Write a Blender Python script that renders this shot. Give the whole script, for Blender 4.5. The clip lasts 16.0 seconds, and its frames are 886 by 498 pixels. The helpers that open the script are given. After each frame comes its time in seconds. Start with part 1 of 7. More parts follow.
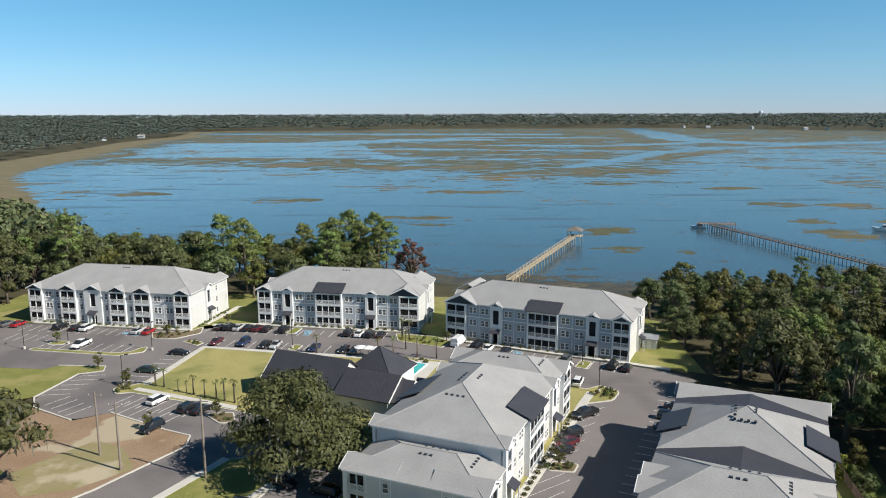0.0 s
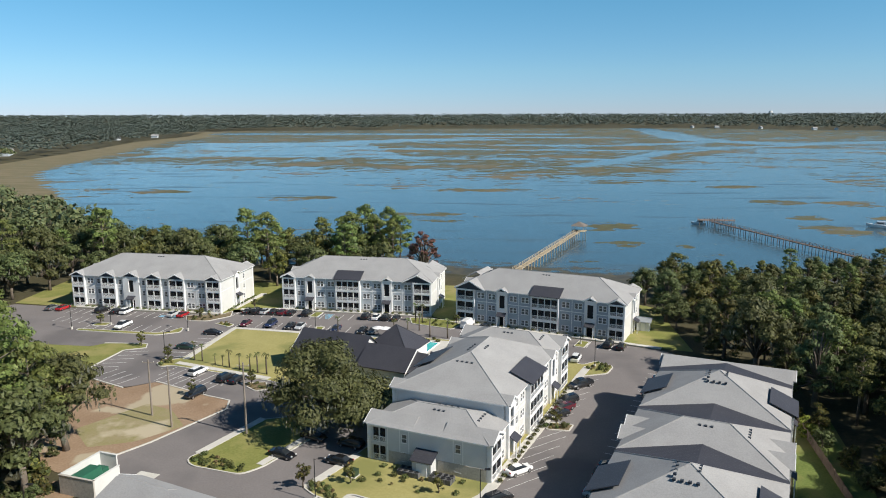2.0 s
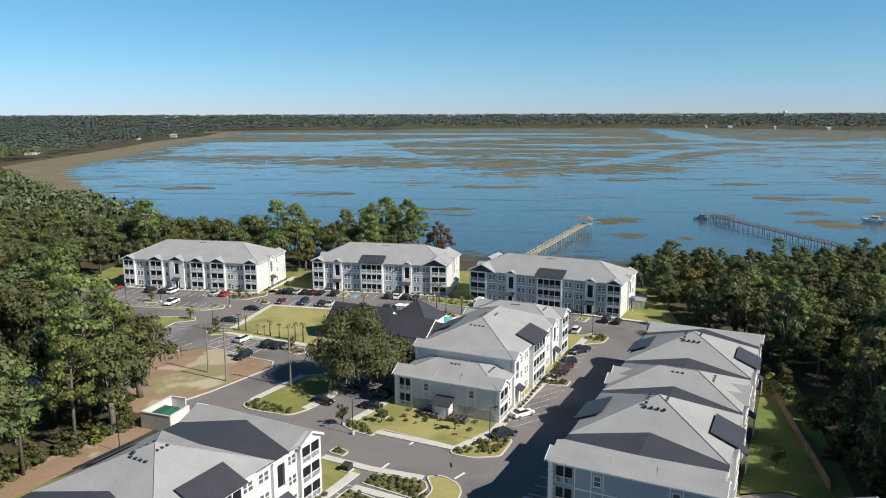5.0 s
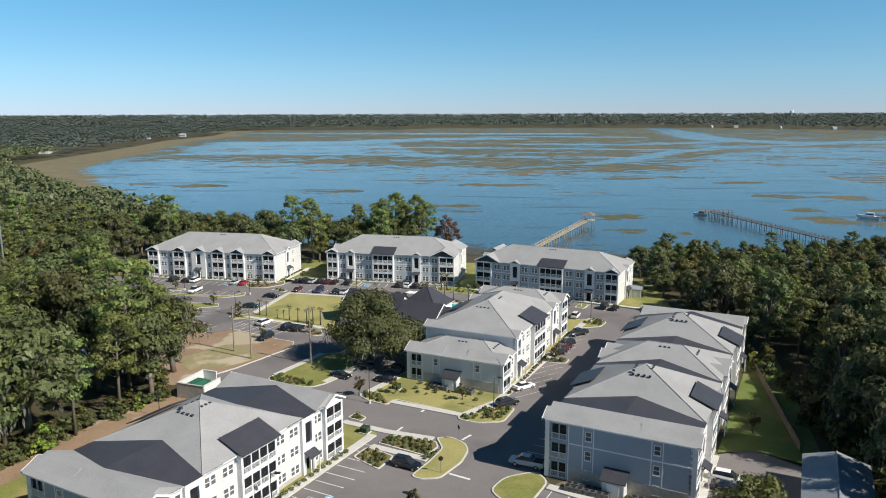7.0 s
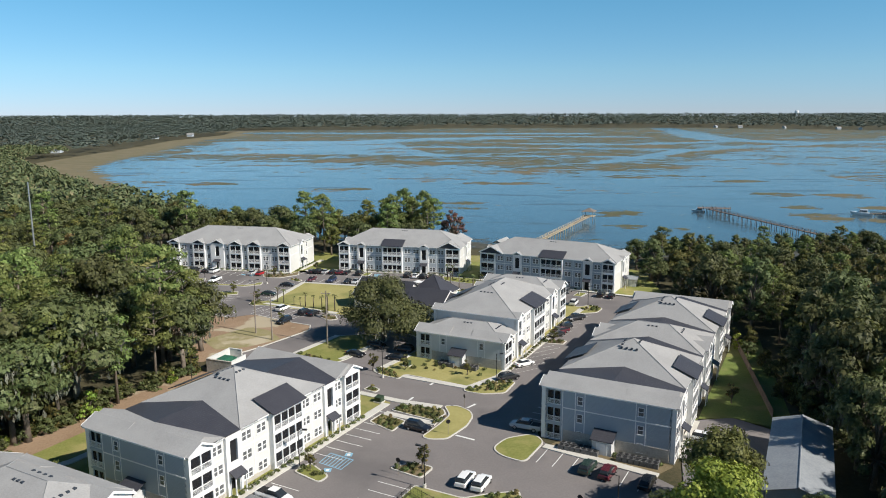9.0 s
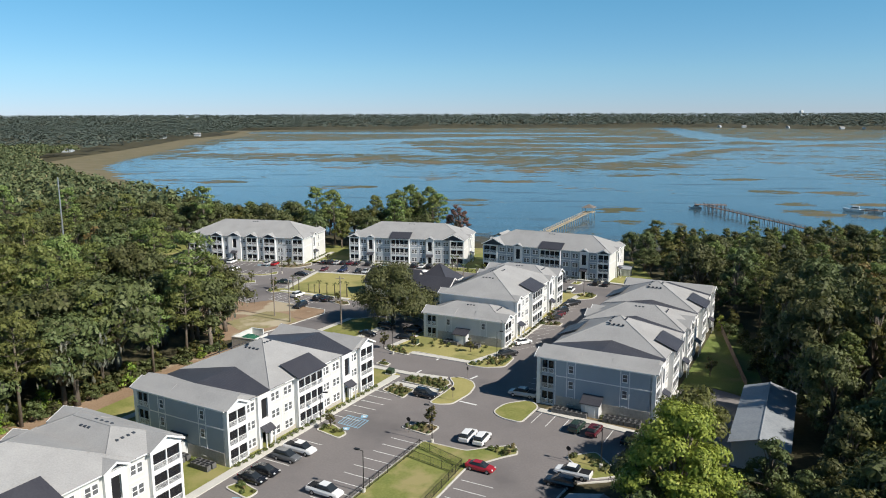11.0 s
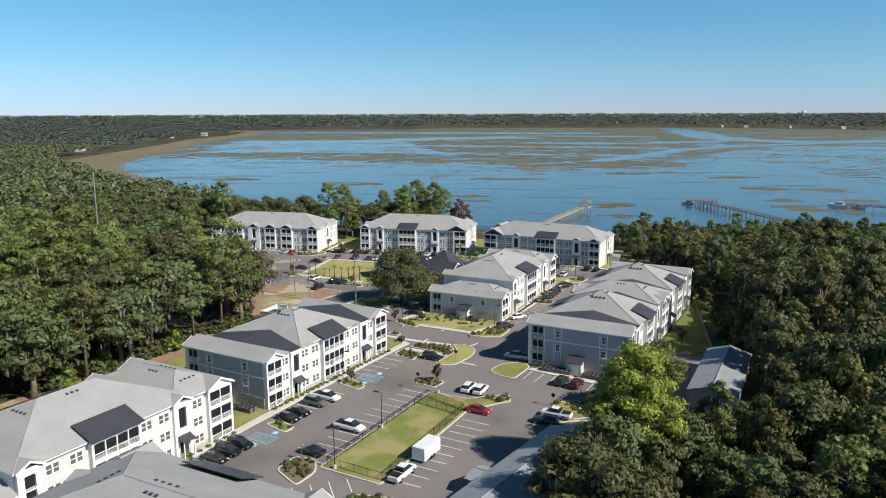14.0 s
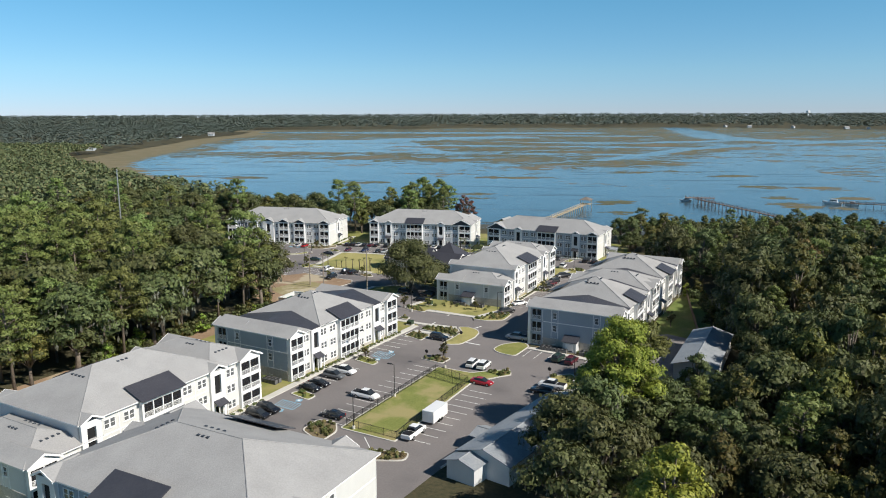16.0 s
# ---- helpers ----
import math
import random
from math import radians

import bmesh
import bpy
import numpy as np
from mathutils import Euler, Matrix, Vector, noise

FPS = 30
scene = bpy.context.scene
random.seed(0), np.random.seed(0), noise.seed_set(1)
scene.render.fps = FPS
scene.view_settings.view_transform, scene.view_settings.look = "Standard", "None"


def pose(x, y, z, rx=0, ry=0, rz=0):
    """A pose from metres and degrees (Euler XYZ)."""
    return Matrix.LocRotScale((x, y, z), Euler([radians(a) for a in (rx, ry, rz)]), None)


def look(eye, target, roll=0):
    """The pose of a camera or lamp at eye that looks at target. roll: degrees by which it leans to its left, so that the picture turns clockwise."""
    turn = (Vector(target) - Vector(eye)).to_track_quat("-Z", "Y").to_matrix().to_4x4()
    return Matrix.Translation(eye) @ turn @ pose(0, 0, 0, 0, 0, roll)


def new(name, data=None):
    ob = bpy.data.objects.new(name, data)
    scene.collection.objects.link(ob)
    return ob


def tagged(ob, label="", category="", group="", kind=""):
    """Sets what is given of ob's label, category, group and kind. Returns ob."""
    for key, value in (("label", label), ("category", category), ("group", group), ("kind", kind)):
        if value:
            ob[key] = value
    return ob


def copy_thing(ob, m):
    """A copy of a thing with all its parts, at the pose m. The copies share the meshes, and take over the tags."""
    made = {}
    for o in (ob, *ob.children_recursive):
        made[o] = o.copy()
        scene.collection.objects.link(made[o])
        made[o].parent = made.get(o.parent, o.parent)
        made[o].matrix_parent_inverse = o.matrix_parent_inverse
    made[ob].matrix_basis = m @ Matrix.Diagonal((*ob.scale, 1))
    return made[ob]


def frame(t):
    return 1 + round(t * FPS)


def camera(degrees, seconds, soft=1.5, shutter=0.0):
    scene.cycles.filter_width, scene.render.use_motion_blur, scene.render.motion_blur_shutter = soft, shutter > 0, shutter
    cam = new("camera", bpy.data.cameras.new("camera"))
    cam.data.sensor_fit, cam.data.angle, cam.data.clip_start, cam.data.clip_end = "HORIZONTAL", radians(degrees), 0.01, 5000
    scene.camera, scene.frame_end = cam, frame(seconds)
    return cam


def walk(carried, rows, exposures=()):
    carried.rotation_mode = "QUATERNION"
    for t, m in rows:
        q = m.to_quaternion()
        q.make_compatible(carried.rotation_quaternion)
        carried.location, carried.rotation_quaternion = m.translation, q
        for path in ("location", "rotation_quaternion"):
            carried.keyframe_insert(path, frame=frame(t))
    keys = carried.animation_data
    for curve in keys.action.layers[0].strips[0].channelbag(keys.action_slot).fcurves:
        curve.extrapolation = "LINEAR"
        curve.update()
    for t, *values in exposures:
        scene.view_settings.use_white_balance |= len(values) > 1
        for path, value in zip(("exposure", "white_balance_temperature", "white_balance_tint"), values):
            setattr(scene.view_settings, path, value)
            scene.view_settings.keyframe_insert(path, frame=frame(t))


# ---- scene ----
cam = camera(62.4, 16.0, soft=1.0)
# seconds, eye, tilt from straight down, turn to the left
PATH = [
    (0, 0.00, 0.00, 54.95, 79.50, 1.25),
    (1, -0.07, -8.02, 55.12, 79.50, 1.61),
    (2, -0.08, -15.98, 55.23, 79.50, 1.96),
    (3, -0.05, -23.68, 55.26, 79.50, 2.31),
    (4, -0.02, -30.95, 55.23, 79.50, 2.67),
    (5.2, 0.04, -39.13, 55.07, 79.50, 3.04),
    (6.5, 0.16, -47.56, 54.85, 79.49, 3.36),
    (7.5, 0.28, -54.01, 54.76, 79.50, 3.57),
    (8.5, 0.42, -60.66, 54.67, 79.50, 3.74),
    (9.5, 0.72, -67.68, 54.55, 79.50, 3.96),
    (10.5, 1.11, -75.01, 54.43, 79.50, 4.13),
    (11.5, 1.56, -82.48, 54.35, 79.50, 4.28),
    (12.5, 2.02, -89.94, 54.33, 79.50, 4.44),
    (13, 2.27, -93.60, 54.34, 79.50, 4.46),
    (13.5, 2.50, -97.23, 54.35, 79.50, 4.46),
    (14, 2.72, -100.84, 54.36, 79.50, 4.47),
    (14.5, 2.91, -104.42, 54.36, 79.50, 4.50),
    (15, 3.08, -107.98, 54.35, 79.50, 4.55),
    (15.5, 3.22, -111.54, 54.34, 79.50, 4.65),
    (16, 3.34, -115.11, 54.32, 79.50, 4.82),
]
walk(cam, [(t, pose(x, y, z, tilt, 0, turn) @ pose(0, 0, 0, 0, 0, -0.17)) for t, x, y, z, tilt, turn in PATH])

# ---- world and light ----
SUN = Vector((0.907, -0.42, 0.84)).normalized()
world = bpy.data.worlds.new("world")
scene.world = world
world.use_nodes = True
wn = world.node_tree
sky = wn.nodes.new("ShaderNodeTexSky")
sky.sky_type, sky.sun_disc = "NISHITA", False
sky.sun_elevation = math.asin(SUN.z)
sky.sun_rotation = math.atan2(SUN.x, SUN.y)
sky.altitude, sky.air_density, sky.dust_density, sky.ozone_density = 0, 0.7, 0.0, 3.0
wn.nodes["Background"].inputs["Strength"].default_value = 0.081
cool = wn.nodes.new("ShaderNodeMix")
cool.data_type, cool.blend_type = "RGBA", "MULTIPLY"
cool.inputs["Factor"].default_value = 1.0
high, up_z, tint = wn.nodes.new("ShaderNodeTexCoord"), wn.nodes.new("ShaderNodeSeparateXYZ"), wn.nodes.new("ShaderNodeValToRGB")
tint.color_ramp.elements[0].color, tint.color_ramp.elements[1].color = (0.64, 0.74, 1.03, 1.0), (0.30, 0.50, 0.58, 1.0)
for place, shade in ((0.055, (0.71, 0.95, 1.06, 1.0)), (0.18, (0.65, 1.22, 1.21, 1.0))):
    tint.color_ramp.elements.new(place).color = shade
wn.links.new(high.outputs["Generated"], up_z.inputs["Vector"])
wn.links.new(up_z.outputs["Z"], tint.inputs["Fac"])
wn.links.new(tint.outputs["Color"], cool.inputs["B"])
wn.links.new(sky.outputs["Color"], cool.inputs["A"])
wn.links.new(cool.outputs["Result"], wn.nodes["Background"].inputs["Color"])
sun = new("sun", bpy.data.lights.new("sun", "SUN"))
sun.data.energy, sun.data.angle, sun.data.color = 5.0, radians(0.5), (1.0, 0.94, 0.85)
sun.matrix_world = look((0, 0, 200), Vector((0, 0, 200)) - SUN * 10)
scene.view_settings.exposure = 0.32

# ---- materials ----


def rgba(c):
    return (c[0], c[1], c[2], 1.0)


def material(name, a, b, rough=0.8, scale=1.0, fine=12.0, bump=0.0, bump_scale=20.0, metal=0.0, rand=0.0, spec=0.3,
             stretch=(1, 1, 1), third=None, third_scale=0.05, third_edge=(0.5, 0.62)):
    """Two tones mixed by noise at two scales; a third tone in large patches; a shift of value per object."""
    m = bpy.data.materials.new(name)
    m.use_nodes = True
    t = m.node_tree
    p = t.nodes["Principled BSDF"]
    geo = t.nodes.new("ShaderNodeNewGeometry")
    mp = t.nodes.new("ShaderNodeMapping")
    mp.inputs["Scale"].default_value = stretch
    t.links.new(geo.outputs["Position"], mp.inputs["Vector"])

    def noise_tex(sc, detail=3.0):
        n = t.nodes.new("ShaderNodeTexNoise")
        n.inputs["Scale"].default_value, n.inputs["Detail"].default_value = sc, detail
        t.links.new(mp.outputs["Vector"], n.inputs["Vector"])
        return n

    n1, n2 = noise_tex(scale, 4.0), noise_tex(fine, 2.0)
    add = t.nodes.new("ShaderNodeMath")
    add.operation = "MULTIPLY_ADD"
    add.inputs[1].default_value = 0.5
    t.links.new(n2.outputs["Fac"], add.inputs[0])
    half = t.nodes.new("ShaderNodeMath")
    half.operation = "MULTIPLY"
    half.inputs[1].default_value = 0.5
    t.links.new(n1.outputs["Fac"], half.inputs[0])
    t.links.new(half.outputs[0], add.inputs[2])
    ramp = t.nodes.new("ShaderNodeMapRange")
    ramp.inputs["From Min"].default_value, ramp.inputs["From Max"].default_value = 0.35, 0.65
    t.links.new(add.outputs[0], ramp.inputs["Value"])
    mix = t.nodes.new("ShaderNodeMix")
    mix.data_type = "RGBA"
    mix.inputs["A"].default_value, mix.inputs["B"].default_value = rgba(a), rgba(b)
    t.links.new(ramp.outputs["Result"], mix.inputs["Factor"])
    out = mix.outputs["Result"]
    if third:
        n3 = noise_tex(third_scale, 5.0)
        r3 = t.nodes.new("ShaderNodeMapRange")
        r3.inputs["From Min"].default_value, r3.inputs["From Max"].default_value = third_edge
        t.links.new(n3.outputs["Fac"], r3.inputs["Value"])
        m3 = t.nodes.new("ShaderNodeMix")
        m3.data_type = "RGBA"
        m3.inputs["B"].default_value = rgba(third)
        t.links.new(out, m3.inputs["A"])
        t.links.new(r3.outputs["Result"], m3.inputs["Factor"])
        out = m3.outputs["Result"]
    if rand:
        info = t.nodes.new("ShaderNodeObjectInfo")
        hsv = t.nodes.new("ShaderNodeHueSaturation")
        r = t.nodes.new("ShaderNodeMapRange")
        r.inputs["To Min"].default_value, r.inputs["To Max"].default_value = 1 - rand, 1 + rand
        t.links.new(info.outputs["Random"], r.inputs["Value"])
        t.links.new(r.outputs["Result"], hsv.inputs["Value"])
        t.links.new(out, hsv.inputs["Color"])
        out = hsv.outputs["Color"]
    t.links.new(out, p.inputs["Base Color"])
    p.inputs["Roughness"].default_value, p.inputs["Metallic"].default_value = rough, metal
    p.inputs["Specular IOR Level"].default_value = spec
    if bump:
        nb = noise_tex(bump_scale, 3.0)
        bn = t.nodes.new("ShaderNodeBump")
        bn.inputs["Strength"].default_value, bn.inputs["Distance"].default_value = bump, 0.1
        t.links.new(nb.outputs["Fac"], bn.inputs["Height"])
        t.links.new(bn.outputs["Normal"], p.inputs["Normal"])
    return m


def lined(m, size, axis="Z", depth=0.02, dark=0.0):
    """Adds evenly spaced courses (siding laps, seams) as relief to a material, along an object axis."""
    t = m.node_tree
    p = t.nodes["Principled BSDF"]
    tc = t.nodes.new("ShaderNodeTexCoord")
    sep = t.nodes.new("ShaderNodeSeparateXYZ")
    t.links.new(tc.outputs["Object"], sep.inputs["Vector"])
    mul = t.nodes.new("ShaderNodeMath")
    mul.operation, mul.inputs[1].default_value = "MULTIPLY", 1.0 / size
    t.links.new(sep.outputs[axis], mul.inputs[0])
    fr = t.nodes.new("ShaderNodeMath")
    fr.operation = "FRACT"
    t.links.new(mul.outputs[0], fr.inputs[0])
    bn = t.nodes.new("ShaderNodeBump")
    bn.inputs["Strength"].default_value, bn.inputs["Distance"].default_value = 0.6, depth
    t.links.new(fr.outputs[0], bn.inputs["Height"])
    if p.inputs["Normal"].is_linked:
        t.links.new(p.inputs["Normal"].links[0].from_socket, bn.inputs["Normal"])
    t.links.new(bn.outputs["Normal"], p.inputs["Normal"])
    return m


SHINGLE = material("shingle_grey", (0.288, 0.285, 0.282), (0.358, 0.355, 0.350), 0.9, 0.25, 5.0, 0.35, 7.0, spec=0.15)
SEAM = lined(material("standing_seam_dark", (0.045, 0.045, 0.055), (0.06, 0.06, 0.07), 0.45, 0.4, 3.0, spec=0.4), 0.45, "X", 0.05)
SIDING = {
    "white": lined(material("siding_white", (0.60, 0.60, 0.575), (0.66, 0.66, 0.635), 0.6, 0.5, 8.0), 0.2),
    "trim": lined(material("siding_bright_white", (0.74, 0.74, 0.73), (0.80, 0.80, 0.79), 0.6, 0.5, 8.0), 0.2),
    "pale": lined(material("siding_pale_blue_grey", (0.42, 0.46, 0.49), (0.47, 0.51, 0.54), 0.6, 0.5, 8.0), 0.2),
    "blue": lined(material("siding_blue_grey", (0.32, 0.375, 0.43), (0.36, 0.415, 0.47), 0.6, 0.5, 8.0), 0.2),
    "grey": lined(material("siding_light_grey", (0.56, 0.572, 0.575), (0.62, 0.632, 0.635), 0.6, 0.5, 8.0), 0.2),
}
STONE = material("stone_veneer", (0.36, 0.33, 0.29), (0.52, 0.49, 0.44), 0.85, 2.0, 6.0, 0.5, 5.0)
TRIM = material("trim_white", (0.78, 0.78, 0.77), (0.82, 0.82, 0.81), 0.5, 0.6, 6.0)
NAVY = material("gable_dark_navy", (0.035, 0.045, 0.06), (0.05, 0.06, 0.075), 0.6, 0.8, 6.0)
GLASS = material("window_glass", (0.02, 0.025, 0.03), (0.03, 0.035, 0.04), 0.08, 0.3, 2.0, spec=0.6)
PANE = material("house_window_glass", (0.085, 0.09, 0.095), (0.15, 0.155, 0.16), 0.1, 0.5, 2.0, spec=0.6)
DARK = material("near_black", (0.012, 0.012, 0.014), (0.02, 0.02, 0.022), 0.7, 0.6, 4.0)
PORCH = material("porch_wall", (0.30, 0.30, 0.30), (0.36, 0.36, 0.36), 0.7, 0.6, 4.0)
ASPHALT = material("asphalt", (0.175, 0.160, 0.155), (0.215, 0.197, 0.191), 0.9, 0.12, 3.0, 0.3, 12.0, third=(0.145, 0.134, 0.132), third_scale=0.06)
CONCRETE = material("concrete", (0.50, 0.48, 0.43), (0.60, 0.58, 0.53), 0.85, 0.4, 5.0, 0.2, 14.0)
LINE = material("road_paint", (0.62, 0.62, 0.60), (0.75, 0.75, 0.73), 0.7, 1.5, 9.0)
BLUEPAINT = material("blue_paint", (0.16, 0.36, 0.50), (0.25, 0.45, 0.58), 0.7, 2.0, 9.0)
LAWN = material("lawn", (0.29, 0.265, 0.095), (0.37, 0.33, 0.13), 0.95, 0.15, 2.5, 0.4, 9.0, third=(0.22, 0.22, 0.075), third_scale=0.09)
GRASS = material("grass", (0.16, 0.18, 0.045), (0.25, 0.245, 0.075), 0.95, 0.2, 2.5, 0.5, 9.0, third=(0.29, 0.26, 0.10), third_scale=0.1)
MULCH = material("mulch", (0.15, 0.115, 0.065), (0.21, 0.17, 0.10), 0.95, 0.4, 6.0, 0.6, 10.0)
# Greener lawn, its colour also darkened for the shade of the woods.
SHADELAWN = material("tree_shaded_lawn", (0.095, 0.135, 0.030), (0.15, 0.185, 0.048), 0.95, 0.25, 3.0, 0.5, 9.0, third=(0.18, 0.18, 0.06), third_scale=0.12)
BED = material("weedy_bed", (0.15, 0.14, 0.055), (0.23, 0.195, 0.09), 0.95, 0.5, 5.0, 0.8, 6.0, third=(0.11, 0.12, 0.04), third_scale=0.35)
DIRT = material("pine_straw_dirt", (0.24, 0.16, 0.10), (0.33, 0.235, 0.155), 0.95, 0.15, 3.0, 0.5, 8.0, third=(0.40, 0.34, 0.24), third_scale=0.07, third_edge=(0.56, 0.60))
WORNLAWN = material("worn_lawn", (0.15, 0.18, 0.045), (0.23, 0.24, 0.07), 0.95, 0.25, 3.0, 0.5, 9.0, third=(0.31, 0.27, 0.12), third_scale=0.16, third_edge=(0.48, 0.60))
WEEDS = material("dry_weeds", (0.30, 0.25, 0.15), (0.24, 0.22, 0.09), 0.95, 0.35, 4.0, 0.5, 8.0, third=(0.44, 0.38, 0.27), third_scale=0.12, third_edge=(0.50, 0.60))
FLOOR = material("forest_floor", (0.045, 0.045, 0.022), (0.09, 0.075, 0.04), 0.95, 0.1, 1.5, 0.6, 4.0)
TIMBER = material("weathered_timber", (0.36, 0.29, 0.20), (0.48, 0.40, 0.28), 0.85, 0.6, 6.0, 0.3, 12.0)
BROWNROOF = material("grey_brown_shingle", (0.15, 0.13, 0.115), (0.21, 0.185, 0.16), 0.9, 0.5, 6.0, 0.4, 8.0)
OLDWOOD = material("brown_timber", (0.16, 0.115, 0.095), (0.24, 0.18, 0.15), 0.85, 0.6, 6.0, 0.3, 12.0)
METALROOF = lined(material("galvanised_roof", (0.24, 0.26, 0.28), (0.32, 0.34, 0.36), 0.5, 0.5, 3.0, metal=0.1), 0.5, "X", 0.04)

# ---- mesh tools ----


class Build:
    """Collects vertices and faces of one mesh; xf turns local places into the thing's own frame."""

    def __init__(self, xf=None):
        self.v, self.f, self.xf = [], [], xf or Matrix.Identity(4)

    def face(self, *pts):
        n = len(self.v)
        self.v += [tuple(self.xf @ Vector(p)) for p in pts]
        self.f.append(tuple(range(n, n + len(pts))))
        return self

    def box(self, x0, y0, z0, x1, y1, z1):
        n = len(self.v)
        self.v += [tuple(self.xf @ Vector(p)) for p in ((x0, y0, z0), (x1, y0, z0), (x1, y1, z0), (x0, y1, z0),
                                                        (x0, y0, z1), (x1, y0, z1), (x1, y1, z1), (x0, y1, z1))]
        self.f += [tuple(n + i for i in q) for q in ((3, 2, 1, 0), (4, 5, 6, 7), (0, 1, 5, 4), (1, 2, 6, 5), (2, 3, 7, 6), (3, 0, 4, 7))]
        return self

    def tube(self, path, radii, sides=8):
        """A tapered round bar along places."""
        n = len(self.v)
        for i, p in enumerate(path):
            p = Vector(p)
            d = (Vector(path[min(i + 1, len(path) - 1)]) - Vector(path[max(i - 1, 0)])).normalized()
            a = d.orthogonal().normalized()
            b = d.cross(a)
            for k in range(sides):
                w = 2 * math.pi * k / sides
                self.v.append(tuple(self.xf @ (p + radii[i] * (math.cos(w) * a + math.sin(w) * b))))
        for i in range(len(path) - 1):
            for k in range(sides):
                k2 = (k + 1) % sides
                self.f.append((n + i * sides + k, n + i * sides + k2, n + (i + 1) * sides + k2, n + (i + 1) * sides + k))
        e = n + (len(path) - 1) * sides
        self.f += [tuple(range(n + sides - 1, n - 1, -1)), tuple(range(e, e + sides))]
        return self

    def mesh(self, name, mat, smooth=False):
        me = bpy.data.meshes.new(name)
        me.from_pydata(self.v, [], self.f)
        me.materials.append(mat)
        if smooth:
            me.polygons.foreach_set("use_smooth", [True] * len(me.polygons))
        me.update()
        return me


def part(name, shape, mat=None, parent=None, label="", m=None, smooth=False):
    """One mesh object under a thing or a part; shape is a Build or a ready mesh."""
    me = shape.mesh(name, mat, smooth) if isinstance(shape, Build) else shape
    ob = new(name, me)
    ob.parent = parent
    if m is not None:
        ob.matrix_local = m
    if label:
        ob["label"] = label
    return ob


def thing(name, m, label, category, group="", kind=""):
    ob = new(name)
    ob.matrix_world = m
    ob.empty_display_size = 0.5
    return tagged(ob, label, category, group, kind)


# ---- ground, roads and water ----
WATER_Z = -1.5


def shore_x(y):
    """The bay's left shore."""
    return np.interp(y, [230, 300, 420, 680, 780, 1030, 1300, 1500, 1860, 2350, 2600], [-95, -150, -250, -425, -460, -519, -588, -636, -660, -780, -620])


def land_x(y):
    """Where the left shore's firm ground begins, behind its fringe of marsh grass."""
    return shore_x(y) - np.interp(y, [250, 420, 700, 1300, 2000], [0, 25, 80, 55, 60])


def land_height(x, y):
    near = np.interp(x, [-400, -160, -100, -60, 0, 60, 110, 160, 240, 400], [262, 262, 262, 258, 240, 226, 228, 232, 240, 250])
    d_near = near - y
    d_left = land_x(y) - x
    d_far = y - np.interp(x, [-800, -300, 0, 600, 900, 1100, 1400, 2500], [2450, 2560, 3450, 3600, 2730, 2470, 2250, 2000])
    d = np.maximum(np.maximum(d_near, d_left), d_far)
    h = np.clip(d / 14.0, -1, 1) * 1.6 - 1.6
    return np.where(d > 14, 0, h) + np.clip((y - 2600) / 2300, 0, 1) ** 1.2 * 33


xs = np.unique(np.concatenate([np.linspace(-5000, -800, 22), np.linspace(-800, -200, 61), np.linspace(-200, 260, 93), np.linspace(260, 1400, 40), np.linspace(1400, 5000, 20)]))
ys = np.unique(np.concatenate([np.linspace(-400, 180, 15), np.linspace(180, 320, 57), np.linspace(320, 1500, 80), np.linspace(1500, 5000, 60)]))
gx, gy = np.meshgrid(xs, ys)
gz = land_height(gx, gy)
ground = Build()
ground.v = [tuple(p) for p in np.stack([gx.ravel(), gy.ravel(), gz.ravel() - 0.02], -1).tolist()]
nx = len(xs)
ground.f = [(j * nx + i, j * nx + i + 1, (j + 1) * nx + i + 1, (j + 1) * nx + i) for j in range(len(ys) - 1) for i in range(nx - 1)]
tagged(part("ground", ground, FLOOR, smooth=True), "dark leaf-littered woodland floor sloping to the marsh", "ground", kind="structure")



def rounded(poly, n=2, cut=1.5):
    """A polygon with its corners cut round; cut is how far from the corner the bend begins, in metres."""
    out = []
    for i, p in enumerate(poly):
        p, a, b = Vector(p), Vector(poly[i - 1]), Vector(poly[(i + 1) % len(poly)])
        da, db = min(cut, (a - p).length * 0.45), min(cut, (b - p).length * 0.45)
        s, e = p + (a - p).normalized() * da, p + (b - p).normalized() * db
        for k in range(n + 2):
            w = k / (n + 1)
            out.append(s * (1 - w) ** 2 + p * 2 * w * (1 - w) + e * w * w)
    return out


def inset(poly, d):
    """A polygon moved inwards by d (poly runs anticlockwise)."""
    out = []
    for i, p in enumerate(poly):
        a, b = poly[i - 1], poly[(i + 1) % len(poly)]
        e = (b - a)
        e = e.normalized() if e.length > 1e-6 else Vector((1, 0))
        out.append(p + Vector((-e.y, e.x)) * d)
    return out


def anticlockwise(poly):
    area = sum(poly[i - 1][0] * poly[i][1] - poly[i][0] * poly[i - 1][1] for i in range(len(poly)))
    return poly if area > 0 else poly[::-1]


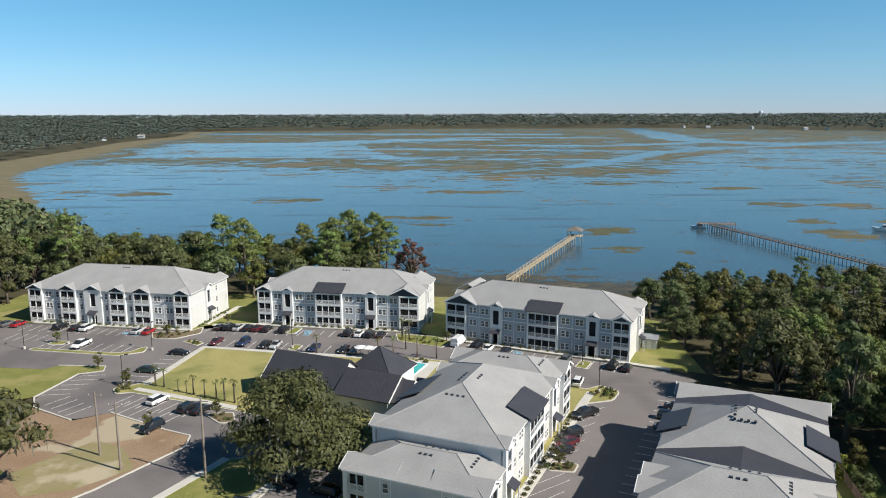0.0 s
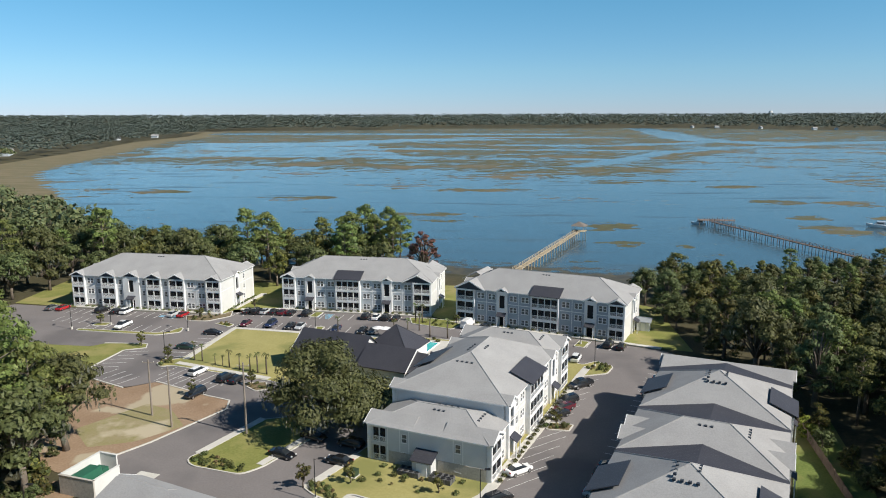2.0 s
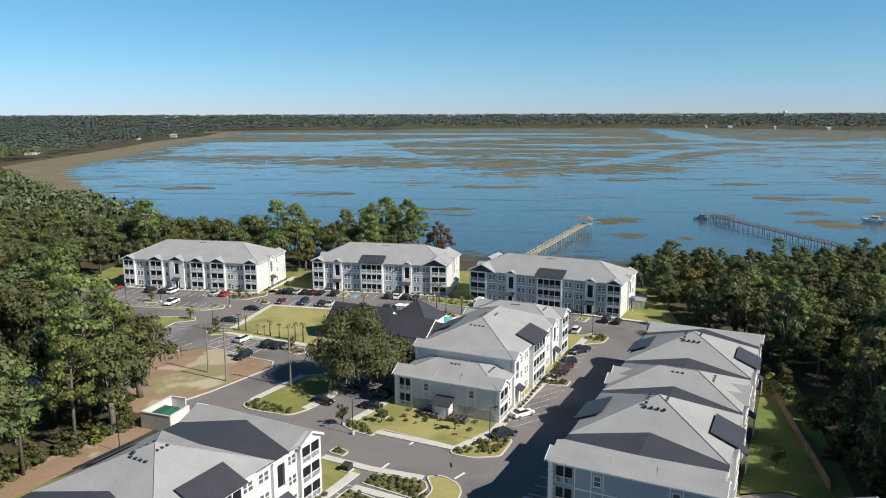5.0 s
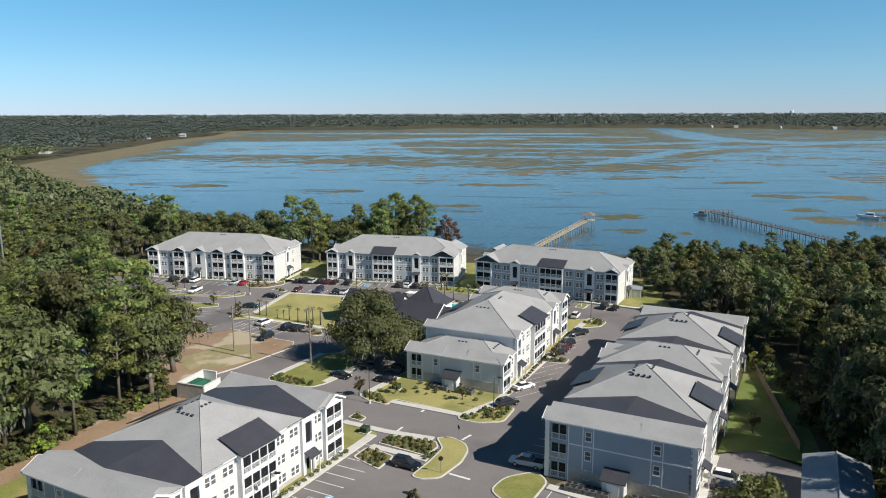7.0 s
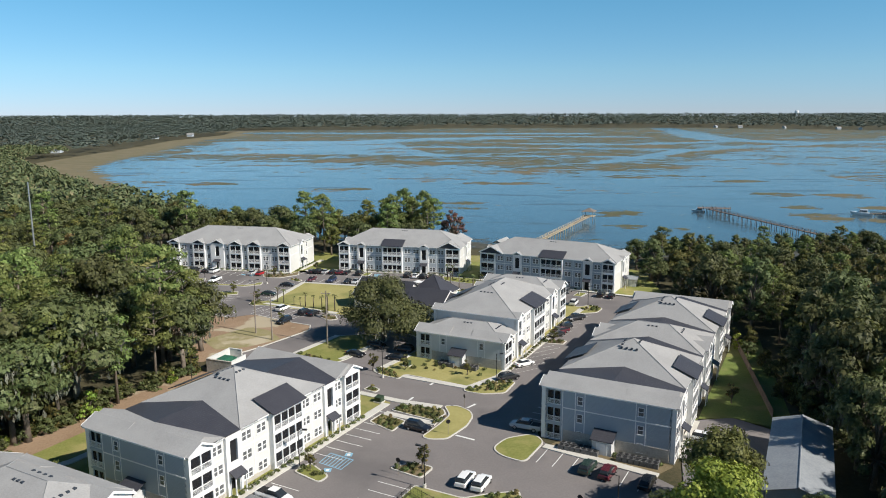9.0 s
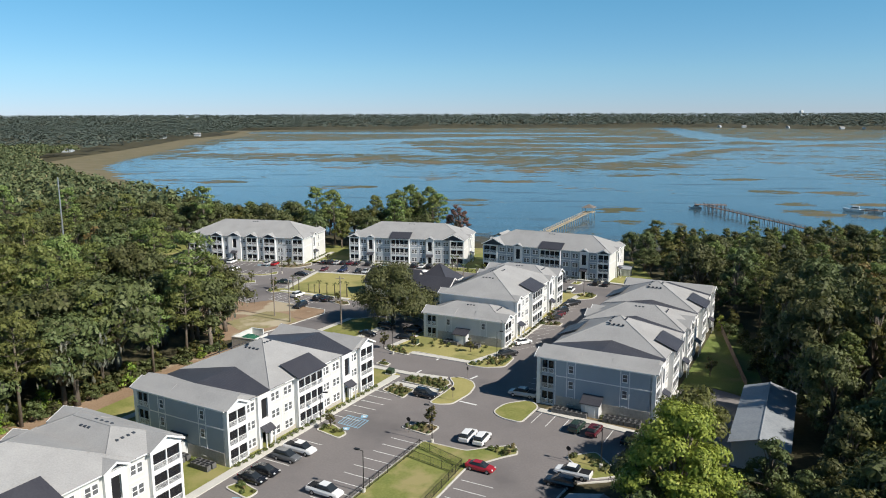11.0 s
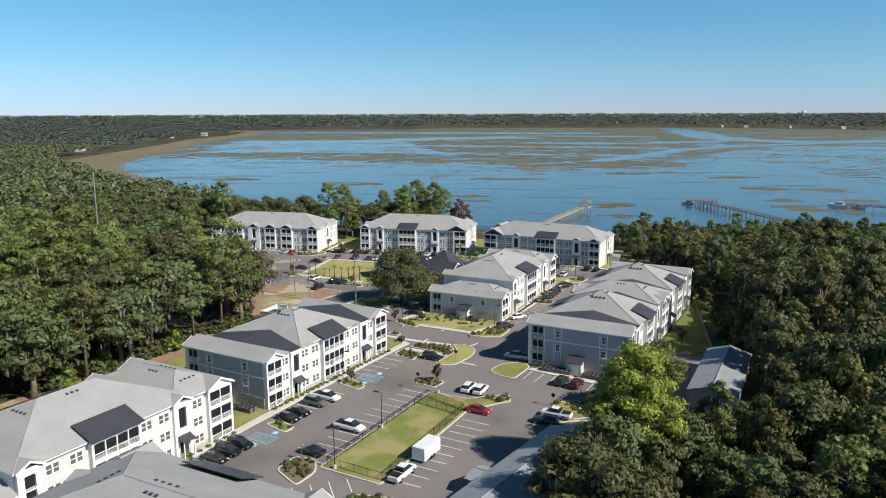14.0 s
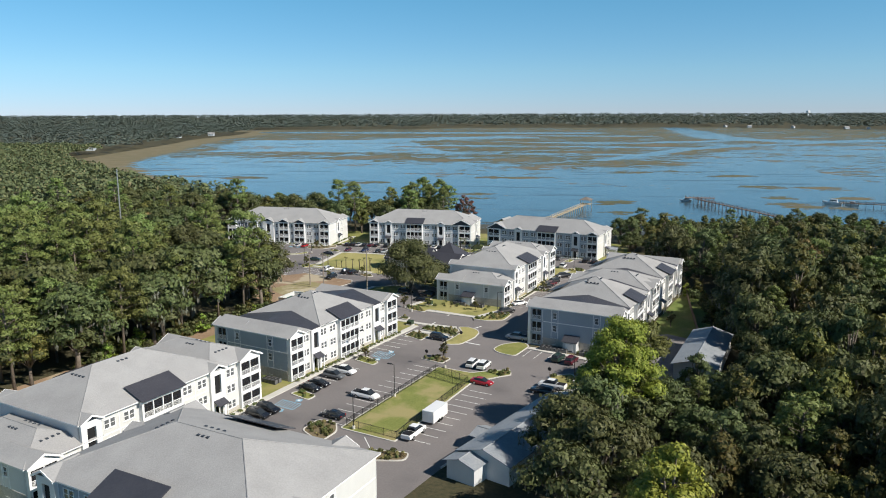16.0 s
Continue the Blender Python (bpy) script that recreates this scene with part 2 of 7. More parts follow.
def sheet(name, poly, z, mat, label, category, z0=None, kind="structure", cut=0.0):
    poly = anticlockwise(poly)
    pts = rounded(poly, 2, cut) if cut else [Vector(p) for p in poly]
    bm = bmesh.new()
    vs = [bm.verts.new((p.x, p.y, z)) for p in pts]
    f = bm.faces.new(vs)
    if z0 is not None:
        low = [bm.verts.new((p.x, p.y, z0)) for p in pts]
        for i in range(len(pts)):
            bm.faces.new((low[i - 1], low[i], vs[i], vs[i - 1]))
    bmesh.ops.triangulate(bm, faces=[f])
    me = bpy.data.meshes.new(name)
    bm.to_mesh(me)
    bm.free()
    me.materials.append(mat)
    return tagged(new(name, me), label, category, kind=kind)


def island(poly, mat, label, cut=1.5, kerb=0.25, name="planting_bed"):
    """A kerbed bed in the asphalt: a concrete rim 15 cm high, and the bed inside it."""
    pts = rounded(anticlockwise(poly), 3, cut)
    ins = inset(pts, kerb)
    b = Build()
    for i in range(len(pts)):
        p, q, r, s = pts[i - 1], pts[i], ins[i - 1], ins[i]
        b.face((p.x, p.y, 0.0), (q.x, q.y, 0.0), (q.x, q.y, 0.17), (p.x, p.y, 0.17))
        b.face((p.x, p.y, 0.17), (q.x, q.y, 0.17), (s.x, s.y, 0.17), (r.x, r.y, 0.17))
        b.face((r.x, r.y, 0.17), (s.x, s.y, 0.17), (s.x, s.y, 0.1), (r.x, r.y, 0.1))
    bed = sheet(name, [(p.x, p.y) for p in ins], 0.14, mat, label, "planting bed")
    k = part("kerb", b, CONCRETE, bed, "pale concrete kerb")
    return bed


ASPHALT_EDGE = [(-135, 190), (-115, 186.3), (-69, 179.2), (-66, 184), (-53, 184.9), (-10, 178.3), (-4, 173), (36, 155.8), (46, 151), (50, 146),
                (46.5, 140), (39, 125), (8.5, 56), (10, 51), (26, 41), (29, 37), (20, 24.5), (13, 23), (3, 5), (-6, -10), (-12, -22), (-31, -14),
                (-33, -2), (-46.5, 4), (-33, 36), (-18, 67.5), (-24.7, 72), (-50, 79), (-63, 88), (-54, 99), (-45.5, 113.8), (-46.2, 118),
                (-51.6, 120.4), (-65.2, 128), (-70.7, 124.3), (-80.8, 130), (-83.6, 135), (-81.5, 148), (-77, 150), (-78, 153), (-89, 153.4),
                (-91, 151), (-135, 156)]
sheet("road", ASPHALT_EDGE, 0.02, ASPHALT, "grey-brown asphalt of the drives and car parks", "road", cut=2.0)


def strip(pts, width, z=0.17, mat=None, name="pavement", label="pale concrete footpath", z0=0.0):
    """A path of even width along places."""
    b = Build()
    P = [Vector(p) for p in pts]
    L, Rr = [], []
    for i, p in enumerate(P):
        d = (P[min(i + 1, len(P) - 1)] - P[max(i - 1, 0)]).normalized()
        n = Vector((-d.y, d.x)) * width / 2
        L.append(p + n)
        Rr.append(p - n)
    for i in range(len(P) - 1):
        a, c, d, e = L[i], Rr[i], Rr[i + 1], L[i + 1]
        b.face((a.x, a.y, z), (c.x, c.y, z), (d.x, d.y, z), (e.x, e.y, z))
        b.face((a.x, a.y, z0), (a.x, a.y, z), (e.x, e.y, z), (e.x, e.y, z0))
        b.face((c.x, c.y, z), (c.x, c.y, z0), (d.x, d.y, z0), (d.x, d.y, z))
    for a, c in ((L[0], Rr[0]), (Rr[-1], L[-1])):
        b.face((a.x, a.y, z), (a.x, a.y, z0), (c.x, c.y, z0), (c.x, c.y, z))
    return tagged(part(name, b, mat or CONCRETE), label, "footpath", kind="structure")


# the central block: lawn, clubhouse grounds, building pad
island([(-70.5, 139.7), (-68.5, 136.6), (-66, 137.6), (-41.5, 128.6), (-36, 126), (-30, 119), (-24, 113), (-19, 111), (-14.5, 103.5), (-18.5, 95.5), (-25, 85),
        (-22.5, 82.2), (-18.5, 80.1), (-17.5, 83), (-4.5, 77), (-4.9, 74.2), (-1, 72.8), (3.6, 73.6), (6, 80.2), (1.2, 79.8), (5, 87),
        (24, 133), (30.1, 134.8), (32.4, 139.5), (29, 143), (25.5, 140.5), (21.5, 145.5), (10, 152), (0, 156.5), (-8, 159), (-20, 160.5), (-38, 163.2), (-61.5, 167.6), (-65.5, 143)],
       LAWN, "mown yellow-green lawn and planting round the clubhouse", 1.2, name="lawn_bed")
island([(13.8, 106.2), (18, 105.6), (19.2, 108.4), (15, 109.4)], MULCH, "small mulched bed with a young tree", 0.6)
island([(-45.8, 93.5), (-43.2, 97.5), (-38.2, 109), (-30, 111.5), (-25.5, 109.5), (-24.5, 106), (-32.3, 91), (-35.3, 88.2), (-44.3, 91)], GRASS, "grass bed with shrubs under the big oak")
island([(-47.5, 127.3), (-42, 128.2), (-40.5, 124), (-43, 122.9)], MULCH, "brown mulch bed with a concrete kerb", 0.8)
island([(-102, 163.8), (-79, 160), (-73.7, 162.8), (-74.5, 167), (-76, 166), (-77, 163.2), (-80, 162.2), (-102, 165.6)], GRASS, "narrow kerbed grass strip between stalls", 1.0)
island([(-78.5, 178.5), (-76.3, 173.3), (-70.5, 173), (-65.5, 178), (-66.8, 183.8), (-69, 179.5)], MULCH, "mulched bed with young shrubs", 1.0)
island([(-100, 168), (-96, 168), (-95.5, 171), (-99.5, 171)], GRASS, "small kerbed grass bed", 0.8)
island([(-68, 171), (-63, 167.6), (-62, 170), (-65, 172.2)], GRASS, "shrub bed at the car park corner", 0.8)
island([(25.3, 153.6), (27.9, 152.6), (30, 157.2), (27.5, 158.2)], GRASS, "small kerbed grass bed", 0.6)
island([(-44, 178), (-41.5, 177.6), (-40.5, 182.6), (-43, 183)], GRASS, "small kerbed grass bed", 0.6)
island([(-40.5, 164.8), (-38, 164.4), (-37.4, 168.4), (-39.9, 168.8)], GRASS, "small kerbed grass bed", 0.6)
island([(-16, 178), (-15, 172), (-4, 167), (-1.5, 171.5), (-6, 176)], GRASS, "grass bed with palms at the drive", 0.8)
# south of the cross street
island([(-21.2, 58.6), (-19.4, 62.3), (-14.4, 59.2), (-16.4, 54.5)], BED, "weedy shrub bed by the stalls", 0.8)
island([(-17.9, 63.9), (-16.0, 67.1), (-8.0, 64.9), (-7.5, 62.9), (-9.3, 59.4)], BED, "bed of dry grass and low shrubs at the crossing", 0.5)
island([(-8.6, 58.0), (-6.9, 62.4), (-8.2, 66.6), (-5.5, 66.9), (-3.0, 64.5), (-2.4, 61.9), (-3.4, 57.7), (-6.6, 52.2), (-9.7, 51.8), (-11.2, 52.8)], LAWN, "kerbed grass tongue at the crossing", 1.0)
island([(-25.0, 74.0), (-23.8, 76.2), (-21.4, 74.2), (-22.2, 72.4)], BED, "small kerbed shrub bed at the corner", 0.6)
island([(-29.9, 39.4), (-27.8, 42.4), (-23.8, 38.2), (-25, 36)], GRASS, "kerbed grass bed between stalls", 1.0)
island([(-38.5, 18.6), (-36.4, 20.6), (-32.7, 17.8), (-33.9, 15.4)], GRASS, "kerbed grass bed between stalls", 1.0)
island([(-15.3, 41.4), (-11.5, 43.6), (-8.0, 42), (-9.8, 38.2)], MULCH, "mulched bed with a small tree", 1.0)
island([(-31.5, 2.2), (-29.8, 6.8), (-26, 6), (-25, 2), (-27, -2.6)], MULCH, "mulched bed with shrubs at the row's end", 1.2)
island([(-19, -4.2), (-11.4, -5), (-11.8, -8), (-17.6, -8.3)], MULCH, "mulched bed with shrubs at the row's end", 1.2)
island([(-25, 3.4), (-10.6, 36.3), (-3.2, 33), (0.3, 34.4), (5, 35.6), (5.4, 32.2), (3, 31), (-2.8, 27), (-14.5, -1.4)], WORNLAWN, "fenced dog lawn of worn green grass", 0.8, name="lawn_bed")
island([(0.9, 49.2), (3.2, 53.2), (8.2, 55.4), (9.9, 52.2), (6.2, 44.4), (2.5, 46.4)], GRASS, "kerbed grass corner by the building", 1.5)
island([(12.7, 32), (18, 34), (21, 26), (16, 24.5)], GRASS, "rough grass patch by the car park", 1.0)
# grass and mulch beside the roads
VERGE_STEP = 0
for poly, mat_, label_ in (
    ([(-135, 191), (-115, 187.4), (-69, 180.4), (-66.5, 185.2), (-53, 186.1), (-10, 179.5), (-3.5, 174.2), (36.5, 157), (46.5, 152.3), (53, 150), (54, 190), (20, 215), (-40, 218), (-135, 222)], GRASS, "grass round the apartment buildings"),
    ([(-46.8, 4), (-33.3, 36), (-18.3, 67.7), (-25, 71.8), (-50, 78.8), (-52, 78), (-66, 62), (-78, 38), (-90, 10), (-80, -40), (-55, -40), (-34, -3)], GRASS, "grass and planting round the apartment buildings"),
    ([(-54.2, 99), (-45.8, 113.8), (-46.5, 117.8), (-51.8, 120.2), (-65.2, 127.6), (-70.7, 123.9), (-81, 129.6), (-95, 128), (-82, 100), (-64, 88)], DIRT, "bare brown pine-straw ground with sparse grass"),
    ([(-70, 104), (-62, 116), (-56, 113), (-51, 106), (-57, 99.5), (-64, 97)], WEEDS, "thin dry weedy grass on the bare lot"),
    ([(-57.5, 81.4), (-66.6, 60), (-76, 37), (-90, 8), (-98, 10), (-84, 42), (-72, 66), (-63, 86)], DIRT, "strip of reddish pine straw along the woods"),
    ([(-84, 135), (-81.8, 148), (-77.2, 150), (-78.2, 153), (-89, 153.2), (-91, 150.8), (-135, 155.6), (-135, 130), (-95, 129)], GRASS, "rough grass beside the car park"),
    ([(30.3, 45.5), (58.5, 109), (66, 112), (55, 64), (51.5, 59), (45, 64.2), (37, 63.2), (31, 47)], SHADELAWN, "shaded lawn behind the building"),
    ([(9.2, 56), (38.5, 122), (44, 136), (48, 138), (41.5, 120), (12, 54.5)], MULCH, "mulch bed along the long building"),
    ([(10.5, 51), (26.3, 41.6), (29.6, 44.6), (12, 52.6)], MULCH, "mulch bed at the building's end wall"),
):
    z_ = 0.05 + 0.007 * VERGE_STEP
    VERGE_STEP += 1
    sheet("verge", poly, z_, mat_, label_, "grass" if mat_ == GRASS else "bare ground", cut=0.8)
sheet("road", [(31, 46), (37, 62.5), (44.6, 64), (51, 58), (44, 40), (38, 28), (29, 36.5)], 0.14, ASPHALT, "small asphalt court behind the building", "road", cut=1.0)

# ---- apartment buildings ----
FL = 3.05


def double_window():
    """Two sashes under one white surround; x along the wall, y inwards."""
    f = Build()
    for x0 in (-1.0, 0.04):
        for a, b_, c, d in ((0, 0, 0.96, 0.09), (0, 1.43, 0.96, 1.52), (0, 0.09, 0.09, 1.43), (0.87, 0.09, 0.96, 1.43), (0.09, 0.72, 0.87, 0.79)):
            f.box(x0 + a, -0.05, b_, x0 + c, 0.1, d)
    f.box(-0.04, -0.04, 0, 0.04, 0.1, 1.52)
    f.box(-1.08, -0.09, -0.07, 1.08, 0.06, 0.0)
    g = Build()
    for x0 in (-0.91, 0.13):
        g.box(x0, 0.03, 0.09, x0 + 0.78, 0.06, 1.43)
    return f.mesh("window", TRIM), g.mesh("pane", PANE)


def single_window():
    f = Build()
    for a, b_, c, d in ((-0.5, 0, 0.5, 0.09), (-0.5, 1.43, 0.5, 1.52), (-0.5, 0.09, -0.41, 1.43), (0.41, 0.09, 0.5, 1.43), (-0.41, 0.72, 0.41, 0.79)):
        f.box(a, -0.05, b_, c, 0.1, d)
    f.box(-0.56, -0.09, -0.07, 0.56, 0.06, 0.0)
    return f.mesh("window", TRIM), Build().box(-0.41, 0.03, 0.09, 0.41, 0.06, 1.43).mesh("pane", PANE)


WIN2, WIN1 = double_window(), single_window()


def wall_with_holes(b, a0, a1, d, z0, z1, holes, deep):
    """A wall in the plane y = d of a side's frame, pierced by holes (a, b, za, zb), each with reveals deep metres inwards."""
    A = sorted({a0, a1, *(h[0] for h in holes), *(h[1] for h in holes)})
    Zs = sorted({z0, z1, *(h[2] for h in holes), *(h[3] for h in holes)})
    for i in range(len(A) - 1):
        for j in range(len(Zs) - 1):
            am, zm = (A[i] + A[i + 1]) / 2, (Zs[j] + Zs[j + 1]) / 2
            if not any(h[0] < am < h[1] and h[2] < zm < h[3] for h in holes):
                b.face((A[i], d, Zs[j]), (A[i + 1], d, Zs[j]), (A[i + 1], d, Zs[j + 1]), (A[i], d, Zs[j + 1]))
    for a, c, za, zb in holes:
        e = d + deep
        b.face((a, d, za), (a, e, za), (a, e, zb), (a, d, zb))
        b.face((c, e, za), (c, d, za), (c, d, zb), (c, e, zb))
        b.face((a, d, za), (c, d, za), (c, e, za), (a, e, za))
        b.face((a, e, zb), (c, e, zb), (c, d, zb), (a, d, zb))


def gable_roof(thing_, S, a0, a1, front, back, ze, pitch, mat, face_mat, over=0.35, face_label="dark gable panel"):
    """A small roof whose ridge runs into the building; its triangle faces out at front."""
    am, half = (a0 + a1) / 2, (a1 - a0) / 2 + over
    zr, t, f = ze + half * pitch, 0.16, front - 0.4
    r = Build(S)
    for s in (-1, 1):
        e = am + s * half
        q = [(e, f, ze), (am, f, zr), (am, back, zr), (e, back, ze)]
        up = [(x, y, z + t) for x, y, z in q]
        if s > 0:
            q, up = q[::-1], up[::-1]
        r.face(*up[::-1]).face(*q)
        for i in range(4):
            r.face(q[i - 1], q[i], up[i], up[i - 1])
    ob = part("gable_roof", r, mat, thing_)
    w = half - over
    part("gable_panel", Build(S).face((am - w, front, ze - 0.02), (am + w, front, ze - 0.02), (am, front, ze + w * pitch + 0.1)), face_mat, ob, face_label)
    k = Build(S)
    for s in (-1, 1):
        e = am + s * half
        q = [(e, f - 0.06, ze - 0.12), (am, f - 0.06, zr - 0.12), (am, f - 0.06, zr + t + 0.03), (e, f - 0.06, ze + t + 0.03)]
        back_ = [(x, y + 0.09, z) for x, y, z in q]
        k.face(*(q if s < 0 else q[::-1])).face(*(back_ if s > 0 else back_[::-1]))
        for i in range(4):
            k.face(q[i - 1], q[i], back_[i], back_[i - 1])
    part("barge_board", k, TRIM, ob, "white painted barge boards")
    return ob


def hip_roof(thing_, u0, v0, u1, v1, ze, pitch, mat, over=0.55, axis="u", gabled=False, label="", name="roof", vents=True):
    """A hip roof over a rectangle, its ridge along u or v; gabled: no hips at the ridge's ends."""
    u0, v0, u1, v1 = u0 - over, v0 - over, u1 + over, v1 + over
    flip = axis == "v"
    if flip:
        u0, v0, u1, v1 = v0, u0, v1, u1
    half = (v1 - v0) / 2
    run = min(half, (u1 - u0) / 2 - 0.05) if not gabled else 0.0
    zr, vm, zt = ze + half * pitch, (v0 + v1) / 2, ze + 0.2
    P = lambda u, v, z: (v, u, z) if flip else (u, v, z)
    a, b_, c, d = P(u0, v0, zt), P(u1, v0, zt), P(u1, v1, zt), P(u0, v1, zt)
    r0, r1 = P(u0 + run, vm, zr + 0.2), P(u1 - run, vm, zr + 0.2)
    r = Build()
    faces = [(a, b_, r1, r0), (b_, c, r1), (c, d, r0, r1), (d, a, r0)]
    for f in faces:
        r.face(*(f[::-1] if flip else f))
    ob = part(name, r, mat, thing_, label)
    k = Build()
    low = [(x, y, ze) for x, y, z in (a, b_, c, d)]
    top = [(x, y, z - 0.005) for x, y, z in (a, b_, c, d)]
    for i in range(4):
        q = (low[i - 1], low[i], top[i], top[i - 1])
        k.face(*(q[::-1] if flip else q))
    k.face(*(low if flip else low[::-1]))
    part("fascia", k, TRIM, ob, "white fascia and soffit")
    if not gabled:
        cap = Build()
        for p, q in ((r0, r1), (a, r0), (d, r0), (b_, r1), (c, r1)):
            p, q = Vector(p), Vector(q)
            if (q - p).length > 0.3:
                cap.tube([p + Vector((0, 0, 0.0)), q + Vector((0, 0, 0.0))], [0.09, 0.09], 5)
        part("ridge_cap", cap, mat, ob)
    if mat is SHINGLE and half > 5 and vents and not gabled:
        um = (u0 + run + u1 - run) / 2
        spots = [(um - 2.2 + 1.1 * i, vm + 1.5, 1.5) for i in range(4)] + [(um - 0.8 + 0.8 * i, vm - 1.1, 1.1) for i in range(3)]
        spots += [(u0 + run - 2.6, vm - 1.2 + 0.9 * i, 2.6) for i in range(4)]
        for u, v, drop in spots:
            p = P(u, v, zr - drop * pitch + 0.2)
            part("roof_vent", Build().box(p[0] - 0.19, p[1] - 0.19, p[2] - 0.15, p[0] + 0.19, p[1] + 0.19, p[2] + 0.12), NAVY, ob, "small dark roof vent")
    return ob


def low_gable(thing_, u0, u1, D, ze, pitch, over=0.55):
    """A shallow dark roof over the stairs, its ridge along the building."""
    t, zr = 0.14, ze + (D / 2 + over) * pitch
    r = Build()
    for v, s in ((-over, 1), (D + over, -1)):
        q = [(u0, v, ze), (u1, v, ze), (u1, D / 2, zr), (u0, D / 2, zr)]
        up = [(x, y, z + t) for x, y, z in q]
        r.face(*(up if s > 0 else up[::-1])).face(*(q[::-1] if s > 0 else q))
        for i in range(4):
            r.face(q[i - 1], q[i], up[i], up[i - 1])
    return part("cross_roof", r, SEAM, thing_, "dark low metal roof over the stairs")


def shed_canopy(thing_, S, a0, a1, front, back, z0, z1, name="canopy_roof", label="dark standing-seam metal roof"):
    r = Build(S)
    t = 0.14
    q = [(a0, front, z0), (a1, front, z0), (a1, back, z1), (a0, back, z1)]
    up = [(x, y, z + t) for x, y, z in q]
    r.face(*up).face(*q[::-1])
    for i in range(4):
        r.face(q[i - 1], q[i], up[i], up[i - 1])
    return part(name, r, SEAM, thing_, label)


def railing(thing_, S, a0, a1, d, z):
    b = Build(S)
    b.box(a0, d, z + 0.98, a1, d + 0.07, z + 1.06).box(a0, d, z + 0.1, a1, d + 0.07, z + 0.17)
    n = max(2, int((a1 - a0) / 0.16))
    for i in range(n):
        x = a0 + (i + 0.5) * (a1 - a0) / n
        b.box(x - 0.025, d + 0.015, z + 0.17, x + 0.025, d + 0.055, z + 0.98)
    return part("railing", b, TRIM, thing_, "white balcony railing with balusters")


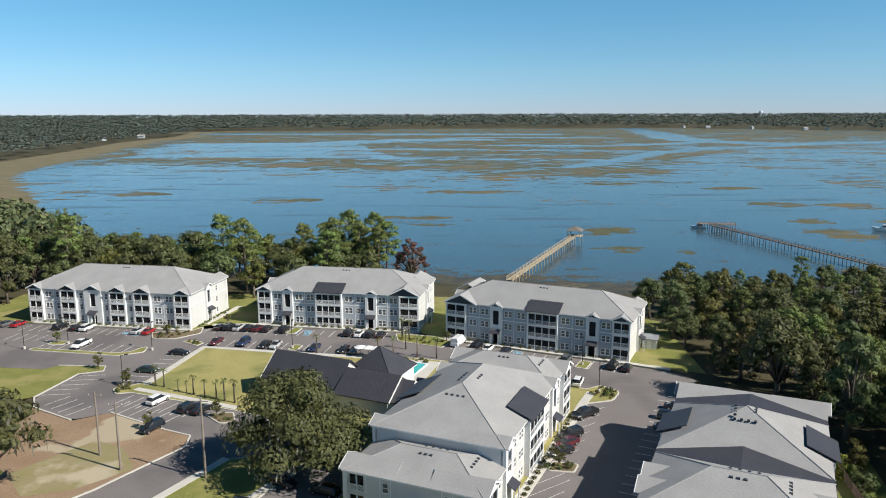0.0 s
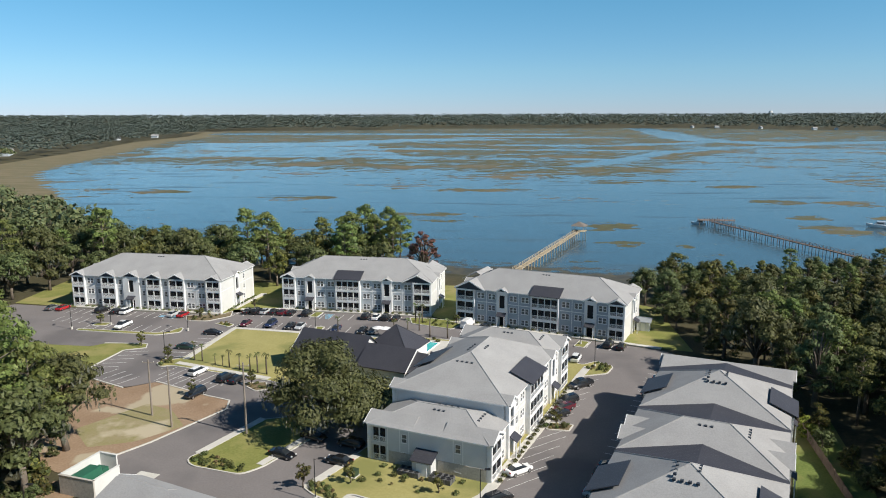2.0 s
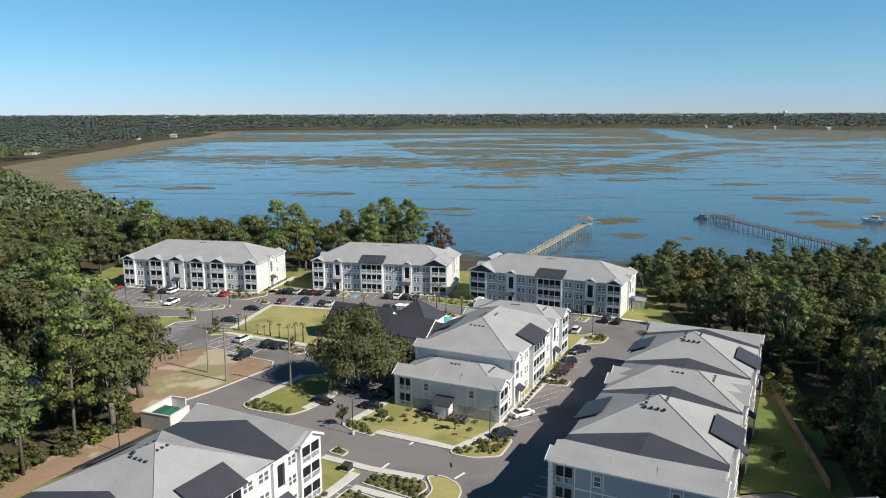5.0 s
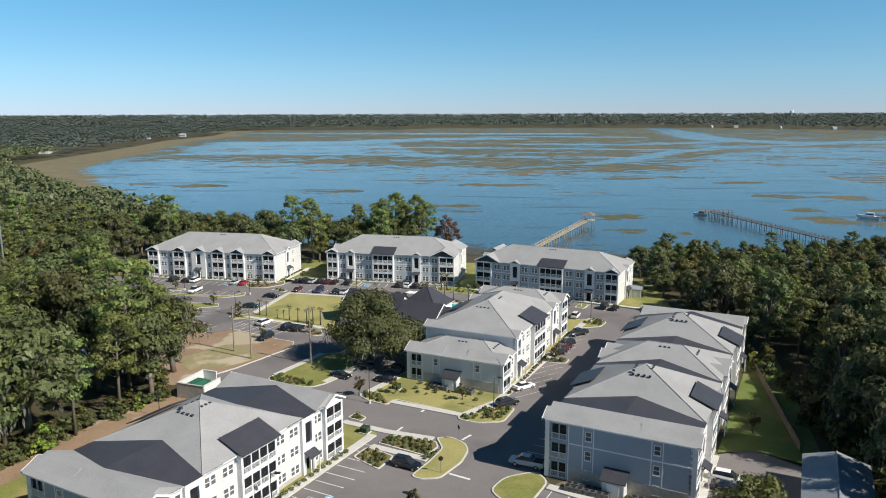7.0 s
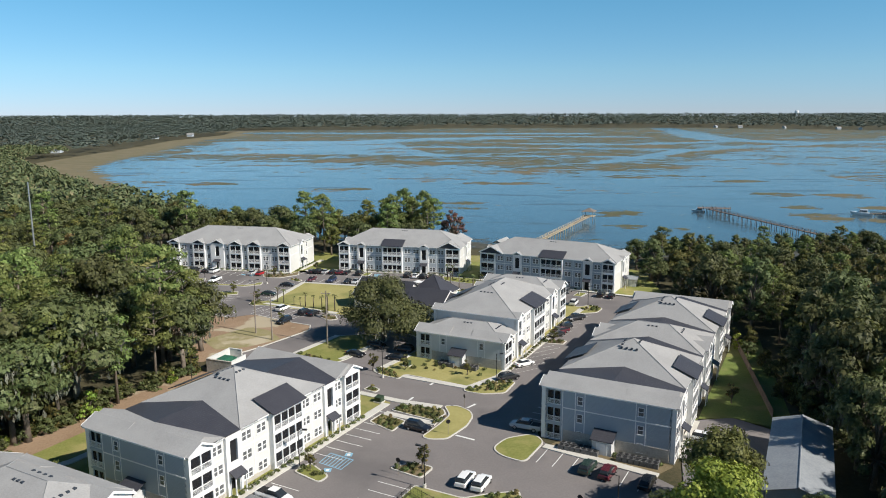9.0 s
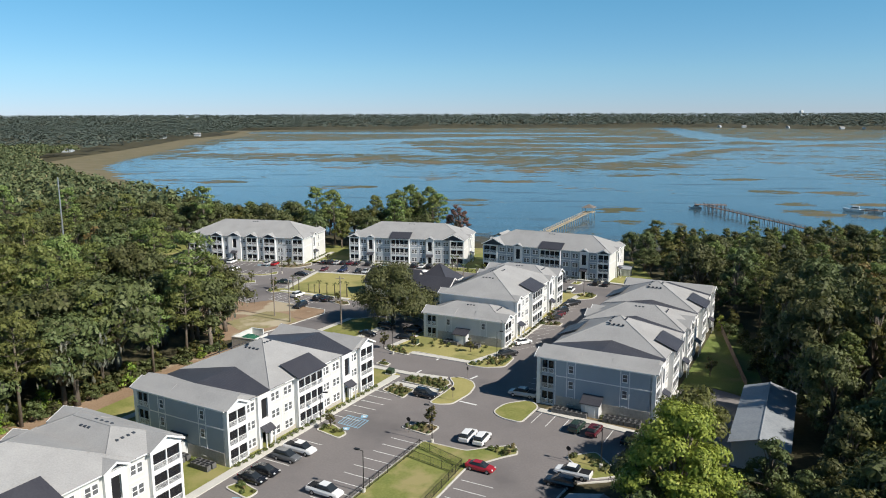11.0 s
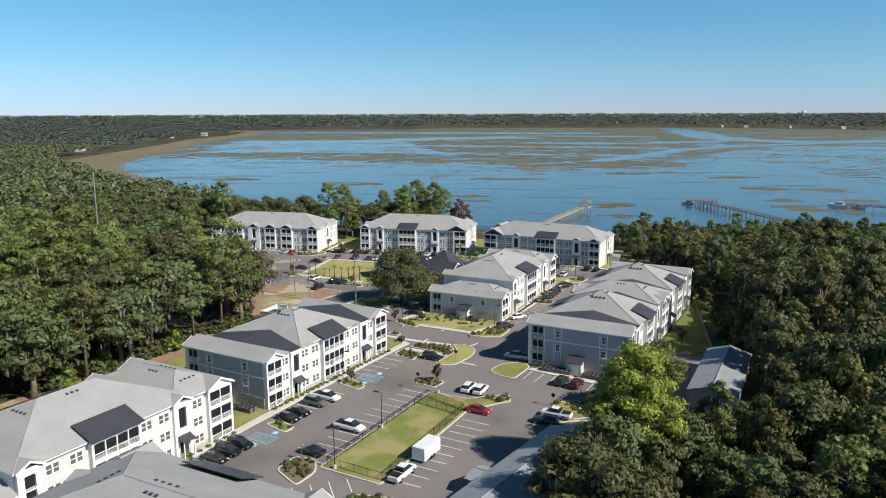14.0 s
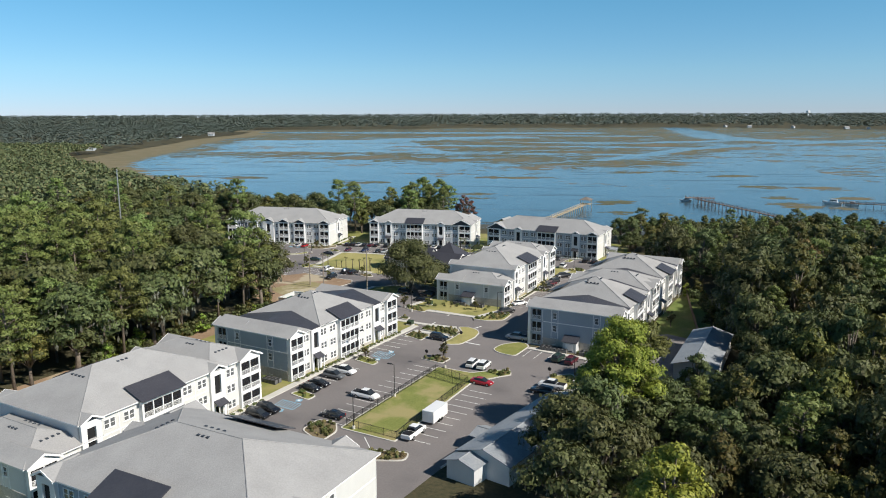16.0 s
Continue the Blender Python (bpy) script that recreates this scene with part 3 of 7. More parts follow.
def side(thing_, S, segs, body, floors=3, stone=True, gables=True, top=None):
    """One long side of a building: segments (kind, width, gable) from left to right as seen from outside."""
    top = top or floors * FL + 0.12
    a = 0.0
    for kind, w, gable in segs:
        a0, a1 = a, a + w
        a += w
        am = (a0 + a1) / 2
        pr = {"W": 0.0, "w": 0.0, "P": 0.0, "S": 0.5, "B": 0.7, "D": 0.9, "E": 0.0}[kind]
        b = Build(S)
        wall_mat = body
        holes = []
        if kind in "Ww":
            half = 1.0 if kind == "W" else 0.5
            holes = [(am - half, am + half, k * FL + 0.85, k * FL + 2.37) for k in range(floors)]
            frame_, pane_ = WIN2 if kind == "W" else WIN1
            for k in range(floors):
                m = S @ Matrix.Translation((am, -pr, k * FL + 0.85))
                win = part("window", frame_, parent=thing_, m=m)
                part("pane", pane_, parent=win, label="dark reflecting window glass")
        elif kind == "S":
            wall_mat = SIDING["trim"]
            holes = [(am - 0.75, am + 0.75, FL * 1.62, floors * FL - 0.75), (am - 0.85, am + 0.85, 0.05, 2.7)]
            # Near-black sheet across the opening stands in for the stairwell's shade.
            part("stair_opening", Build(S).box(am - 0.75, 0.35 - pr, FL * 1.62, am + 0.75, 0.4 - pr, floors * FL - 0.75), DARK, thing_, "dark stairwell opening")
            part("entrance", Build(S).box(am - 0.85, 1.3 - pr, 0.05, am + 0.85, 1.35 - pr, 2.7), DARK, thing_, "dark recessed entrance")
            shed_canopy(thing_, S, am - 1.25, am + 1.25, -pr - 1.3, -pr + 0.02, 3.0, 3.75, "canopy")
            for x_ in (am - 1.1, am + 0.95):
                part("canopy_post", Build(S).box(x_, -pr - 1.15, 0.0, x_ + 0.15, -pr - 1.0, 3.05), TRIM, thing_)
        elif kind in "BDE":
            wall_mat = body if kind == "E" else SIDING["trim"]
            n = {"B": 2, "E": 2, "D": 4}[kind]
            m_ = 0.3
            step = (w - 2 * m_) / n
            for k in range(floors):
                holes += [(a0 + m_ + i * step + 0.09, a0 + m_ + (i + 1) * step - 0.09, k * FL + 0.25, k * FL + 2.72) for i in range(n)]
                rail = railing(thing_, S, a0 + m_, a1 - m_, -pr - 0.03, k * FL + 0.2)
                for i in range(n):
                    part("insect_screen", Build(S).box(a0 + m_ + i * step + 0.09, 0.16 - pr, k * FL + 0.25, a0 + m_ + (i + 1) * step - 0.09, 0.18 - pr, k * FL + 2.72), SCREEN, thing_)
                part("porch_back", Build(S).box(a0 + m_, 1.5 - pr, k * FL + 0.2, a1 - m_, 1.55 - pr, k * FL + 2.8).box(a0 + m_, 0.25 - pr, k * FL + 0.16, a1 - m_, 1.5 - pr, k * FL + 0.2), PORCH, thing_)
            b.box(a0, -pr - 0.05, top - 0.35, a1, -pr - 0.002, top - 0.02)
            for k in range(1, floors):
                b.box(a0, -pr - 0.05, k * FL - 0.18, a1, -pr - 0.002, k * FL + 0.1)
        wall_with_holes(b, a0, a1, -pr, 0.0, top, holes, 0.12 if kind in "Ww" else (0.25 if kind != "S" else 0.9))
        if pr:
            for e in (a0, a1):
                b.face((e, -pr, 0), (e, 0.3, 0), (e, 0.3, top), (e, -pr, top))
        part("wall_panel", b, wall_mat, thing_)
        if stone and kind in "Ww":
            k = Build(S)
            wall_with_holes(k, a0 + 0.003, a1 - 0.003, -pr - 0.05, 0.0, 0.8, [], 0.1)
            k.face((a0 + 0.003, -pr - 0.05, 0.8), (a1 - 0.003, -pr - 0.05, 0.8), (a1 - 0.003, -pr, 0.84), (a0 + 0.003, -pr, 0.84))
            part("stone_base", k, STONE, thing_, "beige stone veneer base")
        if kind in "WwP":
            part("corner_board", Build(S).box(a0 - 0.07, -pr - 0.03, 0.02, a0 + 0.07, -pr + 0.02, top - 0.05), TRIM, thing_)
            part("band_board", Build(S).box(a0 + 0.08, -pr - 0.035, FL * 2 - 0.12, a1 - 0.08, -pr + 0.02, FL * 2 + 0.08), TRIM, thing_)
        if gables and gable:
            if gable == 9:
                shed_canopy(thing_, S, a0 - 0.35, a1 + 0.35, -pr - 0.6, 2.7, top + 0.12, top + 1.9)
            else:
                gable_roof(thing_, S, a0 - (2.6 if gable == 2 else 0), a1 + (2.6 if gable == 4 else 0), -pr, 4.5 if gable == 1 else 7.5, top + 0.02, 0.5, SHINGLE, NAVY if gable != 3 else TRIM)


def frames(L, D):
    """The four sides' frames: front, back, right end, left end."""
    I = Matrix.Identity(4)
    return (I, Matrix.Translation((L, D, 0)) @ pose(0, 0, 0, 0, 0, 180), Matrix.Translation((L, 0, 0)) @ pose(0, 0, 0, 0, 0, 90),
            Matrix.Translation((0, D, 0)) @ pose(0, 0, 0, 0, 0, -90))


def fitted(segs, L):
    k = L / sum(s[1] for s in segs)
    return [(a, w * k, g) for a, w, g in segs]


def end_wall(thing_, S, D, body, floors=3, hut=True, tower=False):
    """A short end: plain siding with a few single windows, a store hut at its foot, or a stair tower."""
    top = floors * FL + 0.12
    segs = [("E", 3.0, 0), ("P", 2.2, 0), ("w", 1.6, 0), ("P", D - 12.4, 0), ("w", 1.6, 0), ("P", 4.0, 0)]
    if tower:
        segs = [("P", 7.5, 0), ("S", 2.8, 1), ("P", 3.0, 0), ("w", 1.6, 0), ("P", D - 14.9, 0)]
    side(thing_, S, fitted(segs, D), body, floors, stone=False)
    part("stone_base", Build(S).box(3.2, -0.06, 0.0, D - 0.2, -0.003, 2.2), STONE, thing_, "beige stone veneer base") if not tower else None
    if hut:
        h = Build(S)
        c = D * 0.5
        h.box(c - 1.6, -2.2, 0.0, c + 1.6, -0.07, 2.5)
        store = part("store_hut", h, SIDING["grey"], thing_, "small utility store against the wall")
        shed_canopy(store, S, c - 1.9, c + 1.9, -2.6, -0.05, 2.52, 3.5, "hut_roof")
        part("hut_door", Build(S).box(c - 0.9, -2.25, 0.05, c + 0.9, -2.205, 2.1), TRIM, store)


SCREEN = bpy.data.materials.new("insect_screen")
SCREEN.use_nodes = True
_t = SCREEN.node_tree
_t.nodes["Principled BSDF"].inputs["Base Color"].default_value = (0.012, 0.012, 0.015, 1)
_t.nodes["Principled BSDF"].inputs["Roughness"].default_value = 0.6
_mx, _tr = _t.nodes.new("ShaderNodeMixShader"), _t.nodes.new("ShaderNodeBsdfTransparent")
_mx.inputs["Fac"].default_value = 0.78
_t.links.new(_tr.outputs[0], _mx.inputs[1])
_t.links.new(_t.nodes["Principled BSDF"].outputs[0], _mx.inputs[2])
_t.links.new(_mx.outputs[0], _t.nodes["Material Output"].inputs["Surface"])

LONG = [("B", 3.7, 1), ("W", 2.8, 0), ("S", 2.7, 1), ("W", 3.0, 0), ("W", 3.0, 0), ("D", 6.8, 9), ("W", 3.2, 0), ("W", 2.7, 0), ("S", 2.8, 1), ("W", 2.7, 0), ("W", 3.0, 0), ("B", 4.9, 2)]
FIVE = [("B", 3.5, 1), ("W", 2.7, 0), ("w", 1.9, 0), ("B", 4.0, 1), ("w", 2.0, 0), ("S", 4.4, 1), ("w", 2.0, 0), ("B", 4.0, 1), ("w", 2.0, 0), ("B", 4.2, 1), ("W", 2.9, 0), ("W", 2.8, 0), ("B", 3.8, 1)]
STEP = [("B", 4.0, 3), ("W", 2.4, 0), ("S", 2.8, 0), ("W", 2.8, 0), ("W", 3.0, 0), ("D", 6.6, 9), ("W", 3.0, 0), ("W", 2.6, 0), ("S", 2.8, 0), ("W", 2.2, 0), ("B", 4.2, 3)]


def mirrored(segs):
    return [(k, w, 4 if g == 2 else g) for k, w, g in segs[::-1]]


def hip_block(x, y, angle, L, D, segs, body, label, pitch=0.45, tower=True):
    """A three-storey block under one big hip roof."""
    t = thing("apartment_building", pose(x, y, 0, 0, 0, angle), label, "apartment building", "three-storey apartment buildings")
    F, B, Rt, Lt = frames(L, D)
    side(t, F, fitted(segs, L), SIDING[body])
    side(t, B, fitted(mirrored(segs), L), SIDING[body])
    end_wall(t, Rt, D, SIDING["white"], tower=tower, hut=not tower)
    end_wall(t, Lt, D, SIDING[body], tower=tower, hut=False)
    hip_roof(t, 0, 0, L, D, 9.27, pitch, SHINGLE, label="light grey shingle hip roof")
    return t


def stepped_block(x, y, angle, L, D, end_body, face_body, label, units=1, low_wing=False):
    """A long block whose roof steps: end wings, dark cross roofs over the stairs, and tall hips between."""
    t = thing("apartment_building", pose(x, y, 0, 0, 0, angle), label, "apartment building", "three-storey apartment buildings")
    F, B, Rt, Lt = frames(L, D)
    U = L / units
    segs = []
    for k in range(units):
        segs += fitted(STEP if k == 0 else STEP, U)
    if low_wing:
        w = 8.5
        main = fitted([("S", 2.8, 1), ("W", 2.8, 0), ("W", 3.0, 0), ("D", 6.8, 9), ("W", 2.8, 0), ("W", 2.6, 0), ("S", 2.8, 1), ("W", 3.0, 0), ("B", 4.4, 3)], L - w)
        wing = fitted([("B", 4.4, 3), ("W", 3.6, 0)], w)
        side(t, F, wing, SIDING[face_body], floors=2)
        side(t, F @ Matrix.Translation((w, 0, 0)), main, SIDING[face_body])
        side(t, B, mirrored(main), SIDING[face_body])
        side(t, B @ Matrix.Translation((L - w, 0, 0)), mirrored(wing), SIDING[face_body], floors=2)
        end_wall(t, Lt, D, SIDING[end_body], floors=2)
        part("wall_panel", Build().face((w, D, 5.5), (w, 0, 5.5), (w, 0, 9.27), (w, D, 9.27)), SIDING[end_body], t)
        hip_roof(t, 0, 0, w + 3, D, 6.22, 0.36, SHINGLE, axis="v", label="light grey shingle roof of the low wing")
        hip_roof(t, w, 0, L - 8, D, 9.27, 0.42, SHINGLE, label="light grey shingle hip roof")
        hip_roof(t, L - 12, 0, L, D, 9.27, 0.4, SHINGLE, axis="v", label="light grey shingle roof of the end wing")
        end_wall(t, Rt, D, SIDING[end_body], hut=False)
        return t
    side(t, F, segs, SIDING[face_body])
    side(t, B, mirrored(segs), SIDING[face_body])
    end_wall(t, Lt, D, SIDING[end_body])
    end_wall(t, Rt, D, SIDING[end_body])
    for k in range(units):
        o = k * U
        hip_roof(t, o + U * 0.262, 0, o + U * 0.738, D, 9.27, 0.43, SHINGLE, label="tall light grey shingle hip roof", vents=True)
        for c, e in ((o + 3.2, o + 13.5), (o + U - 13.5, o + U - 3.2)):
            low_gable(t, c, e, D, 9.34, 0.125)
    for a, c in ((0, 6.3), (L - 6.3, L)):
        hip_roof(t, a, 0, c, D, 9.25, 0.42, SHINGLE, axis="v", gabled=True, label="light grey shingle wing roof", name="wing_roof")
    for k in range(1, units):
        hip_roof(t, k * U - 7.3, 0, k * U + 7.3, D, 9.26, 0.40, SHINGLE, axis="v", label="light grey shingle hip roof between the units", name="wing_roof")
    return t


hip_block(-115.3, 188.9, -8.8, 46.6, 20, FIVE, "grey", "white three-storey apartment building with five small dark gables")
hip_block(-53.1, 187.4, -9.2, 43.6, 19, LONG, "pale", "pale blue-grey three-storey apartment building with screened balconies")
hip_block(-2.9, 175.6, -23.5, 45.0, 17.5, mirrored(LONG), "blue", "blue-grey three-storey apartment building facing the car park")
stepped_block(3.0, 86.8, 68.2, 46.0, 20, "grey", "white", "white apartment building with a lower two-storey wing", low_wing=True)
stepped_block(-40.4, 25.0, 65.2, 39.8, 20, "blue", "white", "white and blue-grey apartment building with dark cross roofs")
stepped_block(29.0, 45.6, 66.3, 71.0, 20.8, "blue", "white", "long blue-grey apartment building with four dark cross roofs", units=2)
stepped_block(-62.2, -26.5, 66.0, 46.0, 20, "grey", "white", "white apartment building with a low wing beside the drive", low_wing=True)
hip_block(-55.4, -33.1, -22.8, 35.4, 24, LONG[2:10], "blue", "apartment building under a broad grey shingle roof", 0.36)

# ---- tidal marsh ----
wx = np.unique(np.concatenate([np.linspace(-1000, -300, 50), np.linspace(-300, 400, 150), np.linspace(400, 2600, 90)]))
wy = np.concatenate([np.linspace(215, 700, 130), np.linspace(712, 3700, 120)])
mx, my = np.meshgrid(wx, wy)


def near_line(pts, width):
    """How deep inside a winding channel of that width (in metres, at each place) each place lies: 1 in its middle, 0 outside."""
    best = np.full(mx.shape, 9.0)
    for (x0, y0), (x1, y1) in zip(pts, pts[1:]):
        dx, dy = x1 - x0, y1 - y0
        k = np.clip(((mx - x0) * dx + (my - y0) * dy) / (dx * dx + dy * dy), 0, 1)
        best = np.minimum(best, np.hypot((mx - x0 - k * dx), (my - y0 - k * dy)) / width)
    return np.clip(1.5 - best, 0, 1)


edge = np.interp(mx, [-400, -220, -108, -15, 89, 167, 195, 211, 330, 462, 560, 700, 1500], [850, 815, 745, 700, 672, 640, 700, 800, 1000, 1215, 1180, 1300, 1500])
mask = np.interp((my - edge), [-230, -110, -25, 20, 200, 500, 900], [0.03, 0.19, 0.37, 0.53, 0.56, 0.59, 0.64])
mask = np.where((mx > 300) & (my < edge), np.maximum(mask, 0.30), mask)
left_d = mx - shore_x(my)
mask = np.where(left_d < 6, 0.95, np.where(left_d < 60, np.maximum(mask, np.where(my < 900, 0.2, 0.34)), mask))
mask = np.where((left_d > 60) & (left_d < 420) & (my > 950) & (my < 1450), mask * 0.45, mask)
for pts, wd in (([(660, 2920), (600, 2500), (560, 2200), (490, 1680), (500, 1480), (580, 1345), (820, 1430), (1500, 1350)], 42), ([(700, 1400), (532, 1264), (399, 1205), (330, 1100), (281, 1060), (215, 930), (196, 896), (126, 798)], 15),
                ([(-300, 1200), (-44, 1175), (116, 1138), (277, 1110)], 13), ([(-420, 1360), (-290, 1389), (-111, 1600), (20, 1620)], 60), ([(-700, 2100), (-75, 2030), (218, 2000)], 60),
                ([(60, 1320), (240, 1290), (400, 1380), (490, 1480)], 22), ([(1300, 2300), (2200, 2000)], 60), ([(0, 900), (100, 930), (196, 896)], 8), ([(-160, 960), (-40, 930), (0, 900)], 9), ([(340, 1700), (120, 1760), (-20, 1740)], 26)):
    mask = mask * (1 - near_line(pts, wd))
mask = np.where((my > 2250) & (mask > 0.3), 0.60, mask)
shoal = np.zeros_like(mask)
for x, y, a, b_ in ((72, 351, 17, 7), (70, 303, 13, 6), (-22, 400, 24, 4), (11, 533, 40, 5), (94, 297, 7, 3), (199, 458, 18, 6), (240, 450, 20, 7), (187, 386, 13, 6), (178, 343, 16, 7),
                    (123, 598, 30, 8), (108, 302, 5, 2.5), (232, 385, 14, 5), (215, 352, 12, 4), (205, 330, 9, 4), (170, 610, 40, 9), (205, 560, 30, 6), (-15, 372, 14, 3), (-110, 480, 30, 6), (-230, 520, 30, 6), (-60, 380, 12, 3)):
    shoal = np.maximum(shoal, np.clip(1.5 - np.hypot((mx - x) / (a * 0.9), (my - y) / (b_ * 2.1)), 0, 1))
mask = np.maximum(mask, shoal * 0.60)
mud = np.clip(1 - (my - np.interp(mx, [-160, -60, 0, 60, 160, 260], [262, 258, 240, 226, 232, 242])) / 42, 0, 1)
water = Build()
water.v = np.stack([mx.ravel(), my.ravel(), np.full(mx.size, WATER_Z)], -1).tolist()
n = len(wx)
water.f = [(j * n + i, j * n + i + 1, (j + 1) * n + i + 1, (j + 1) * n + i) for j in range(len(wy) - 1) for i in range(n - 1)]
WATER = bpy.data.materials.new("tidal_water_and_marsh_grass")
WATER.use_nodes = True
t = WATER.node_tree
p = t.nodes["Principled BSDF"]


def node(kind, **values):
    nd = t.nodes.new(kind)
    for k, v in values.items():
        nd.inputs[k].default_value = v
    return nd


geo = node("ShaderNodeNewGeometry")
att = t.nodes.new("ShaderNodeAttribute")
att.attribute_name = "marsh"
sep = t.nodes.new("ShaderNodeSeparateColor")
t.links.new(att.outputs["Color"], sep.inputs["Color"])
mp = node("ShaderNodeMapping", Scale=(0.35, 1.0, 1.0))
t.links.new(geo.outputs["Position"], mp.inputs["Vector"])


def tex(scale, detail, vector):
    nd = node("ShaderNodeTexNoise", Scale=scale, Detail=detail, Roughness=0.6)
    t.links.new(vector, nd.inputs["Vector"])
    return nd.outputs["Fac"]


def math_(op, a, b_=None, c=None):
    nd = t.nodes.new("ShaderNodeMath")
    nd.operation = op
    for i, v in enumerate((a, b_, c)):
        if v is None:
            continue
        if isinstance(v, (int, float)):
            nd.inputs[i].default_value = v
        else:
            t.links.new(v, nd.inputs[i])
    return nd.outputs[0]


def ranged(v, a, b_):
    nd = node("ShaderNodeMapRange", **{"From Min": a, "From Max": b_})
    t.links.new(v, nd.inputs["Value"])
    return nd.outputs["Result"]


def blend(fac, a, b_):
    nd = t.nodes.new("ShaderNodeMix")
    nd.data_type = "RGBA"
    for s, v in (("A", a), ("B", b_)):
        if isinstance(v, tuple):
            nd.inputs[s].default_value = rgba(v)
        else:
            t.links.new(v, nd.inputs[s])
    t.links.new(fac, nd.inputs["Factor"])
    return nd.outputs["Result"]


def stretched(sx, sy):
    nd = node("ShaderNodeMapping", Scale=(sx, sy, 1.0))
    t.links.new(geo.outputs["Position"], nd.inputs["Vector"])
    return nd.outputs["Vector"]


big, mid, fine = tex(0.012, 7, stretched(0.75, 1.0)), tex(0.10, 7, stretched(0.45, 1.0)), tex(0.28, 6, geo.outputs["Position"])
banks = tex(0.055, 6, stretched(0.18, 1.0))
patch = math_("ADD", math_("MULTIPLY", math_("SUBTRACT", big, 0.5), 1.5), math_("MULTIPLY", math_("SUBTRACT", mid, 0.5), 1.7))
patch = math_("ADD", patch, math_("MULTIPLY", math_("SUBTRACT", fine, 0.5), 1.0))
grassy = ranged(math_("ADD", sep.outputs["Red"], patch), 0.43, 0.47)
muddy = ranged(math_("ADD", sep.outputs["Green"], patch), 0.46, 0.80)
shallow = ranged(banks, 0.56, 0.66)
grass_c = blend(ranged(mid, 0.35, 0.65), (0.128, 0.108, 0.052), (0.092, 0.098, 0.037))
grass_c = blend(ranged(fine, 0.35, 0.7), grass_c, (0.058, 0.058, 0.029))
grass_c = blend(ranged(big, 0.52, 0.64), grass_c, (0.150, 0.118, 0.066))
grass_c = blend(sep.outputs["Blue"], grass_c, blend(ranged(mid, 0.4, 0.6), (0.20, 0.160, 0.090), (0.145, 0.125, 0.060)))
wet_c = blend(shallow, (0.052, 0.086, 0.104), (0.062, 0.080, 0.084))
drowned = math_("MULTIPLY", ranged(math_("ADD", mid, math_("MULTIPLY", big, 0.5)), 0.80, 0.95), 0.55)
wet_c = blend(drowned, wet_c, (0.060, 0.062, 0.045))
wet_c = blend(muddy, wet_c, blend(ranged(fine, 0.4, 0.6), (0.046, 0.048, 0.040), (0.085, 0.078, 0.052)))
t.links.new(blend(grassy, wet_c, grass_c), p.inputs["Base Color"])
rough_ = node("ShaderNodeMapRange", **{"To Min": 0.12, "To Max": 0.95})
t.links.new(math_("MAXIMUM", math_("MAXIMUM", grassy, math_("MULTIPLY", muddy, 0.7)), math_("MULTIPLY", shallow, 0.15)), rough_.inputs["Value"])
t.links.new(rough_.outputs["Result"], p.inputs["Roughness"])
wave = tex(0.9, 3, geo.outputs["Position"])
bump = node("ShaderNodeBump", Strength=0.14, Distance=0.5)
t.links.new(wave, bump.inputs["Height"])
t.links.new(bump.outputs["Normal"], p.inputs["Normal"])
sea = part("water", water, WATER)
col = sea.data.color_attributes.new("marsh", "FLOAT_COLOR", "POINT")
col.data.foreach_set("color", np.stack([mask.ravel(), mud.ravel(), (np.clip((25 - left_d) / 20, 0, 1) * 0.85).ravel(), np.ones(mask.size)], -1).ravel())
tagged(sea, "blue tidal water with brown marsh grass and mud banks", "water", kind="structure")

# ---- trees and shrubs ----
rng = np.random.default_rng(7)


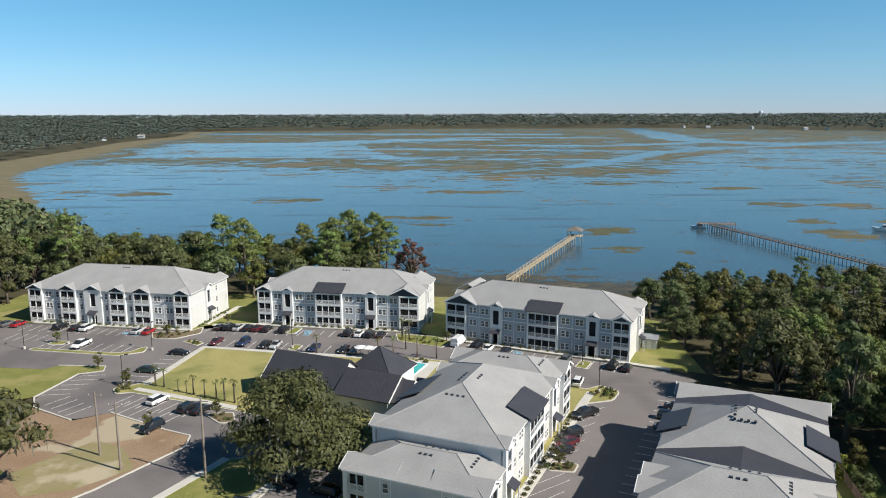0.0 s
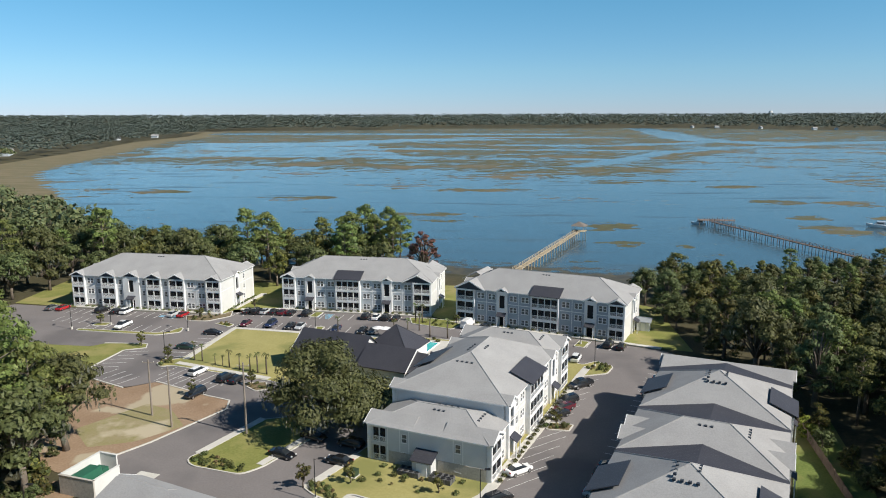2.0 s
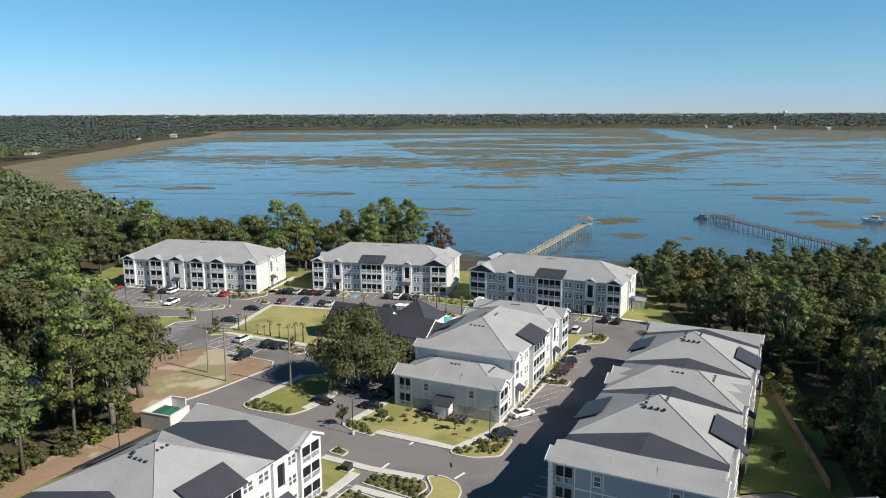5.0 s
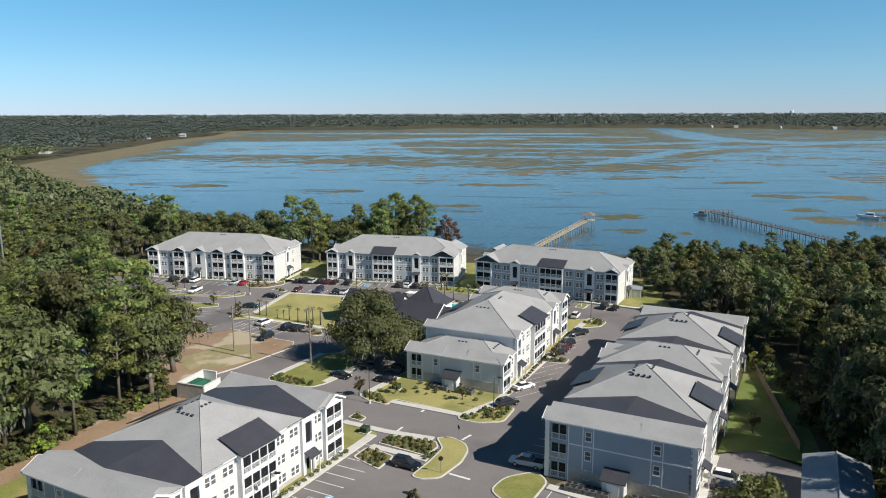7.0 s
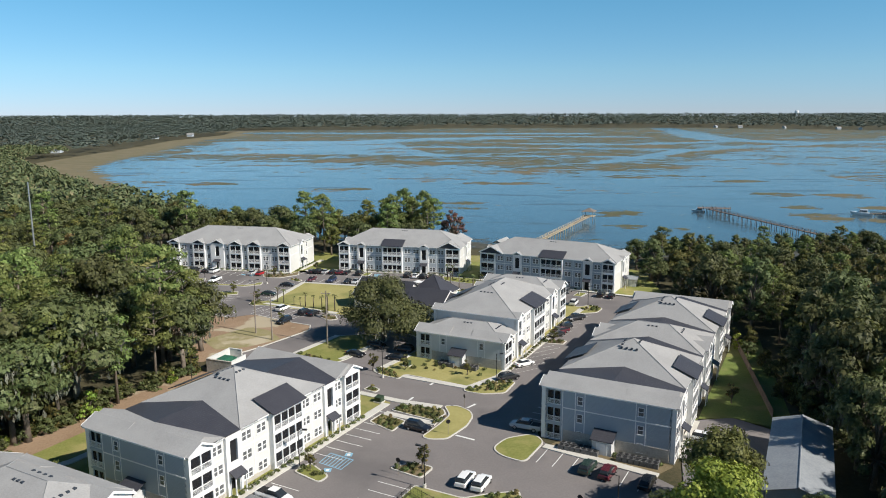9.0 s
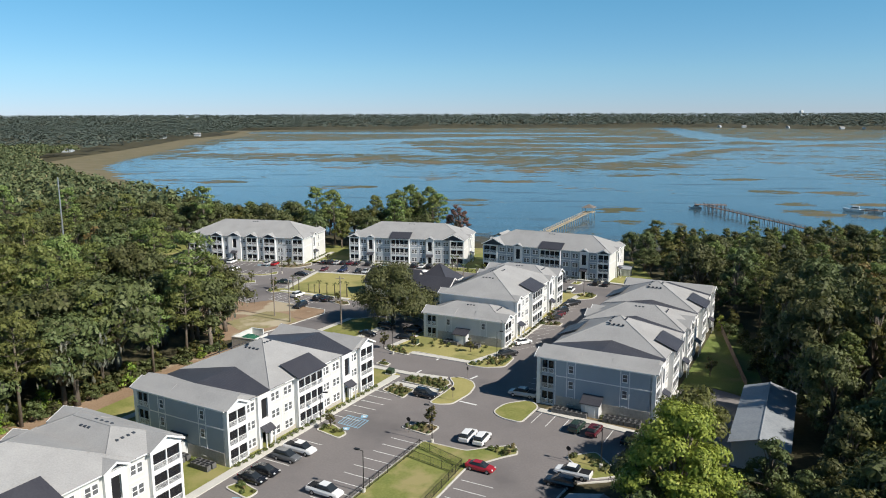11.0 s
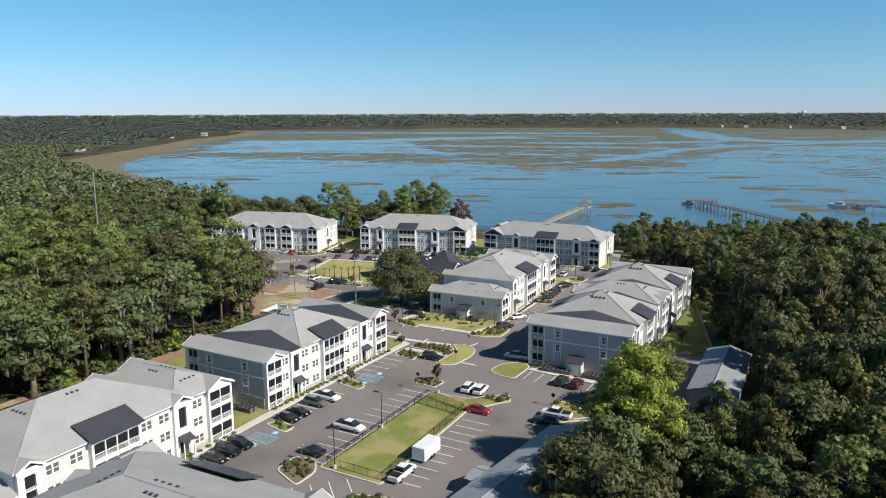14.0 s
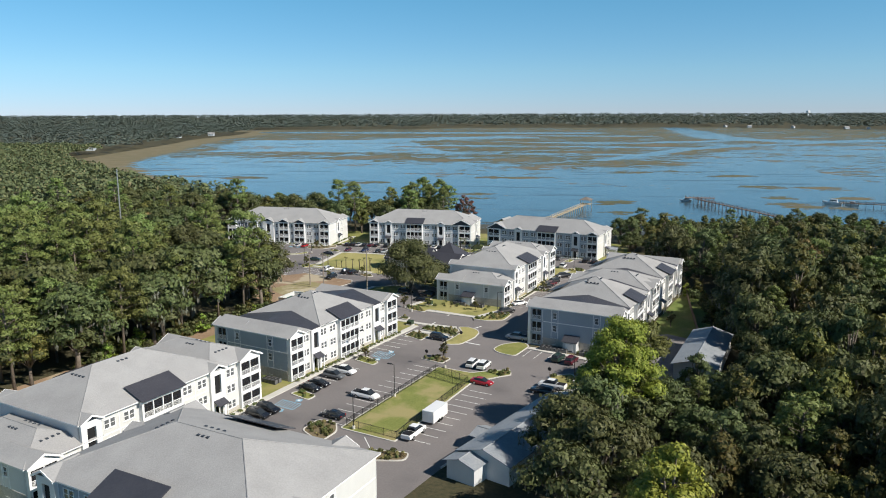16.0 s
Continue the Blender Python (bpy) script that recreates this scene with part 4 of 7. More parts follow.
def leaf_material(name, a, b, third, rand=0.25, hue=0.03, gaps=6.5):
    m = bpy.data.materials.new(name)
    m.use_nodes = True
    t = m.node_tree
    p = t.nodes["Principled BSDF"]
    geo, info = t.nodes.new("ShaderNodeNewGeometry"), t.nodes.new("ShaderNodeObjectInfo")
    ramp = t.nodes.new("ShaderNodeValToRGB")
    ramp.color_ramp.elements[0].color, ramp.color_ramp.elements[1].color = rgba(a), rgba(b)
    e = ramp.color_ramp.elements.new(0.88)
    e.color = rgba(b)
    ramp.color_ramp.elements[2].color = rgba(third)
    t.links.new(geo.outputs["Random Per Island"], ramp.inputs["Fac"])
    hsv = t.nodes.new("ShaderNodeHueSaturation")
    for s, lo, hi in (("Value", 1 - rand, 1 + rand), ("Hue", 0.5 - hue, 0.5 + hue)):
        r = t.nodes.new("ShaderNodeMapRange")
        r.inputs["To Min"].default_value, r.inputs["To Max"].default_value = lo, hi
        t.links.new(info.outputs["Random"], r.inputs["Value"])
        t.links.new(r.outputs["Result"], hsv.inputs[s])
    t.links.new(ramp.outputs["Color"], hsv.inputs["Color"])
    t.links.new(hsv.outputs["Color"], p.inputs["Base Color"])
    p.inputs["Roughness"].default_value, p.inputs["Specular IOR Level"].default_value = 0.6, 0.25
    # sprays are broken up into leaves and gaps
    tc, nz = t.nodes.new("ShaderNodeTexCoord"), t.nodes.new("ShaderNodeTexNoise")
    nz.inputs["Scale"].default_value, nz.inputs["Detail"].default_value = gaps, 2.0
    t.links.new(tc.outputs["Object"], nz.inputs["Vector"])
    cut = t.nodes.new("ShaderNodeMath")
    cut.operation, cut.inputs[1].default_value = "GREATER_THAN", 0.44
    t.links.new(nz.outputs["Fac"], cut.inputs[0])
    tr, mx = t.nodes.new("ShaderNodeBsdfTranslucent"), t.nodes.new("ShaderNodeMixShader")
    t.links.new(hsv.outputs["Color"], tr.inputs["Color"])
    mx.inputs["Fac"].default_value = 0.09
    clear, top = t.nodes.new("ShaderNodeBsdfTransparent"), t.nodes.new("ShaderNodeMixShader")
    t.links.new(p.outputs[0], mx.inputs[1])
    t.links.new(tr.outputs[0], mx.inputs[2])
    t.links.new(cut.outputs[0], top.inputs["Fac"])
    t.links.new(clear.outputs[0], top.inputs[1])
    t.links.new(mx.outputs[0], top.inputs[2])
    t.links.new((top if gaps else mx).outputs[0], t.nodes["Material Output"].inputs["Surface"])
    return m


LEAF_OAK = leaf_material("oak_leaves", (0.066, 0.080, 0.030), (0.118, 0.136, 0.048), (0.165, 0.175, 0.078))
LEAF_PINE = leaf_material("pine_needles", (0.092, 0.118, 0.030), (0.172, 0.206, 0.058), (0.23, 0.25, 0.09))
LEAF_BRIGHT = leaf_material("bright_pine_needles", (0.125, 0.178, 0.024), (0.275, 0.335, 0.052), (0.35, 0.38, 0.085), 0.1)
LEAF_AUTUMN = leaf_material("autumn_leaves", (0.13, 0.085, 0.035), (0.24, 0.16, 0.065), (0.28, 0.21, 0.11), 0.25, 0.02)
LEAF_RED = leaf_material("red_bare_twigs", (0.11, 0.045, 0.035), (0.20, 0.10, 0.08), (0.22, 0.16, 0.12), 0.1, 0.01)
LEAF_OLIVE = leaf_material("olive_leaves", (0.066, 0.070, 0.018), (0.150, 0.146, 0.036), (0.25, 0.20, 0.06))
LEAF_SHRUB = leaf_material("shrub_leaves", (0.055, 0.075, 0.020), (0.13, 0.145, 0.05), (0.21, 0.19, 0.08))
MOSS = leaf_material("spanish_moss", (0.11, 0.115, 0.085), (0.19, 0.19, 0.145), (0.22, 0.21, 0.17))
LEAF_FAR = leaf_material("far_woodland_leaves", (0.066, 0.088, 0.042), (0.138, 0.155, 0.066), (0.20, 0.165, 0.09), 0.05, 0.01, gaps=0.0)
# Blue-grey leaf tone carries the haze of distance in its base colour.
LEAF_HAZED = leaf_material("hazed_distant_leaves", (0.080, 0.104, 0.088), (0.104, 0.128, 0.104), (0.12, 0.13, 0.105), 0.05, 0.01, gaps=0.0)
# Crown cores: tones below the leaf colour, for shade deep in the crown.
CORE_SHADE = leaf_material("crown_core_shade", (0.046, 0.058, 0.021), (0.080, 0.094, 0.034), (0.10, 0.10, 0.05), 0.1, 0.01, gaps=0.0)
CORE_SHADE_BRIGHT = leaf_material("bright_core_shade", (0.090, 0.125, 0.020), (0.150, 0.190, 0.032), (0.18, 0.21, 0.05), 0.1, 0.01, gaps=0.0)
BARK = material("bark", (0.10, 0.08, 0.06), (0.19, 0.16, 0.13), 0.9, 1.0, 8.0, 0.6, 8.0, rand=0.25)


def cards(centres, normals, size, long=1.0, hang=False):
    """Many small four-cornered leaf sprays: places and faces for one mesh."""
    n = len(centres)
    r = rng.normal(size=(n, 3))
    if hang:
        r = np.tile([0.0, 0.0, 1.0], (n, 1)) + 0.15 * r
    u = r - (r * normals).sum(1, keepdims=True) * normals
    u /= np.linalg.norm(u, axis=1, keepdims=True) + 1e-9
    w = np.cross(normals, u)
    s = np.asarray(size).reshape(-1, 1) * rng.uniform(0.7, 1.3, (n, 1))
    k = rng.uniform(0.25, 0.6, (n, 4, 1))
    bend = normals * s * rng.uniform(-0.25, 0.25, (n, 1))
    q = np.stack([centres - u * s * long * k[:, 0] * 1.6, centres + w * s * k[:, 1] + bend, centres + u * s * long * k[:, 2] * 1.6, centres - w * s * k[:, 3] + bend], 1)
    return q.reshape(-1, 3)


def card_mesh(name, verts, mat, inner=None):
    me = bpy.data.meshes.new(name)
    sprays = len(verts) // 4
    if inner is not None:
        verts = np.concatenate([verts, inner])
    n = len(verts)
    me.vertices.add(n)
    me.vertices.foreach_set("co", np.ascontiguousarray(verts, dtype=np.float32).ravel())
    me.loops.add(n)
    me.loops.foreach_set("vertex_index", np.arange(n, dtype=np.int32))
    me.polygons.add(n // 4)
    me.polygons.foreach_set("loop_start", np.arange(0, n, 4, dtype=np.int32))
    me.polygons.foreach_set("loop_total", np.full(n // 4, 4, dtype=np.int32))
    me.materials.append(mat)
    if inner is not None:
        me.materials.append(CORE_SHADE_BRIGHT if mat is LEAF_BRIGHT else CORE_SHADE)
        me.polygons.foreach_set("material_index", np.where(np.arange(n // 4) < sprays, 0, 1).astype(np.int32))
    me.update(calc_edges=True)
    me.validate()
    return me


def unit(n):
    v = rng.normal(size=(n, 3))
    return v / np.linalg.norm(v, axis=1, keepdims=True)


def puffs(middles, radii, count, size, flat=0.7, jitter=0.6):
    """Leaf sprays on the outside of several flattened puffs."""
    share = np.array(radii) ** 2
    share = np.maximum(6, count * share / share.sum()).astype(int)
    out = []
    for c, r, k in zip(middles, radii, share):
        d = unit(k)
        d[:, 2] = np.where(rng.random(k) < 0.75, np.abs(d[:, 2]), d[:, 2])
        rad = r * rng.uniform(0.62, 1.1, (k, 1))
        pos = np.array(c) + d * rad * [1, 1, flat]
        nrm = d + rng.normal(size=(k, 3)) * jitter * 0.45
        nrm /= np.linalg.norm(nrm, axis=1, keepdims=True)
        out.append(cards(pos, nrm, np.full(k, size)))
    return np.concatenate(out)


CORE = [(x, y, z) for x in (-1, 1) for y in (-1, 1) for z in (-1, 1)]


def cores(middles, radii, flat):
    """Added cores that block light and darken each puff's gaps: lumpy six-sided masses of two layers."""
    q = [(0, 1, 3, 2), (4, 6, 7, 5), (0, 4, 5, 1), (2, 3, 7, 6), (0, 2, 6, 4), (1, 5, 7, 3)]
    out = []
    for c, r in zip(middles, radii):
        for k in range(2):
            turn = Matrix.Rotation(rng.uniform(0, 6.28), 3, "Z") @ Matrix.Rotation(rng.uniform(0.3, 0.9), 3, "X")
            p = np.array([turn @ Vector(v) for v in CORE]) * rng.uniform(0.85, 1.15, (8, 1)) * r * 0.36 * [1, 1, flat] + np.array(c)
            out.append(p[np.array(q)].reshape(-1, 3))
    return np.concatenate(out)


def limb_tree(kind, height, spread, count, size, seed, droop=0.42, limbs=17, puff=(0.26, 0.42)):
    """Meshes of a tree: trunk with limbs, crown, and hanging moss for oaks."""
    rnd = random.Random(seed)
    trunk = Build()
    tops, rads = [], []
    if kind == "pine":
        lean = (rnd.uniform(-0.6, 0.6), rnd.uniform(-0.6, 0.6))
        trunk.tube([(0, 0, -0.3), (lean[0] * 0.4, lean[1] * 0.4, height * 0.5), (lean[0], lean[1], height * 0.95)], [0.36, 0.26, 0.07], 7)
        for i in range(24):
            f = 0.42 + 0.55 * i / 23
            w = i * 2.4 + rnd.uniform(-0.5, 0.5)
            reach = spread * (1.05 - 0.75 * ((f - 0.5) / 0.5) ** 2 if f > 0.5 else 0.8) * rnd.uniform(0.55, 0.9)
            z = height * f
            e = (lean[0] * f + reach * math.cos(w), lean[1] * f + reach * math.sin(w), z + rnd.uniform(0.2, 1.2))
            trunk.tube([(lean[0] * f, lean[1] * f, z - 0.5), e], [0.1, 0.03], 4)
            tops.append(e)
            rads.append(rnd.uniform(0.95, 1.6) * spread / 4)
        tops.append((lean[0], lean[1], height * 0.97))
        rads.append(1.7 * spread / 4)
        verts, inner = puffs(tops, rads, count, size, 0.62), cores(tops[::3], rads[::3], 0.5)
    else:
        fork = height * rnd.uniform(0.25, 0.35)
        trunk.tube([(0, 0, -0.3), (rnd.uniform(-0.2, 0.2), rnd.uniform(-0.2, 0.2), fork * 0.5), (0, 0, fork)], [0.55 * height / 14.5, 0.42 * height / 14.5, 0.38 * height / 14.5], 8)
        n, thick = limbs, height / 14.5
        for i in range(n):
            w = i * 2.4 + rnd.uniform(-0.4, 0.4)
            f = math.sqrt((i + 0.6) / n)
            reach = spread * f * rnd.uniform(0.7, 0.88)
            z = height * (0.9 - droop * f * f) + rnd.uniform(-1.2, 0.8)
            e = (reach * math.cos(w), reach * math.sin(w), z)
            trunk.tube([(0, 0, fork - 0.2), (e[0] * 0.45, e[1] * 0.45, fork + (z - fork) * 0.62), e], [0.24 * thick, 0.14 * thick, 0.04 * thick], 5)
            tops.append(e)
            rads.append(spread * rnd.uniform(*puff))
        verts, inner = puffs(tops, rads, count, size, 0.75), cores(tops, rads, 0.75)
    moss = None
    if kind == "oak":
        k = count // 13
        pick = rng.integers(0, len(tops), k)
        pos = np.array(tops)[pick] + unit(k) * np.array(rads)[pick][:, None] * [0.95, 0.95, 0.3] - [0, 0, 1.0]
        d = unit(k)
        d[:, 2] *= 0.1
        d /= np.linalg.norm(d, axis=1, keepdims=True)
        moss = cards(pos, d, np.full(k, size * 0.8), 2.0, hang=True)
    return trunk, verts, inner, moss


def tree_kind(name, kind, leaf, height, spread, count, size, seed, label, category="tree", droop=0.42, limbs=17, puff=(0.26, 0.42)):
    trunk, verts, inner, moss = limb_tree(kind, height, spread, count, size, seed, droop, limbs, puff)
    return dict(trunk=trunk.mesh("trunk", BARK, True), crown=card_mesh("crown", verts, leaf, inner), moss=card_mesh("moss", moss, MOSS) if moss is not None else None,
                label=label, name=name, category=category)


def plant(k, x, y, z, turn, scale, group, tall=1.0):
    ob = thing(k["name"], pose(x, y, z, 0, 0, turn) @ Matrix.Diagonal((scale, scale, scale * tall, 1)), k["label"], k["category"], group)
    part("trunk", k["trunk"], parent=ob)
    part("crown", k["crown"], parent=ob)
    if k["moss"]:
        tagged(part("moss", k["moss"], parent=ob), "grey hanging moss", kind="stuff")
    return ob


OAKS = [tree_kind("oak_tree", "oak", LEAF_OAK, 14.5, 6.6, 2300, 0.54, s, "dark green live oak hung with grey moss") for s in range(4)]
BROAD = [tree_kind("broadleaf_tree", "broad", lf, 13, 5.2, 1650, 0.52, 20 + i, lb) for i, (lf, lb) in enumerate((
    (LEAF_OLIVE, "olive-yellow broadleaf tree in the woods"), (LEAF_OAK, "dark green broadleaf tree in the woods"), (LEAF_AUTUMN, "brown autumn-coloured broadleaf tree")))]
PINES = [tree_kind("pine_tree", "pine", LEAF_PINE, 20, 4.8, 2200, 0.50, 40 + s, "tall green pine with a bare lower trunk") for s in range(4)]


DENSE = [tree_kind("broadleaf_tree", "broad", lf, 16, 5.0, 1900, 0.53, 60 + i, lb, droop=0.74, limbs=26, puff=(0.24, 0.40)) for i, (lf, lb) in enumerate((
    (LEAF_OAK, "dense dark evergreen tree leafed to the ground"), (LEAF_OAK, "dense dark evergreen tree leafed to the ground"), (LEAF_OLIVE, "dense olive-green tree leafed to the ground")))]
BUSH = [tree_kind("bush", "broad", lf, 4.2, 2.3, 420, 0.42, 70 + i, lb, "bush", droop=0.8, puff=(0.3, 0.48)) for i, (lf, lb) in enumerate((
    (LEAF_OAK, "dark green bush at the woods' edge"), (LEAF_BRIGHT, "yellow-green bush at the woods' edge"), (LEAF_OLIVE, "olive bush at the woods' edge")))]
HOUSE_GAP = (Vector((-89, 92)), Vector((-69, 58)))


def off_line(x, y, a, b_):
    """How far a place lies from a stretch of line."""
    d = b_ - a
    k = max(0.0, min(1.0, ((x - a.x) * d.x + (y - a.y) * d.y) / d.length_squared))
    return math.hypot(x - a.x - k * d.x, y - a.y - k * d.y)


THIN = {id(k): k for k in DENSE}
for k, (kind_, leaf_, h_, w_, n_, s_) in zip(OAKS + BROAD + PINES, [("oak", LEAF_OAK, 14.5, 6.6, 1200, 0.72)] * 4 + [("broad", lf, 13, 5.2, 900, 0.70) for lf in (LEAF_OLIVE, LEAF_OAK, LEAF_AUTUMN)] + [("pine", LEAF_PINE, 20, 4.8, 1200, 0.66)] * 4):
    THIN[id(k)] = tree_kind(k["name"], kind_, leaf_, h_, w_, n_, s_, 300 + len(THIN), k["label"])


def inside(x, y, poly):
    hit = False
    for i in range(len(poly)):
        (x0, y0), (x1, y1) = poly[i - 1], poly[i]
        if (y0 > y) != (y1 > y) and x < (x1 - x0) * (y - y0) / (y1 - y0) + x0:
            hit = not hit
    return hit


def scattered(poly, gap, seed, most=400):
    """Places in a polygon, no two nearer than gap."""
    rnd = random.Random(seed)
    xs_, ys_ = [p[0] for p in poly], [p[1] for p in poly]
    out, cell = [], {}
    for _ in range(most * 40):
        x, y = rnd.uniform(min(xs_), max(xs_)), rnd.uniform(min(ys_), max(ys_))
        key = (int(x // gap), int(y // gap))
        if not inside(x, y, poly) or any((x - a) ** 2 + (y - b_) ** 2 < gap * gap for i in (-1, 0, 1) for j in (-1, 0, 1) for a, b_ in cell.get((key[0] + i, key[1] + j), ())):
            continue
        cell.setdefault(key, []).append((x, y))
        out.append((x, y))
        if len(out) >= most:
            break
    return out


WOODS = (
    # polygon, gap, mix of kinds (oak, broadleaf, pine), size, group
    ([(-74, 58), (-83, 36), (-97, 8), (-112, -10), (-150, 20), (-165, 90), (-150, 125), (-100, 127), (-84, 101), (-66, 90)], 7.2, (0.42, 0.2, 0.38), 1.15, "woods beside the drive"),
    ([(-104, 128), (-150, 126), (-215, 150), (-230, 240), (-190, 268), (-125, 262), (-122, 215), (-137, 195), (-137, 128)], 9.0, (0.4, 0.4, 0.2), 1.0, "woods by the bay"),
    ([(-120, 222), (-62, 214), (-30, 216), (-20, 240), (-60, 256), (-122, 262)], 7.0, (0.45, 0.4, 0.15), 0.95, "trees behind the buildings"),
    ([(56, 152), (61, 122), (68, 113), (65, 90), (60, 66), (63, 40), (100, 30), (165, 120), (160, 225), (100, 224), (62, 214), (50, 192)], 6.6, (0.42, 0.46, 0.12), 0.95, "woods behind the shed"),
    ([(58, 48), (46, 24), (28, 18), (22, -4), (14, -14), (26, -40), (80, -42), (120, 20), (100, 30), (62, 40)], 5.6, (0.4, 0.5, 0.1), 0.95, "woods by the car park"),
)
for w, (poly, gap, mix, size_, group_) in enumerate(WOODS):
    rnd = random.Random(100 + w)
    for x, y in scattered(poly, gap, 200 + w, (190, 110, 110, 280, 230)[w]):
        if math.hypot(x - 62, y - 43) < 5 or (38 < x < 56 and 22 < y < 56) or (w == 0 and (off_line(x, y, *HOUSE_GAP) < 4.8 or math.hypot(x + 89, y - 94) < 10)):
            continue
        r = rnd.random()
        k = rnd.choice(OAKS) if r < mix[0] else rnd.choice(BROAD[:2] if rnd.random() < 0.93 else BROAD) if r < mix[0] + mix[1] else rnd.choice(PINES)
        if w > 2 and k not in PINES and rnd.random() < 0.55:
            k = rnd.choice(DENSE)
        z = float(land_height(np.array(x), np.array(y)))
        size = size_ * rnd.uniform(0.75, 1.2) * (1.15 if k in OAKS and w == 0 else 1.0)
        tall = 1.0
        if w == 3:
            size *= float(np.interp(y, [60, 120, 165, 200], [1.12, 1.02, 0.86, 0.82])) * (0.85 if x > 80 and y > 170 else 1.0) * (0.8 if k in PINES else 1.0)
            tall = float(np.interp(y, [60, 120, 165], [1.25, 1.15, 0.97])) if k not in PINES else 1.0
        if w == 4:
            size *= float(np.interp(x, [20, 44, 56], [0.72, 0.85, 1.05]))
            tall = float(np.interp(x, [44, 56], [1.0, 1.25])) if k not in PINES else 0.9
        plant(THIN[id(k)] if w in (1, 2) else k, x, y, max(z, -1.0), rnd.uniform(0, 360), size, group_, tall)

BIGOAK = tree_kind("oak_tree", "oak", LEAF_OAK, 15.5, 11.5, 13000, 0.46, 77, "broad old live oak shading the court", droop=0.66)
for x, y, s in ((12.8, -12.0, 0.95), (17.6, -20, 1.0), (18.6, -5, 0.95), (22.5, 3.0, 0.85), (11.5, -26, 0.9), (22, 15, 0.8), (14.2, -14.5, 0.8)):
    plant(OAKS[int(x) % 4], x, y, 0, x * 50, s, "oaks over the metal roofs")
plant(BIGOAK, -25.5, 105.5, 0.1, 30, 1.0, "")
BRIGHT = tree_kind("pine_tree", "broad", LEAF_BRIGHT, 22.5, 7.8, 17000, 0.36, 78, "bright yellow-green pine lit by the sun", droop=0.52, limbs=38, puff=(0.20, 0.32))
plant(BRIGHT, 23, 3.0, 0, 10, 1.0, "sunlit pines")
TALL = tree_kind("pine_tree", "broad", LEAF_BRIGHT, 20.5, 5.0, 6500, 0.36, 81, "tall yellow-green pine lit by the sun", droop=0.5, limbs=28, puff=(0.22, 0.34))
plant(TALL, 21.5, -41, 0, 130, 1.05, "sunlit pines")
for x, y, s, k in ((-77.5, 47, 1.0, 0), (-75.5, 53, 1.05, 1), (-70.6, 64, 0.85, 3), (-67, 72.5, 0.95, 3), (-65, 81, 0.95, 0), (-67, 88, 1.05, 1), (-67, 96, 0.95, 2), (-75, 98, 1.0, 3), (-82, 37, 1.0, 1), (-87, 27, 1.05, 2), (-93, 15, 1.0, 3)):
    plant((PINES if k % 2 else OAKS)[k], x, y, 0, x * 77, s * (1.0 if k % 2 else 1.25), "woods beside the drive")
rb = random.Random(12)
for pts, n_, group_ in (([(-62.5, 84), (-68, 69), (-74, 55.5), (-80, 43), (-86, 29)], 46, "bushes under the left woods"), ([(-66, 92), (-80, 102), (-90, 118)], 16, "bushes under the left woods"), ([(59, 112), (60, 90), (56, 68), (60, 46)], 24, "bushes under the shaded woods"),
                        ([(26, -6), (24, 12), (30, 19), (40, 20)], 14, "bushes under the shaded woods")):
    for i in range(n_):
        f = (i + rb.random()) / n_ * (len(pts) - 1)
        j = min(int(f), len(pts) - 2)
        q = Vector(pts[j]).lerp(Vector(pts[j + 1]), f - j)
        plant(BUSH[rb.choice((0, 0, 0, 1, 2, 2))], q.x + rb.uniform(-4, 0.6) * (1 if q.x < 0 else -1), q.y + rb.uniform(-1, 1), 0, rb.uniform(0, 360), rb.uniform(0.45, 1.1), group_)
ROUND = tree_kind("broadleaf_tree", "broad", LEAF_PINE, 14, 6.0, 4500, 0.42, 79, "round green tree beside the long building")
plant(ROUND, 32, 29, 0, 0, 1.0, "")
for x, y, s in ((-40, 232, 1.05), (-36, 236, 1.15), (-32, 233, 1.0), (-44, 238, 0.95), (-28, 238, 1.1)):
    plant(PINES[int(-x) % 4], x, y, 0, x * 40, s, "tall pines at the shore")
REDTREE = tree_kind("bare_tree", "broad", LEAF_RED, 17, 6.0, 1900, 0.42, 80, "reddish half-bare tree at the shore", limbs=40, puff=(0.12, 0.2))
plant(REDTREE, -14.5, 219, 0, 0, 1.05, "")

# woods too far to count: one mesh of crowns each


def far_woods(xy, heights, spread, per, size, name, label, leaf=None):
    n = len(xy)
    d = unit(n * per)
    d[:, 2] = np.abs(d[:, 2])
    c = np.repeat(np.column_stack([xy, heights]), per, 0)
    s = np.repeat(spread, per)[:, None]
    pos = c + d * s * rng.uniform(0.7, 1.05, (n * per, 1)) * [1, 1, 0.8]
    nrm = d * (0.5 if leaf else 1.0) + rng.normal(size=d.shape) * (0.2 if leaf else 0.35) + ([0, 0, 0.9] if leaf else [0, 0, 0])
    nrm /= np.linalg.norm(nrm, axis=1, keepdims=True)
    ob = new(name, card_mesh(name, cards(pos, nrm, np.repeat(size, per)), leaf or LEAF_FAR))
    return tagged(ob, label, "woods", kind="stuff")


def woods_places(n, x0, x1, y0, y1, keep):
    xy = np.column_stack([rng.uniform(x0, x1, n), rng.uniform(y0, y1, n)])
    return xy[keep(xy[:, 0], xy[:, 1])]


def view_side(x, y):
    return (x > -1.05 * (y + 130) - 30) & (x < 0.62 * (y + 130) + 30)


